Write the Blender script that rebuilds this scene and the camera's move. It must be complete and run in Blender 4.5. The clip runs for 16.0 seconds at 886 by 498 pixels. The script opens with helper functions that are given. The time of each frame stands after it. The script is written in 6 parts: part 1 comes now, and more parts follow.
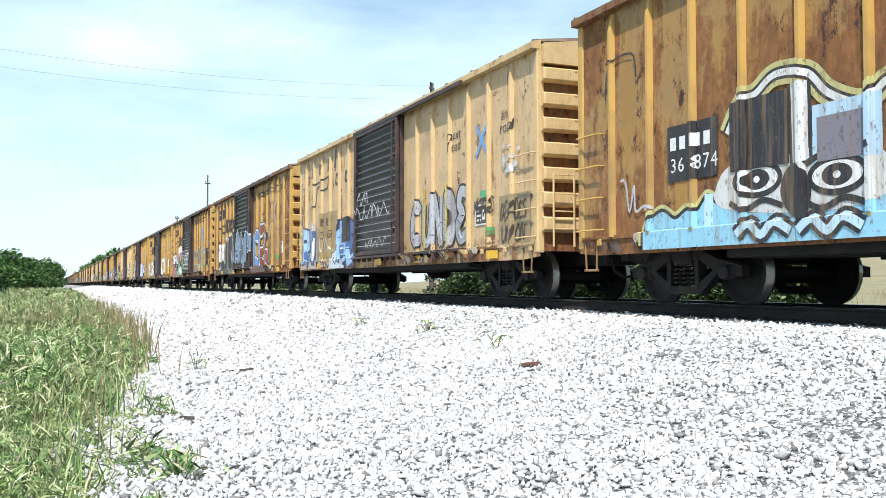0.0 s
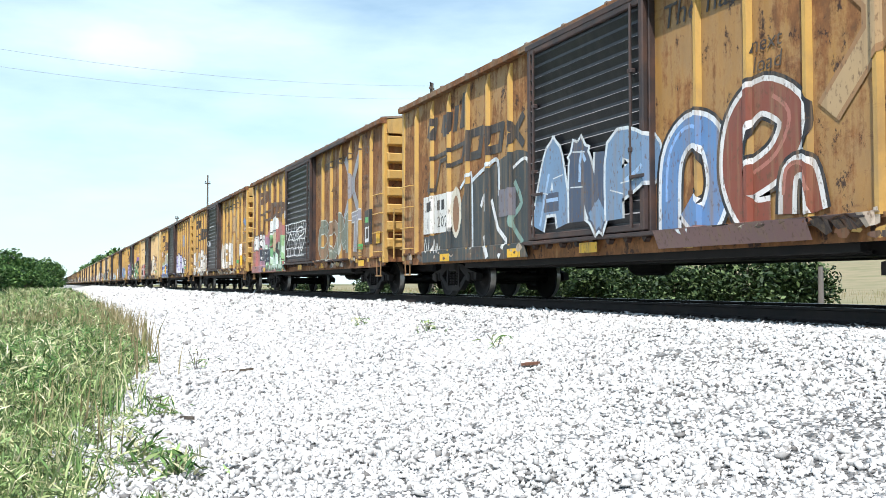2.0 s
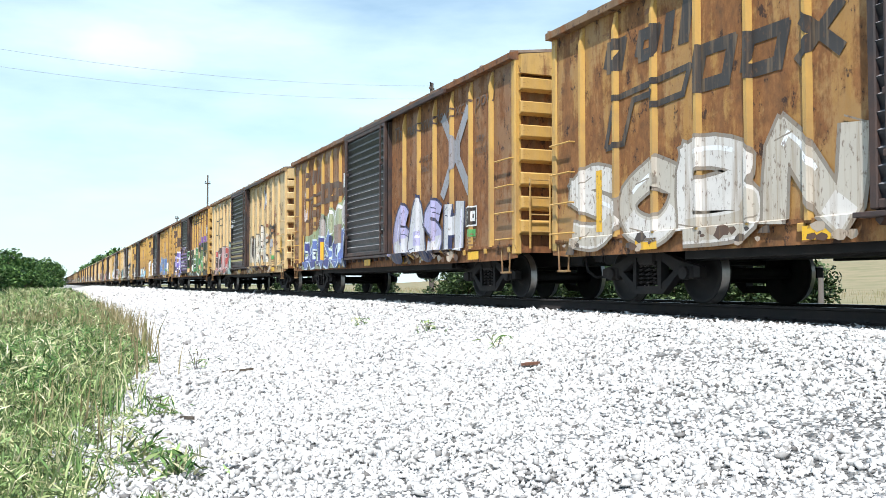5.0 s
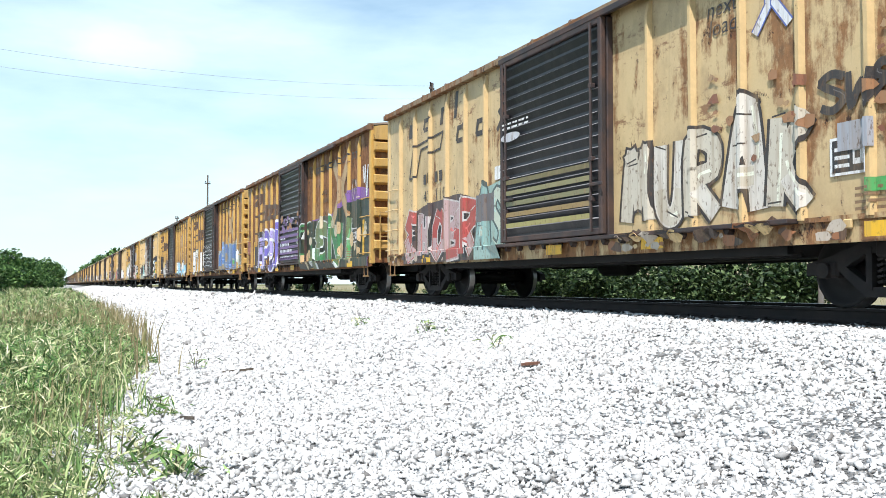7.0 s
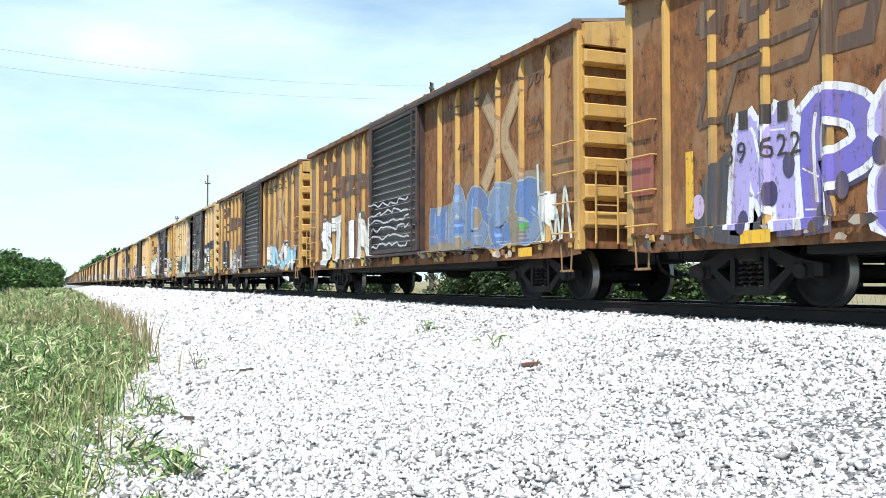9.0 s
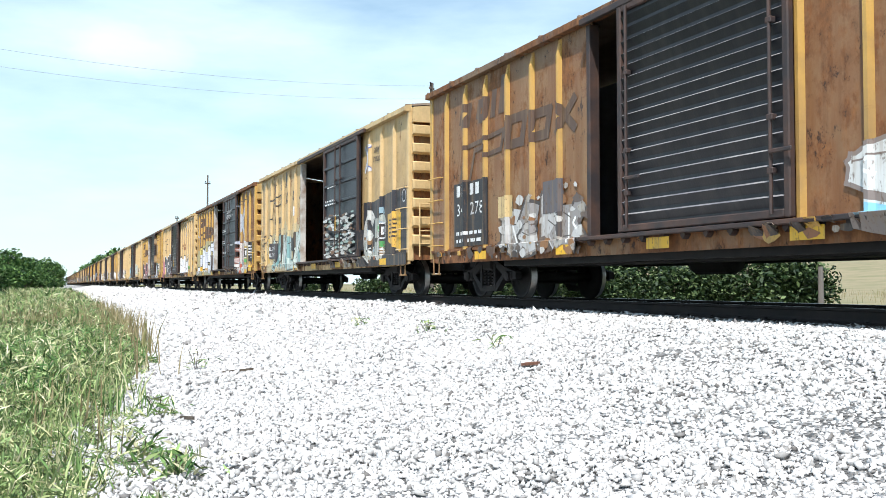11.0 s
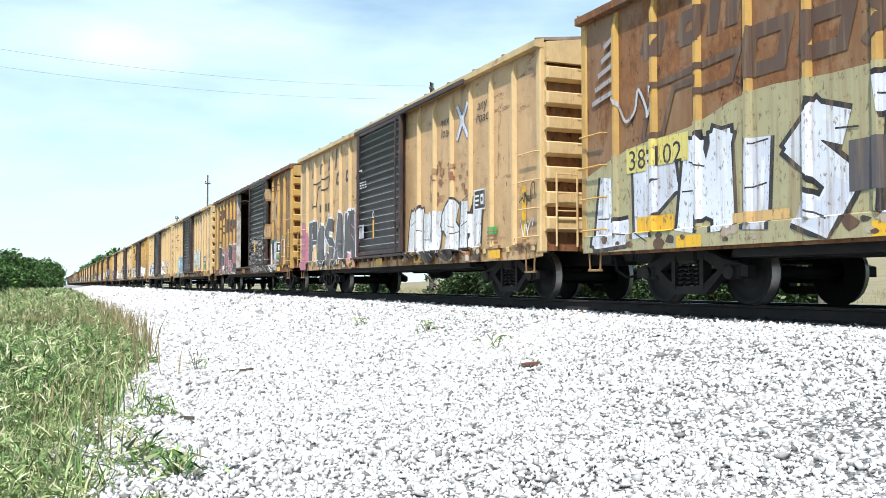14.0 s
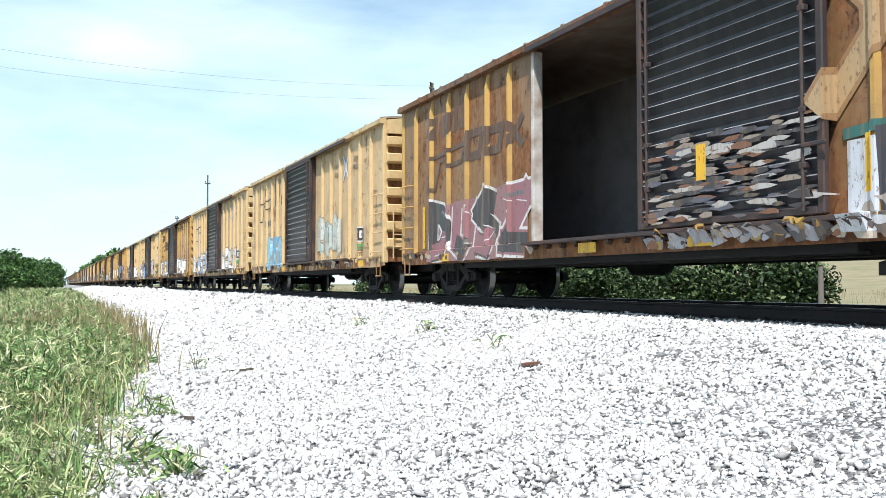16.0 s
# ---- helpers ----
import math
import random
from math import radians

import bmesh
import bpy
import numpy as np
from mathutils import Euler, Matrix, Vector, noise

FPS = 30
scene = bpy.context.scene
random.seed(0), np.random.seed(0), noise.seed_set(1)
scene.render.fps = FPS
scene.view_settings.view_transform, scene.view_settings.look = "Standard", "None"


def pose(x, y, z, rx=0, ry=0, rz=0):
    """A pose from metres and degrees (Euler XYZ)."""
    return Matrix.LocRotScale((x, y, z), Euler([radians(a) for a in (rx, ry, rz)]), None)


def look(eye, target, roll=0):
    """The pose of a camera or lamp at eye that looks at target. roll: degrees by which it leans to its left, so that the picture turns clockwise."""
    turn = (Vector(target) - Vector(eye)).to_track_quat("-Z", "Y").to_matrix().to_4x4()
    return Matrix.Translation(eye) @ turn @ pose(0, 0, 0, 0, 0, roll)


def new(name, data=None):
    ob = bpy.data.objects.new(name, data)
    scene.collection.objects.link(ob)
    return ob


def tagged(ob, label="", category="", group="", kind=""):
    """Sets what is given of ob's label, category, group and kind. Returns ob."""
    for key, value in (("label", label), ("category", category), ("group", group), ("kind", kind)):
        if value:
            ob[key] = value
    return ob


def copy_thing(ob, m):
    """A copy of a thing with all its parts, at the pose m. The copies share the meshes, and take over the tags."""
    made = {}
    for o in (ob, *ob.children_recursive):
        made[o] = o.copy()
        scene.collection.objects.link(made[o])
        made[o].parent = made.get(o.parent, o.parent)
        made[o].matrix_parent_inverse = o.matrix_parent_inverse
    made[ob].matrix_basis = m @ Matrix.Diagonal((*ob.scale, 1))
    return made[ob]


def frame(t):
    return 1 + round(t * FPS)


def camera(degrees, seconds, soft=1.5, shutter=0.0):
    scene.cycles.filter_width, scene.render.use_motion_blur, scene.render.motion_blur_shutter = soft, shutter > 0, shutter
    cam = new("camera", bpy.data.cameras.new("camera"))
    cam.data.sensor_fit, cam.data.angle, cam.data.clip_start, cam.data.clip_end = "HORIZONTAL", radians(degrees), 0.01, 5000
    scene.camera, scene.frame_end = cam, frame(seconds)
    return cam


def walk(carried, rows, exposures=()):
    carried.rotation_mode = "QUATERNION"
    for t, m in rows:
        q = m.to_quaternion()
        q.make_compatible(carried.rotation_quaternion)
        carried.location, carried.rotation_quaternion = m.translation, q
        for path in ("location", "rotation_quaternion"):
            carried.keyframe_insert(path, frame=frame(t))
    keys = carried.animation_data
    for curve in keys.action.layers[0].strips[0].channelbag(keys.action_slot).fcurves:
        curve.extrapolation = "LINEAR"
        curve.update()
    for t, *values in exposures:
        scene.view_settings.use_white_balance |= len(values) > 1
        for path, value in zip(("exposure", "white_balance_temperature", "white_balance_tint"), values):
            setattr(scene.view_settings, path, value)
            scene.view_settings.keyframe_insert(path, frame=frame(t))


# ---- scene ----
# The camera stands still beside the line; x runs along the track, the train goes towards +x.
FOV, EYE_Z, HEADING, TILT, ROLL = 51.6, 0.27, 23.0, 2.19, 0.0
cam = camera(FOV, 16.0, soft=0.85)
CAM_POSE = pose(0, 0, EYE_Z, 90 + TILT, 0, 90 - HEADING) @ pose(0, 0, 0, 0, 0, ROLL)
EXPOSURE = 0.42
walk(cam, [(0, CAM_POSE), (16, CAM_POSE)], exposures=((0, EXPOSURE, 6300, 11), (16, EXPOSURE, 6300, 11)))

# ---- light ----
SUN_EL, SUN_AZ = radians(60), radians(-36)      # azimuth counted from +x towards +y
world = bpy.data.worlds.new("sky")
scene.world = world
world.use_nodes = True
wn, wl = world.node_tree.nodes, world.node_tree.links
bg = wn["Background"]
sky = wn.new("ShaderNodeTexSky")
sky.sky_type, sky.sun_disc = "NISHITA", False
sky.sun_elevation, sky.sun_rotation = SUN_EL, radians(90) - SUN_AZ
sky.air_density, sky.dust_density, sky.ozone_density = 1.0, 0.5, 1.0
HEAP = (-0.970, 0.063, 0.234)
tc = wn.new("ShaderNodeTexCoord")
mp = wn.new("ShaderNodeMapping")
mp.inputs["Scale"].default_value = (1.2, 1.2, 4.5)
mp.inputs["Location"].default_value = (0.2, 0.6, 0.1)
nz = wn.new("ShaderNodeTexNoise")
nz.inputs["Scale"].default_value, nz.inputs["Detail"].default_value, nz.inputs["Roughness"].default_value = 2.2, 8.0, 0.55
rp = wn.new("ShaderNodeValToRGB")
rp.color_ramp.elements[0].position, rp.color_ramp.elements[1].position = 0.36, 0.72
rp.color_ramp.elements[0].color, rp.color_ramp.elements[1].color = (0.0, 0.0, 0.0, 1), (0.55, 0.55, 0.55, 1)
mx = wn.new("ShaderNodeMix")
mx.data_type = "RGBA"
mx.inputs["B"].default_value = (7.9, 9.7, 10.4, 1)
tint = wn.new("ShaderNodeMix")
tint.data_type, tint.blend_type = "RGBA", "MULTIPLY"
tint.inputs["Factor"].default_value = 1.0
tint.inputs["B"].default_value = (0.95, 1.2, 1.18, 1)
wl.new(tc.outputs["Generated"], mp.inputs["Vector"])
wl.new(mp.outputs["Vector"], nz.inputs["Vector"])
wl.new(nz.outputs["Fac"], rp.inputs["Fac"])
up = wn.new("ShaderNodeSeparateXYZ")
wl.new(tc.outputs["Generated"], up.inputs[0])
haze = wn.new("ShaderNodeValToRGB")         # thin haze, thicker towards the horizon
haze.color_ramp.elements[0].position, haze.color_ramp.elements[1].position = 0.05, 0.42
haze.color_ramp.elements[0].color, haze.color_ramp.elements[1].color = (0.55, 0.55, 0.55, 1), (0.10, 0.10, 0.10, 1)
wl.new(up.outputs["Z"], haze.inputs["Fac"])
veil = wn.new("ShaderNodeMath")
veil.operation, veil.use_clamp = "ADD", True
wl.new(haze.outputs["Color"], veil.inputs[0])
wl.new(rp.outputs["Color"], veil.inputs[1])
wl.new(veil.outputs[0], mx.inputs["Factor"])
wl.new(sky.outputs["Color"], tint.inputs["A"])
wl.new(tint.outputs["Result"], mx.inputs["A"])
# one small heap cloud low over the far end of the line
heap = wn.new("ShaderNodeVectorMath")
heap.operation = "DISTANCE"
flat = wn.new("ShaderNodeMapping")
flat.inputs["Scale"].default_value = (1, 1, 2.4)
wl.new(tc.outputs["Generated"], flat.inputs["Vector"])
wl.new(flat.outputs["Vector"], heap.inputs[0])
heap.inputs[1].default_value = (HEAP[0], HEAP[1], 2.4 * HEAP[2])
puff = wn.new("ShaderNodeTexNoise")
puff.inputs["Scale"].default_value, puff.inputs["Detail"].default_value = 22.0, 6.0
wl.new(tc.outputs["Generated"], puff.inputs["Vector"])
ball = wn.new("ShaderNodeMath")
ball.operation = "MULTIPLY_ADD"
wl.new(puff.outputs["Fac"], ball.inputs[0])
ball.inputs[1].default_value = -0.065
wl.new(heap.outputs["Value"], ball.inputs[2])
rim = wn.new("ShaderNodeValToRGB")
rim.color_ramp.elements[0].position, rim.color_ramp.elements[1].position = 0.0, 0.035
rim.color_ramp.elements[0].color, rim.color_ramp.elements[1].color = (0.32, 0.32, 0.32, 1), (0, 0, 0, 1)
wl.new(ball.outputs[0], rim.inputs["Fac"])
cloud = wn.new("ShaderNodeMix")
cloud.data_type = "RGBA"
cloud.inputs["B"].default_value = (9.6, 10.4, 10.6, 1)
wl.new(rim.outputs["Color"], cloud.inputs["Factor"])
wl.new(mx.outputs["Result"], cloud.inputs["A"])
wl.new(cloud.outputs["Result"], bg.inputs["Color"])
bg.inputs["Strength"].default_value = 0.10
sun = new("sun", bpy.data.lights.new("sun", "SUN"))
sun.data.energy, sun.data.angle, sun.data.color = 5.0, radians(0.53), (1.0, 0.965, 0.91)
SUN_DIR = Vector((math.cos(SUN_EL) * math.cos(SUN_AZ), math.cos(SUN_EL) * math.sin(SUN_AZ), math.sin(SUN_EL)))
sun.matrix_world = look(SUN_DIR * 50, (0, 0, 0))

# ---- numbers of the plan ----
SPEED = 13.88           # metres a second
PITCH = 17.67           # from car to car
SIDE_Y = 7.55           # near side of the cars
TRACK_Y = SIDE_Y + 1.5  # centre of the track; the rail heads lie at z = 0
LEN = 16.34             # a car's body
LOW_Z = -1.0            # the gravel strip

# ---- materials ----
class Mat:
    """A small builder of node materials."""

    def __init__(self, name, rough=0.7, metal=0.0, spec=0.5):
        self.m = bpy.data.materials.new(name)
        self.m.use_nodes = True
        self.n, self.l = self.m.node_tree.nodes, self.m.node_tree.links
        self.b = self.n["Principled BSDF"]
        self.b.inputs["Roughness"].default_value = rough
        self.b.inputs["Metallic"].default_value = metal
        self.b.inputs["Specular IOR Level"].default_value = spec
        self.co = self.n.new("ShaderNodeTexCoord").outputs["Object"]

    def noise(self, scale, detail=5.0, stretch=(1, 1, 1), rough=0.6, shift=None, at=None):
        mp = self.n.new("ShaderNodeMapping")
        mp.inputs["Scale"].default_value = stretch
        self.l.new(at or self.co, mp.inputs["Vector"])
        if shift is not None:
            self.l.new(shift, mp.inputs["Location"])
        t = self.n.new("ShaderNodeTexNoise")
        t.inputs["Scale"].default_value, t.inputs["Detail"].default_value, t.inputs["Roughness"].default_value = scale, detail, rough
        self.l.new(mp.outputs["Vector"], t.inputs["Vector"])
        return t.outputs["Fac"]

    def ramp(self, fac, stops):
        r = self.n.new("ShaderNodeValToRGB")
        e = r.color_ramp.elements
        while len(e) < len(stops):
            e.new(0.5)
        for k, (p, c) in enumerate(stops):
            e[k].position = p
            e[k].color = (c, c, c, 1) if isinstance(c, (int, float)) else (*c, 1)
        self.l.new(fac, r.inputs["Fac"])
        return r.outputs["Color"]

    def mix(self, fac, a, b, mode="MIX"):
        m = self.n.new("ShaderNodeMix")
        m.data_type, m.blend_type = "RGBA", mode
        for key, v in (("Factor", fac), ("A", a), ("B", b)):
            if hasattr(v, "is_linked"):
                self.l.new(v, m.inputs[key])
            else:
                m.inputs[key].default_value = v if key == "Factor" else (*v, 1)
        return m.outputs["Result"]

    def math(self, op, a, b):
        m = self.n.new("ShaderNodeMath")
        m.operation = op
        for k, v in enumerate((a, b)):
            if hasattr(v, "is_linked"):
                self.l.new(v, m.inputs[k])
            else:
                m.inputs[k].default_value = v
        return m.outputs[0]

    def info(self, key):
        return self.n.new("ShaderNodeObjectInfo").outputs[key]

    def island(self):
        return self.n.new("ShaderNodeNewGeometry").outputs["Random Per Island"]

    def bump(self, fac, strength, distance):
        b = self.n.new("ShaderNodeBump")
        b.inputs["Strength"].default_value, b.inputs["Distance"].default_value = strength, distance
        self.l.new(fac, b.inputs["Height"])
        self.l.new(b.outputs["Normal"], self.b.inputs["Normal"])
        return self

    def color(self, c):
        if hasattr(c, "is_linked"):
            self.l.new(c, self.b.inputs["Base Color"])
        else:
            self.b.inputs["Base Color"].default_value = (*c, 1)
        return self

    def rough(self, c):
        self.l.new(c, self.b.inputs["Roughness"])
        return self


def car_paint(name, rust_gain):
    """Old car paint: the object's own colour, its alpha says how far rust has eaten it."""
    k = Mat(name, 0.6)
    col, rust = k.info("Color"), k.info("Alpha")
    sh = k.n.new("ShaderNodeVectorMath")
    sh.operation = "SCALE"
    k.l.new(col, sh.inputs[0])
    sh.inputs["Scale"].default_value = 173.0
    s = sh.outputs[0]
    big = k.noise(0.6, 7, (1, 1, 0.8), 0.68, s)
    streak = k.noise(1.0, 6, (3.6, 3.6, 0.40), 0.62, s)
    chips = k.noise(4.5, 9, (1, 1, 0.6), 0.78, s)
    fine = k.noise(40.0, 4, (1, 1, 1), 0.6)
    a = k.math("ADD", k.math("MULTIPLY", big, 0.45), k.math("MULTIPLY", streak, 0.35))
    a = k.math("ADD", a, k.math("MULTIPLY", chips, 0.20))
    lim = k.math("SUBTRACT", 0.68, k.math("MULTIPLY", rust, 0.24 * rust_gain))
    cover = k.n.new("ShaderNodeClamp")
    k.l.new(k.math("ADD", k.math("MULTIPLY", k.math("SUBTRACT", a, lim), 20.0), 0.5), cover.inputs["Value"])
    chip_lim = k.math("SUBTRACT", 0.648, k.math("MULTIPLY", rust, 0.10 * rust_gain))
    spots = k.n.new("ShaderNodeClamp")
    k.l.new(k.math("MULTIPLY", k.math("SUBTRACT", chips, chip_lim), 22.0), spots.inputs["Value"])
    runs = k.math("MULTIPLY", k.ramp(k.noise(1.0, 4, (9, 9, 0.45), 0.55, s), [(0.58, 0.0), (0.72, 0.8)]), k.ramp(big, [(0.42, 0.0), (0.58, 1.0)]))
    rust_c = k.ramp(k.noise(9.0, 6, (1, 1, 0.5), 0.7), [(0.3, (0.075, 0.030, 0.014)), (0.5, (0.19, 0.070, 0.022)), (0.72, (0.32, 0.135, 0.045))])
    faded = k.mix(k.ramp(streak, [(0.38, 0.0), (0.7, 0.42)]), col, (0.54, 0.39, 0.23))
    faded = k.mix(k.ramp(big, [(0.30, 0.55), (0.52, 0.0)]), faded, (0.20, 0.115, 0.045))
    faded = k.mix(k.math("MULTIPLY", fine, 0.22), faded, (0.20, 0.12, 0.06))
    faded = k.mix(k.math("MULTIPLY", runs, k.math("ADD", k.math("MULTIPLY", rust, 0.6), 0.22)), faded, (0.10, 0.045, 0.02))
    scuff = k.ramp(k.noise(1.9, 8, (0.8, 0.8, 2.0), 0.74, s), [(0.57, 0.0), (0.63, 0.8)])
    scuff = k.math("MULTIPLY", scuff, k.ramp(k.noise(0.45, 4, (1, 1, 1.4), 0.5, s), [(0.46, 0.12), (0.58, 1.0)]))
    faded = k.mix(scuff, faded, (0.17, 0.06, 0.025))
    blot = k.ramp(k.noise(1.7, 6, (1.3, 1.3, 0.7), 0.62, s), [(0.30, 0.45), (0.46, 0.0), (0.60, 0.0), (0.74, 0.35)])
    faded = k.mix(blot, faded, (0.26, 0.17, 0.09))
    c = k.mix(k.math("MULTIPLY", cover.outputs[0], 0.85), faded, rust_c)
    c = k.mix(spots.outputs[0], c, (0.045, 0.022, 0.014))
    k.color(c)
    k.rough(k.ramp(cover.outputs[0], [(0.0, 0.5), (1.0, 0.85)]))
    k.bump(k.math("ADD", chips, k.math("MULTIPLY", big, 2.5)), 0.4, 0.014)
    return k.m


PAINT = car_paint("weathered_paint", 1.0)
RIB_PAINT = car_paint("weathered_rib_paint", 0.5)


def worn(name, base, alt, rough=0.7, metal=0.0, scale=3.0, bump=0.3, stretch=(1, 1, 1), lo=0.38, hi=0.68):
    k = Mat(name, rough, metal)
    n1, n2 = k.noise(scale, 7, stretch), k.noise(scale * 14, 4, stretch)
    c = k.mix(k.ramp(n1, [(lo, 0.0), (hi, 1.0)]), base, alt)
    c = k.mix(k.math("MULTIPLY", n2, 0.35), c, tuple(v * 0.55 for v in base))
    return k.color(c).bump(n2, bump, 0.006).m


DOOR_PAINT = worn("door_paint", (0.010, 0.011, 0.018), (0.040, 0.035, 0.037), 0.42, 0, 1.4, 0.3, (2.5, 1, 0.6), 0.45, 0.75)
# pale dust grey for the door ledges, sunlight on them put into the colour
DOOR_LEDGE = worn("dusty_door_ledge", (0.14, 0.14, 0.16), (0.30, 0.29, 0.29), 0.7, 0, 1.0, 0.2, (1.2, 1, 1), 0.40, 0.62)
DOOR_FRAME = worn("door_frame_paint", (0.035, 0.027, 0.028), (0.10, 0.052, 0.036), 0.6, 0, 2.5)
ROOF_MAT = worn("roof_coating", (0.17, 0.11, 0.085), (0.30, 0.25, 0.20), 0.6, 0.0, 1.8)
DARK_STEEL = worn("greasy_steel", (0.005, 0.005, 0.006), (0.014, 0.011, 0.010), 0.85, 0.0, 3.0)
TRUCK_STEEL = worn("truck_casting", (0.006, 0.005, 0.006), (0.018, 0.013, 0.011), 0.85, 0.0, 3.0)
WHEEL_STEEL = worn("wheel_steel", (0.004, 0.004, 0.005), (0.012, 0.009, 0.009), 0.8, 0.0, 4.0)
TREAD_STEEL = worn("bright_tread", (0.35, 0.34, 0.33), (0.22, 0.19, 0.17), 0.35, 0.9, 5.0)
STEP_STEEL = worn("step_steel", (0.20, 0.10, 0.045), (0.36, 0.24, 0.10), 0.7, 0.0, 5.0)
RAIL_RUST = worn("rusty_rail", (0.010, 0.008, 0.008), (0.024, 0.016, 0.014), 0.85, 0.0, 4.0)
RAIL_HEAD = worn("polished_railhead", (0.42, 0.42, 0.42), (0.25, 0.22, 0.2), 0.3, 0.9, 2.0, 0.1, (0.3, 4, 1))
TIE_WOOD = worn("creosoted_wood", (0.05, 0.038, 0.03), (0.13, 0.11, 0.095), 0.9, 0.0, 2.0, 0.5, (0.6, 0.15, 1))
INSIDE_MAT = worn("grimy_inside", (0.44, 0.44, 0.47), (0.25, 0.245, 0.26), 0.8, 0.0, 1.0)
DECK_MAT = worn("worn_deck_planks", (0.34, 0.27, 0.20), (0.20, 0.15, 0.11), 0.85, 0.0, 2.0, 0.4, (0.3, 5, 1))
INTERIOR_POST = worn("white_door_post", (0.62, 0.60, 0.56), (0.28, 0.18, 0.12), 0.6, 0.0, 2.5)
POLE_WOOD = worn("pole_wood", (0.16, 0.13, 0.11), (0.09, 0.075, 0.065), 0.9, 0.0, 3.0, 0.5, (4, 4, 0.4))
WIRE_MAT = worn("old_wire", (0.22, 0.24, 0.26), (0.28, 0.28, 0.28), 0.6, 0.2)
POST_WOOD = worn("grey_post", (0.20, 0.18, 0.165), (0.19, 0.16, 0.14), 0.9, 0, 5.0, 0.5)

SPRAYS = {}


def spray(rgb):
    """Sprayed or stencilled paint of one colour, patchy and faded."""
    key = tuple(round(v, 3) for v in rgb)
    if key not in SPRAYS:
        k = Mat("spray_paint", 0.5)
        n1, n2 = k.noise(1.7, 6), k.noise(22.0, 6, (1, 1, 0.5))
        n3 = k.noise(1.0, 6, (11, 11, 0.5), 0.65)
        c = k.mix(k.ramp(n1, [(0.4, 0.0), (0.7, 0.4)]), key, tuple(0.62 * v + 0.05 for v in key))
        c = k.mix(k.ramp(n3, [(0.50, 0.0), (0.68, 0.6)]), c, (0.26, 0.17, 0.09))
        c = k.mix(k.ramp(n2, [(0.57, 0.0), (0.66, 0.7)]), c, (0.12, 0.065, 0.035))
        SPRAYS[key] = k.color(c).bump(n2, 0.15, 0.003).m
    return SPRAYS[key]


# Ground: gravel strip, ballast, then soil under grass.
def ground_mat():
    k = Mat("limestone_gravel_and_soil", 0.9)
    v = k.n.new("ShaderNodeTexVoronoi")
    v.inputs["Scale"].default_value = 21.0
    k.l.new(k.co, v.inputs["Vector"])
    v2 = k.n.new("ShaderNodeTexVoronoi")
    v2.inputs["Scale"].default_value, v2.feature = 21.0, "DISTANCE_TO_EDGE"
    k.l.new(k.co, v2.inputs["Vector"])
    big = k.noise(0.35, 6)
    sep = k.n.new("ShaderNodeSeparateColor")
    k.l.new(v.outputs["Color"], sep.inputs["Color"])
    stone = k.ramp(sep.outputs["Red"], [(0.0, (0.13, 0.128, 0.125)), (0.5, (0.37, 0.365, 0.36)), (1.0, (0.62, 0.61, 0.60))])
    # dark lines between stones: the shade of the gaps put into the colour
    stone = k.mix(k.ramp(v2.outputs["Distance"], [(0.0, 1.0), (0.010, 0.0)]), stone, (0.09, 0.08, 0.08))
    stone = k.mix(k.ramp(big, [(0.45, 0.0), (0.8, 0.3)]), stone, (0.60, 0.58, 0.55))
    soil = k.ramp(k.noise(3.0, 7), [(0.3, (0.10, 0.09, 0.04)), (0.55, (0.17, 0.17, 0.06)), (0.75, (0.36, 0.31, 0.17))])
    pos = k.n.new("ShaderNodeSeparateXYZ")
    k.l.new(k.co, pos.inputs[0])
    edge = k.math("ADD", pos.outputs["Y"], k.math("MULTIPLY", k.math("SUBTRACT", k.noise(0.8, 6), 0.5), 2.2))
    left = k.ramp(k.math("MULTIPLY", k.math("ADD", edge, 20.0), 0.025), [(0.505, 1.0), (0.525, 0.0)])
    right = k.ramp(k.math("MULTIPLY", edge, 0.025), [(0.315, 0.0), (0.335, 1.0)])
    c = k.mix(left, stone, soil)
    c = k.mix(right, c, soil)
    k.color(c)
    k.bump(k.math("ADD", v2.outputs["Distance"], k.math("MULTIPLY", sep.outputs["Green"], 0.03)), 0.8, 0.5)
    return k.m


GROUND = ground_mat()


def stone_mat():
    k = Mat("limestone_chips", 0.85)
    c = k.ramp(k.island(), [(0.0, (0.09, 0.085, 0.085)), (0.09, (0.36, 0.355, 0.35)), (0.36, (0.56, 0.555, 0.55)), (1.0, (0.74, 0.735, 0.73))])
    n = k.noise(60.0, 4)
    return k.color(k.mix(k.math("MULTIPLY", n, 0.25), c, (0.40, 0.36, 0.31))).bump(n, 0.3, 0.004).m


STONES = stone_mat()


def leaf_mat(name, stops, rough=0.6):
    k = Mat(name, rough, 0, 0.3)
    c = k.ramp(k.island(), stops)
    n = k.noise(0.7, 4)
    k.color(k.mix(k.ramp(n, [(0.4, 0.0), (0.75, 0.35)]), c, stops[-2][1]))
    k.b.inputs["Subsurface Weight"].default_value = 0.0
    return k.m


LEAF_TREE = leaf_mat("tree_leaves", [(0.0, (0.014, 0.045, 0.012)), (0.5, (0.045, 0.11, 0.025)), (1.0, (0.15, 0.25, 0.06))])
LEAF_BUSH = leaf_mat("bush_leaves", [(0.0, (0.006, 0.018, 0.005)), (0.6, (0.020, 0.046, 0.011)), (1.0, (0.15, 0.21, 0.08))])
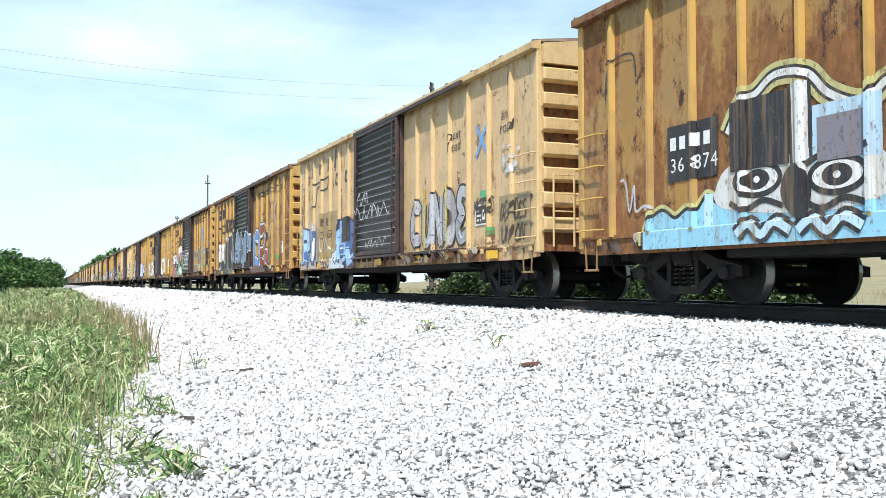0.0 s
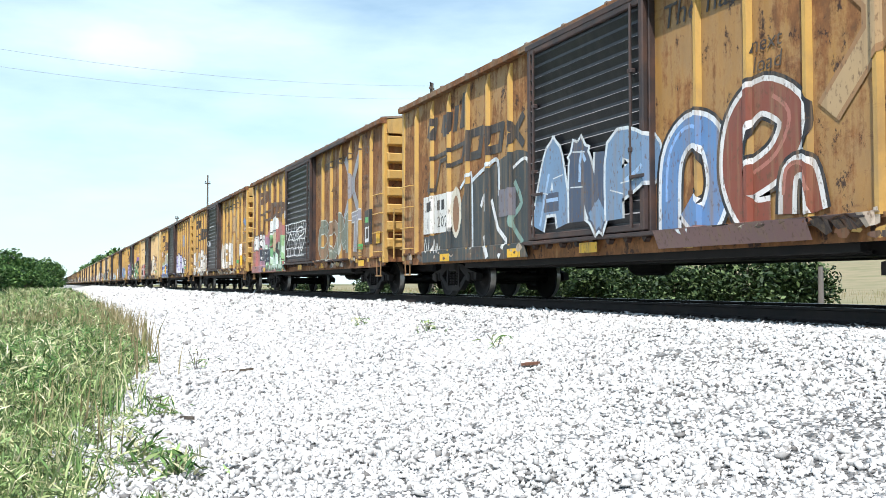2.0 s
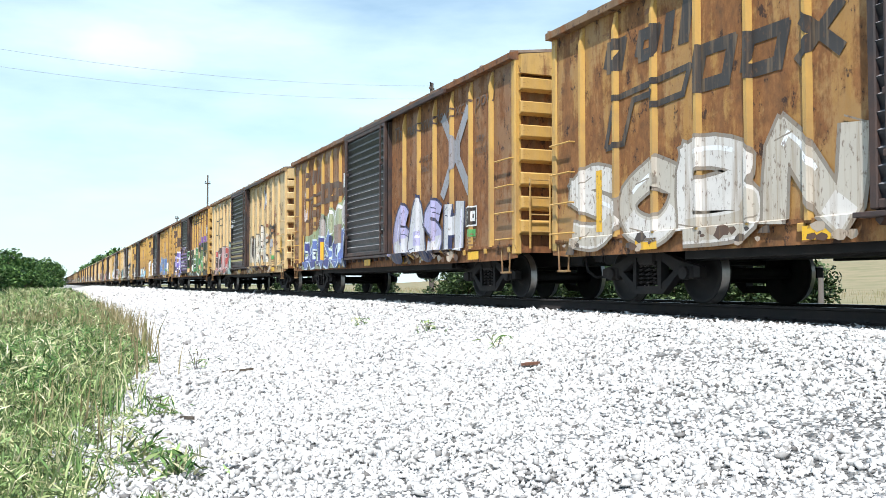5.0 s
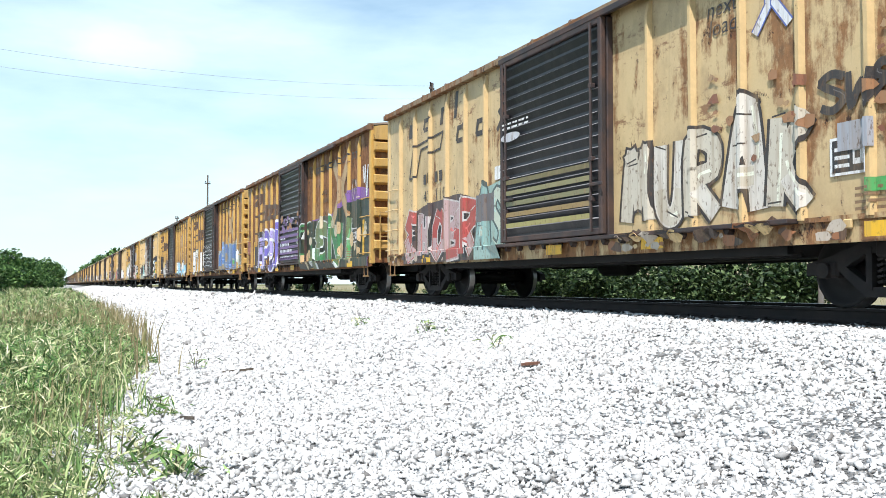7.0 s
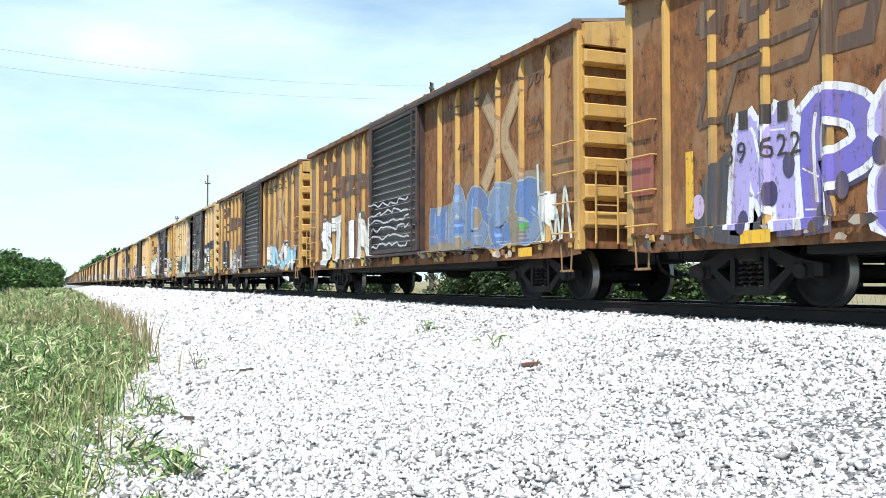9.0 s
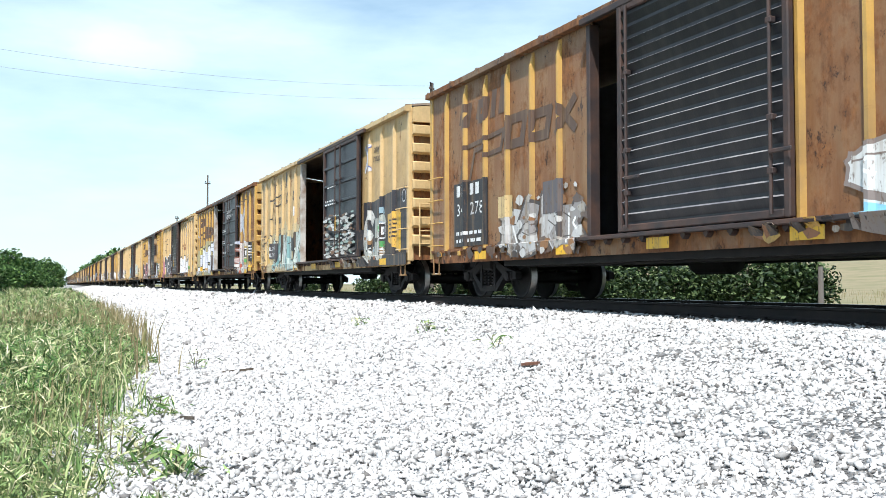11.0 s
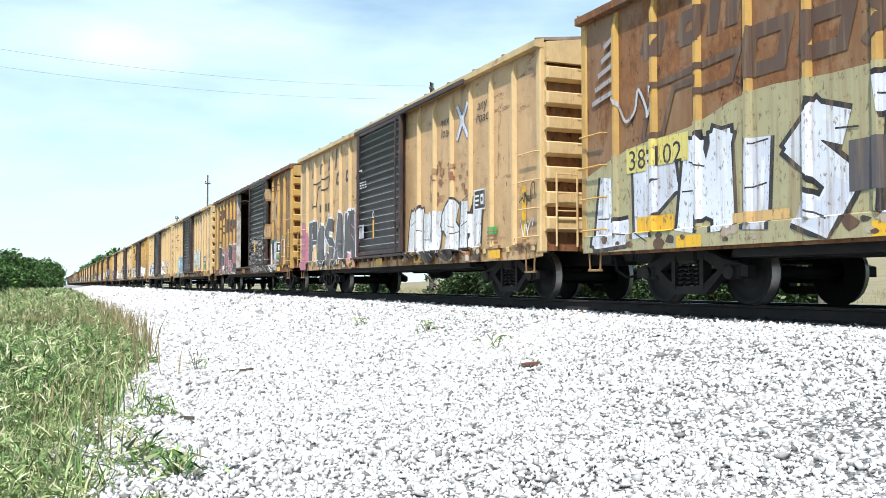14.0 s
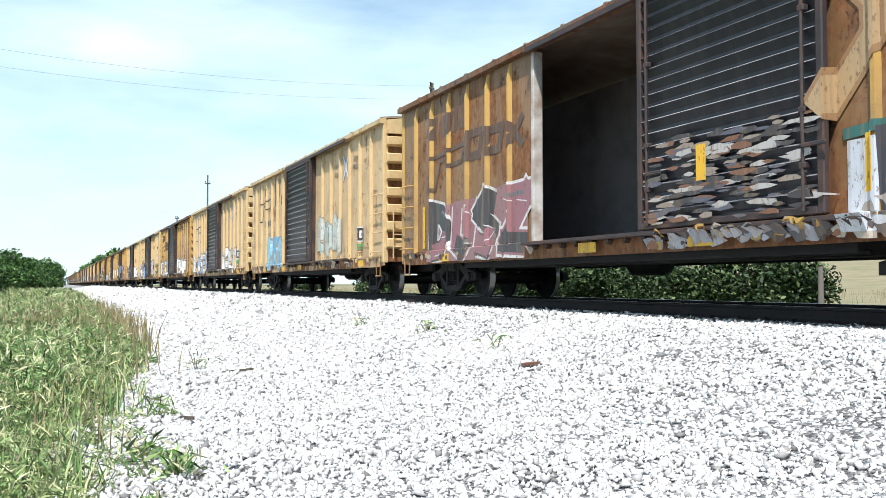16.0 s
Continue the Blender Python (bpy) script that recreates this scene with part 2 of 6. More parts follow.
BLADES = leaf_mat("weed_blades", [(0.0, (0.018, 0.06, 0.016)), (0.34, (0.09, 0.20, 0.05)), (0.58, (0.24, 0.36, 0.12)), (0.76, (0.44, 0.46, 0.22)), (1.0, (0.72, 0.66, 0.46))])
DRY_BLADES = leaf_mat("dry_stalks", [(0.0, (0.24, 0.19, 0.10)), (0.5, (0.36, 0.29, 0.16)), (1.0, (0.14, 0.15, 0.05))])
BARK = worn("bark", (0.08, 0.06, 0.045), (0.16, 0.13, 0.10), 0.95, 0, 4.0, 0.6, (3, 3, 0.5))
DRY_FIELD = worn("dry_field", (0.27, 0.22, 0.13), (0.16, 0.16, 0.07), 0.95, 0, 0.3, 0.5)

# ---- mesh tools ----
def box(bm, x0, x1, y0, y1, z0, z1, bevel=0.0):
    vs = [bm.verts.new((x, y, z)) for x in (x0, x1) for y in (y0, y1) for z in (z0, z1)]
    fs = [bm.faces.new([vs[i] for i in q]) for q in ((0, 1, 3, 2), (4, 6, 7, 5), (0, 4, 5, 1), (2, 3, 7, 6), (0, 2, 6, 4), (1, 5, 7, 3))]
    if bevel:
        es = {e for f in fs for e in f.edges}
        bmesh.ops.bevel(bm, geom=list(es), offset=bevel, segments=1, affect="EDGES")
    return bm


def prism(bm, outline, axis, a, b):
    """An outline in the two other axes, drawn out along axis from a to b."""
    def at(p, w):
        return {"x": (w, p[0], p[1]), "y": (p[0], w, p[1]), "z": (p[0], p[1], w)}[axis]
    lo, hi = [bm.verts.new(at(p, a)) for p in outline], [bm.verts.new(at(p, b)) for p in outline]
    n = len(outline)
    for i in range(n):
        bm.faces.new((lo[i], lo[(i + 1) % n], hi[(i + 1) % n], hi[i]))
    bm.faces.new(lo[::-1])
    bm.faces.new(hi)
    return bm


def tube(bm, pts, r, n=6):
    """A round bar along a line of points."""
    pts = [Vector(p) for p in pts]
    rings = []
    for i, p in enumerate(pts):
        d = (pts[min(i + 1, len(pts) - 1)] - pts[max(i - 1, 0)]).normalized()
        u = d.orthogonal().normalized()
        if i and rings:
            u = (prev - d * prev.dot(d)).normalized()
        prev = u
        w = d.cross(u)
        rr = r[i] if isinstance(r, (list, tuple)) else r
        rings.append([bm.verts.new(p + (u * math.cos(2 * math.pi * k / n) + w * math.sin(2 * math.pi * k / n)) * rr) for k in range(n)])
    for a, b in zip(rings, rings[1:]):
        for k in range(n):
            bm.faces.new((a[k], a[(k + 1) % n], b[(k + 1) % n], b[k]))
    bm.faces.new(rings[0][::-1])
    bm.faces.new(rings[-1])
    return bm


def lathe(bm, profile, n=28, mat=None):
    """Turns (radius, y) points about the y axis; mat: a material index for each band."""
    rings = [[bm.verts.new((r * math.cos(2 * math.pi * k / n), y, r * math.sin(2 * math.pi * k / n))) for k in range(n)] for r, y in profile]
    for i, (a, b) in enumerate(zip(rings, rings[1:])):
        for k in range(n):
            f = bm.faces.new((a[k], a[(k + 1) % n], b[(k + 1) % n], b[k]))
            if mat:
                f.material_index = mat[i]
    return bm


def mesh_of(name, bm, *mats):
    bmesh.ops.recalc_face_normals(bm, faces=bm.faces)
    me = bpy.data.meshes.new(name)
    bm.to_mesh(me)
    bm.free()
    for m in mats:
        me.materials.append(m)
    return me


def part(name, bm, material, parent, label="", at=None):
    """Links a bmesh, or a mesh, as one object under a thing or a part."""
    me = bm if isinstance(bm, bpy.types.Mesh) else mesh_of(name, bm, *(material if isinstance(material, tuple) else (material,)))
    ob = new(name, me)
    ob.parent = parent
    if at is not None:
        ob.matrix_basis = at if isinstance(at, Matrix) else Matrix.Translation(at)
    return tagged(ob, label)


def thing(name, label, category, m, group="", kind=""):
    ob = new(name)
    ob.empty_display_size = 0.3
    ob.matrix_basis = m
    return tagged(ob, label, category, group, kind)


def soup(name, verts, faces, mat):
    """A mesh from arrays: vertices (n, 3) and faces all of one size (m, k)."""
    me = bpy.data.meshes.new(name)
    verts, faces = np.asarray(verts, np.float32), np.asarray(faces, np.int32)
    m, k = faces.shape
    me.vertices.add(len(verts))
    me.vertices.foreach_set("co", verts.ravel())
    me.loops.add(m * k)
    me.loops.foreach_set("vertex_index", faces.ravel())
    me.polygons.add(m)
    me.polygons.foreach_set("loop_start", np.arange(m, dtype=np.int32) * k)
    me.update(calc_edges=True)
    me.validate()
    me.materials.append(mat)
    return me


RNG = np.random.default_rng(7)

# ---- the ground: one sheet, level gravel, ballast bank, soil beyond ----
def ground_z(x, y):
    """Height across the line, the same all along it."""
    base = np.interp(y, [-3000, -60, -14, -5, -0.5, 2.2, 4.2, 6.2, 7.35, 7.75, 10.4, 10.9, 12.6, 16, 60, 3000],
                     [-1.6, -1.5, -1.15, -0.95, -1.0, -1.0, -0.86, -0.53, -0.25, -0.215, -0.215, -0.27, -0.80, -0.85, -0.55, 0.2])
    return base


def build_ground():
    xs = np.concatenate([[-3000, -1500, -800, -400, -250, -160, -110, -80], np.arange(-60, 12.1, 0.4), [20, 40, 100, 400, 3000]])
    ys = np.concatenate([[-3000, -800, -200, -60, -30, -14, -9], np.arange(-6, 13.01, 0.3), [16, 22, 35, 60, 150, 500, 1500, 3000]])
    gx, gy = np.meshgrid(xs, ys, indexing="ij")
    near = (np.abs(gx + 20) < 60) & (gy > -8) & (gy < 7.0)
    z = ground_z(gx, gy)
    rough = np.array([noise.noise((a * 0.9, b * 0.9, 0.0)) + 0.5 * noise.noise((a * 2.7, b * 2.7, 4.0)) for a, b in zip(gx.ravel(), gy.ravel())]).reshape(gx.shape)
    z = z + np.where(near, rough * 0.025, 0)
    n, m = gx.shape
    idx = np.arange(n * m).reshape(n, m)
    f = np.stack([idx[:-1, :-1], idx[1:, :-1], idx[1:, 1:], idx[:-1, 1:]], -1).reshape(-1, 4)
    me = soup("ground", np.stack([gx, gy, z], -1).reshape(-1, 3), f, GROUND)
    tagged(new("ground", me), "pale limestone gravel strip and ballast between grassy soil", "ground", kind="structure")


build_ground()


def weed_edge(x):
    """Where the weeds stop and the gravel begins."""
    return np.interp(x, [-400, -80, -30, -15.6, -11, -8, -5], [2.2, 2.1, 1.75, 1.5, 0.70, 0.2, 0.1])


def build_stones():
    """Loose limestone chips on the strip and the ballast shoulder."""
    corner = np.array([(1, 0, 0), (-1, 0, 0), (0, 1, 0), (0, -1, 0), (0, 0, 1), (0, 0, -1)], float)
    tri = np.array([(0, 2, 4), (2, 1, 4), (1, 3, 4), (3, 0, 4), (2, 0, 5), (1, 2, 5), (3, 1, 5), (0, 3, 5)])
    pts = []
    for x0, x1, y0, y1, per, size in ((-10.5, -1.5, -0.6, 4.6, 840, 0.0205), (-12.5, -1.0, 4.6, 8.15, 760, 0.0215), (-19, -10.5, 0.0, 8.1, 380, 0.028), (-34, -19, 0.5, 8.0, 160, 0.040),
                                      (-70, -34, 1.0, 8.0, 60, 0.06), (-220, -70, 2.0, 8.0, 16, 0.10), (-30, 4, 8.45, 9.7, 120, 0.032), (-1.5, 7.0, 0.4, 8.15, 170, 0.032), (-9.0, -1.5, 7.0, 8.15, 300, 0.024)):
        n = int((x1 - x0) * (y1 - y0) * per)
        p = np.stack([RNG.uniform(x0, x1, n), RNG.uniform(y0, y1, n), RNG.lognormal(0, 0.28, n) * size], -1)
        a = np.arctan2(p[:, 1], -p[:, 0])
        lim = weed_edge(p[:, 0]) + RNG.normal(0, 0.35, n) - 0.25
        pts.append(p[((a < radians(56)) & (p[:, 1] > lim)) | (p[:, 1] > 6.9) | (x0 == -1.5)])
    p = np.concatenate(pts)
    n = len(p)
    taper = corner[None] * RNG.uniform(0.75, 1.15, (n, 6, 1)) + RNG.uniform(-0.35, 0.35, (n, 6, 3))
    half = p[:, 2, None] * np.stack([RNG.uniform(0.95, 1.6, n), RNG.uniform(0.8, 1.2, n), RNG.uniform(0.6, 1.0, n)], -1)
    v = taper * half[:, None]
    q = RNG.normal(size=(n, 4)) * (1.0, 0.35, 0.35, 1.0)
    q /= np.linalg.norm(q, axis=1)[:, None]
    w, a, b, c = q.T
    rot = np.stack([1 - 2 * (b * b + c * c), 2 * (a * b - c * w), 2 * (a * c + b * w), 2 * (a * b + c * w), 1 - 2 * (a * a + c * c), 2 * (b * c - a * w),
                    2 * (a * c - b * w), 2 * (b * c + a * w), 1 - 2 * (a * a + b * b)], -1).reshape(n, 3, 3)
    v = np.einsum("nij,nkj->nki", rot, v)
    v[:, :, 0] += p[:, 0, None]
    v[:, :, 1] += p[:, 1, None]
    v[:, :, 2] += (ground_z(p[:, 0], p[:, 1]) + p[:, 2] * 0.35)[:, None]
    f = (np.arange(n)[:, None, None] * 6 + tri[None]).reshape(-1, 3)
    tagged(new("gravel", soup("gravel", v.reshape(-1, 3), f, STONES)), "loose angular white limestone chips beside the track", "gravel", kind="stuff")


build_stones()


# ---- the track ----
def build_track():
    track = thing("track", "rusty steel rails on dark wooden ties in white ballast", "railway track", Matrix.Translation((0, TRACK_Y, 0)), kind="structure")
    half = [(0.0, 0.0), (0.028, -0.002), (0.036, -0.012), (0.036, -0.032), (0.012, -0.045), (0.009, -0.12), (0.02, -0.15), (0.07, -0.165), (0.07, -0.178)]
    outline = half + [(-a, b) for a, b in half[:0:-1]]
    for side in (-1, 1):
        bm = bmesh.new()
        o = [(side * 0.753 + a, b) for a, b in outline]
        prism(bm, o, "x", -1200, 80)
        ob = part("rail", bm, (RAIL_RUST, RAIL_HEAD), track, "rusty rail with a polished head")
        for f in ob.data.polygons:
            if f.normal.z > 0.8 and f.center.z > -0.01:
                f.material_index = 1
    bm = bmesh.new()
    box(bm, -0.115, 0.115, -1.3, 1.3, -0.34, -0.178, 0.012)
    tie = mesh_of("tie", bm, TIE_WOOD)
    bm = bmesh.new()
    box(bm, -0.09, 0.09, -0.17, 0.17, -0.18, -0.168)
    for y in (-0.09, 0.09):
        box(bm, -0.012, 0.012, y - 0.03, y + 0.012, -0.168, -0.145)
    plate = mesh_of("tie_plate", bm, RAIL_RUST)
    for k in range(110):
        x = 6 - 0.5 * k
        t = part("tie", tie, None, track, at=pose(x + RNG.uniform(-0.03, 0.03), RNG.uniform(-0.04, 0.04), 0, 0, 0, RNG.uniform(-1.2, 1.2)))
        if k < 60:
            part("tie_plate", plate, None, t, at=(0, -0.753, 0))


build_track()

# ---- the boxcars ----
FLOOR_Z, EAVE_Z, HALF_W = 0.98, 4.37, 1.5
DOOR_0, DOOR_1 = 6.55, 9.80
RIBS = [0.94 + 0.925 * k for k in range(6)] + [LEN - 0.94 - 0.925 * k for k in range(6)]
DOOR_W = DOOR_1 - DOOR_0 + 0.07
TRACK_END = 13.5
RIB_W, RIB_TOP, RIB_D = 0.052, 0.026, 0.075


def profile(u):
    """How far the side stands out at u metres from the car's rear end."""
    if DOOR_0 - 0.02 < u < DOOR_1 + 0.02:
        return 0.085
    for r in RIBS:
        a = abs(u - r)
        if a < RIB_W:
            return RIB_D if a < RIB_TOP else RIB_D * (RIB_W - a) / (RIB_W - RIB_TOP)
    return 0.0


def shared_meshes():
    """Meshes that all cars have in common."""
    M = {}
    for key, a, b in (("rear", 0.0, DOOR_0), ("front", DOOR_1, LEN)):
        bm = bmesh.new()
        box(bm, a, b, -HALF_W, -HALF_W + 0.04, FLOOR_Z, EAVE_Z)
        M["side_" + key] = mesh_of("side_wall", bm, PAINT)
    bm = bmesh.new()
    box(bm, 0, LEN, HALF_W - 0.04, HALF_W, FLOOR_Z, EAVE_Z)
    M["far_side"] = mesh_of("side_wall", bm, PAINT)
    # hat-shaped rib, its head sloped back under the eave
    bm = bmesh.new()
    lo = [(-RIB_W, 0), (-RIB_TOP, -RIB_D), (RIB_TOP, -RIB_D), (RIB_W, 0)]
    levels = [(FLOOR_Z - 0.02, 1.0), (EAVE_Z - 0.38, 1.0), (EAVE_Z - 0.12, 0.25)]
    rows = [[bm.verts.new((x, y * s, z)) for x, y in lo] for z, s in levels]
    for p, q in zip(rows, rows[1:]):
        for k in range(3):
            bm.faces.new((p[k], p[k + 1], q[k + 1], q[k]))
    bm.faces.new(rows[0][::-1])
    bm.faces.new(rows[-1])
    M["rib"] = mesh_of("rib", bm, RIB_PAINT)
    # roof: pressed panels with cross seams
    bm = bmesh.new()
    n, rows = 13, []
    for k in range(n + 1):
        x = LEN * k / n
        rows += [(max(x - 0.05, 0), 0.0), (max(x - 0.035, 0.001), 0.035), (min(x + 0.035, LEN - 0.001), 0.035), (min(x + 0.05, LEN), 0.0)]
    ring = [[bm.verts.new(p) for p in ((x, -1.60, 4.41 + d), (x, 0, 4.615 + d), (x, 1.53, 4.425 + d), (x, 1.53, 4.40), (x, 0, 4.585), (x, -1.60, 4.40))] for x, d in rows]
    for p, q in zip(ring, ring[1:]):
        for i in range(6):
            bm.faces.new((p[i], p[(i + 1) % 6], q[(i + 1) % 6], q[i]))
    bm.faces.new(ring[0])
    bm.faces.new(ring[-1][::-1])
    M["roof"] = mesh_of("roof", bm, ROOF_MAT)
    bm = bmesh.new()
    prism(bm, [(-HALF_W - 0.13, EAVE_Z - 0.08), (-HALF_W - 0.13, EAVE_Z + 0.03), (-HALF_W + 0.05, EAVE_Z + 0.075), (-HALF_W + 0.05, EAVE_Z - 0.09)], "x", -0.02, LEN + 0.02)
    M["eave"] = mesh_of("eave_rail", bm, PAINT)
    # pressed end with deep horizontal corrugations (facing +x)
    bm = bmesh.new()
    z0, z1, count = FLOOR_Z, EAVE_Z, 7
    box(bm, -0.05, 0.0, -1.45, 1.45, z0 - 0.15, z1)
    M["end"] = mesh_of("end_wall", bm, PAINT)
    step = (z1 - 0.40 - z0) / count
    M["end_z"] = [z0 + step * k for k in range(count)]
    bm = bmesh.new()
    h = step
    cols = []
    for y, q in ((-1.45, 0.8), (-1.41, 1.0), (1.41, 1.0), (1.45, 0.8)):
        cols.append([bm.verts.new((x * q, y, z)) for x, z in ((0.0, h * 0.40), (0.10, h * 0.47), (0.12, h * 0.52), (0.12, h * 0.94), (0.10, h * 0.98), (0.0, h * 1.03))])
    for p, q in zip(cols, cols[1:]):
        for i in range(5):
            bm.faces.new((p[i], q[i], q[i + 1], p[i + 1]))
    bm.faces.new(cols[0])
    bm.faces.new(cols[-1][::-1])
    M["end_rib"] = mesh_of("end_rib", bm, RIB_PAINT)
    bm = bmesh.new()
    prism(bm, [(-1.45, z1 - 0.34), (-1.45, z1 + 0.0), (0, z1 + 0.21), (1.45, z1 + 0.0), (1.45, z1 - 0.34)], "x", 0.003, 0.12)
    M["end_cap"] = mesh_of("end_cap", bm, RIB_PAINT)
    bm = bmesh.new()
    box(bm, -0.075, 0.075, -0.07, 0.07, FLOOR_Z - 0.18, EAVE_Z, 0.02)
    M["post"] = mesh_of("corner_post", bm, RIB_PAINT)
    # side sill with pressed pockets along its upper edge
    bm = bmesh.new()
    prism(bm, [(0.0, FLOOR_Z), (0.0, 0.74), (0.5, 0.70), (LEN - 0.5, 0.70), (LEN, 0.74), (LEN, FLOOR_Z)], "y", -HALF_W - 0.01, -HALF_W + 0.03)
    box(bm, 0.1, LEN - 0.1, -HALF_W - 0.035, -HALF_W - 0.008, FLOOR_Z - 0.05, FLOOR_Z + 0.005)
    M["sill"] = mesh_of("side_sill", bm, PAINT)
    bm = bmesh.new()
    box(bm, -0.055, 0.055, -HALF_W - 0.05, -HALF_W - 0.008, FLOOR_Z - 0.14, FLOOR_Z - 0.04, 0.012)
    M["tab"] = mesh_of("sill_bracket", bm, RIB_PAINT)
    bm = bmesh.new()
    box(bm, 0.05, LEN - 0.05, -HALF_W + 0.03, HALF_W, FLOOR_Z - 0.06, FLOOR_Z, 0)
    M["floor"] = mesh_of("floor_deck", bm, DECK_MAT)
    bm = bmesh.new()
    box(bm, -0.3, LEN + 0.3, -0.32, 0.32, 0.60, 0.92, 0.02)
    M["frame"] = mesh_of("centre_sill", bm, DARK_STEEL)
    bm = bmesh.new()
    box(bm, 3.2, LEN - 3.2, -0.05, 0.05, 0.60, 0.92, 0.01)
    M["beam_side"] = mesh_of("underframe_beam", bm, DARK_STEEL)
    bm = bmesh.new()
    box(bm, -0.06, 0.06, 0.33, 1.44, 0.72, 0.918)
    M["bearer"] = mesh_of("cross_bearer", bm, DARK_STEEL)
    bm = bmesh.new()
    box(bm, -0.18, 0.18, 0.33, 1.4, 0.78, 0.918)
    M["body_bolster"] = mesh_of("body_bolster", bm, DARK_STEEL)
    # corrugated sliding door, 12 cm proud of the wall
    bm = bmesh.new()
    w, z0, z1, n = DOOR_W, FLOOR_Z + 0.02, EAVE_Z - 0.14, 17
    line, h = [(0.0, z0 + 0.1)], (z1 - z0 - 0.24) / n
    for k in range(n):
        a = z0 + 0.12 + h * k
        line += [(0.0, a + h * 0.06), (-0.045, a + h * 0.62), (-0.05, a + h * 0.68), (0.0, a + h * 0.82)]
    line += [(0.0, z1 - 0.1), (0.03, z1 - 0.1), (0.03, z0 + 0.1)]
    prism(bm, line, "x", 0.09, w - 0.09)
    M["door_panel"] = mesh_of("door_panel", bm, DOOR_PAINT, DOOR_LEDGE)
    # faces turned up to the sun take the brighter ledge colour
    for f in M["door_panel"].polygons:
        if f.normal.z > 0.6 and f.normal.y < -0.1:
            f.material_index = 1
    bm = bmesh.new()
    box(bm, 0, 0.1, -0.06, 0.03, z0, z1, 0.015)
    M["stile"] = mesh_of("door_stile", bm, DOOR_FRAME)
    bm = bmesh.new()
    box(bm, 0.1, w - 0.1, -0.058, 0.03, 0, 0.1, 0.015)
    M["rail"] = mesh_of("door_rail", bm, DOOR_FRAME)
    M["door_z"] = (z0, z1)
    # plug door with wide pressed panels
    bm = bmesh.new()
    box(bm, 0, w, 0.0, 0.05, z0, z1)
    M["plug_panel"] = mesh_of("door_panel", bm, DOOR_PAINT)
    bm = bmesh.new()
    prism(bm, [(0.0, 0.0), (-0.05, 0.025), (-0.05, 0.075), (0.0, 0.10)], "x", 0.1, w - 0.1)
    M["batten"] = mesh_of("door_batten", bm, DOOR_PAINT)
    bm = bmesh.new()
    tube(bm, [(0, 0, z0 + 0.05), (0, 0, z1 - 0.05)], 0.022)
    for z in (1.5, 2.1, 3.2):
        box(bm, -0.05, 0.05, -0.02, 0.06, z, z + 0.07, 0.01)
    box(bm, 0.0, 0.35, -0.04, -0.015, 1.72, 1.77, 0.01)
    M["lock"] = mesh_of("locking_bar", bm, DOOR_FRAME)
    bm = bmesh.new()
    box(bm, DOOR_0 - 0.25, TRACK_END, -HALF_W - 0.20, -HALF_W - 0.02, FLOOR_Z - 0.05, FLOOR_Z + 0.005, 0.008)
    for k in range(15):
        x = DOOR_0 + 0.45 * k
        prism(bm, [(x - 0.05, FLOOR_Z - 0.01), (x - 0.05, FLOOR_Z - 0.08), (x, FLOOR_Z - 0.13), (x + 0.05, FLOOR_Z - 0.08), (x + 0.05, FLOOR_Z - 0.01)], "y", -HALF_W - 0.10, -HALF_W - 0.011)
    M["track_low"] = mesh_of("door_track", bm, DOOR_FRAME)
    bm = bmesh.new()
    box(bm, DOOR_0 - 0.1, TRACK_END, -HALF_W - 0.20, -HALF_W - 0.131, EAVE_Z - 0.15, EAVE_Z - 0.05, 0.01)
    M["track_top"] = mesh_of("door_header", bm, DOOR_FRAME)
    bm = bmesh.new()
    box(bm, -0.05, 0.05, -HALF_W - 0.10, -HALF_W + 0.08, FLOOR_Z + 0.006, EAVE_Z - 0.141, 0.012)
    M["door_post"] = mesh_of("door_post", bm, INTERIOR_POST)
    M["dark_post"] = M["door_post"].copy()
    M["dark_post"].materials[0] = DOOR_FRAME
    bm = bmesh.new()
    tube(bm, [(-0.31, 0, 0), (-0.31, -0.09, 0), (0.31, -0.09, 0), (0.31, 0, 0)], 0.014, 5)
    M["rung"] = mesh_of("rung", bm, RIB_PAINT)
    bm = bmesh.new()
    tube(bm, [(-0.17, 0, 0.42), (-0.14, 0, 0.0), (0.14, 0, 0.0), (0.17, 0, 0.42)], 0.016, 6)
    box(bm, -0.15, 0.15, -0.04, 0.04, -0.02, 0.015, 0.006)
    M["step"] = mesh_of("sill_step", bm, STEP_STEEL)
    # wheelset about the y axis
    bm = bmesh.new()
    for s in (-1, 1):
        prof = [(0.16, 0.66), (0.30, 0.70), (0.36, 0.685), (0.425, 0.685), (0.455, 0.69), (0.455, 0.715), (0.425, 0.725), (0.42, 0.82), (0.37, 0.82), (0.355, 0.79), (0.16, 0.76), (0.12, 0.84), (0.0, 0.84)]
        lathe(bm, [(r, s * (y + 0.0)) for r, y in prof], 24, [0, 0, 0, 0, 0, 1, 1, 2, 0, 0, 0, 0])
    tube(bm, [(0, -0.7, 0), (0, 0.7, 0)], 0.085, 10)
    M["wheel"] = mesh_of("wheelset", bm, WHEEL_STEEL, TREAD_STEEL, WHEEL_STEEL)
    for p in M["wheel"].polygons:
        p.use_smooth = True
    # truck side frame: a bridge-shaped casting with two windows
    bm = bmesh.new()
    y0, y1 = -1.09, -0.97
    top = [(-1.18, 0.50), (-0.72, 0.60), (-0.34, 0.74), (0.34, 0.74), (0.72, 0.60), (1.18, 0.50)]
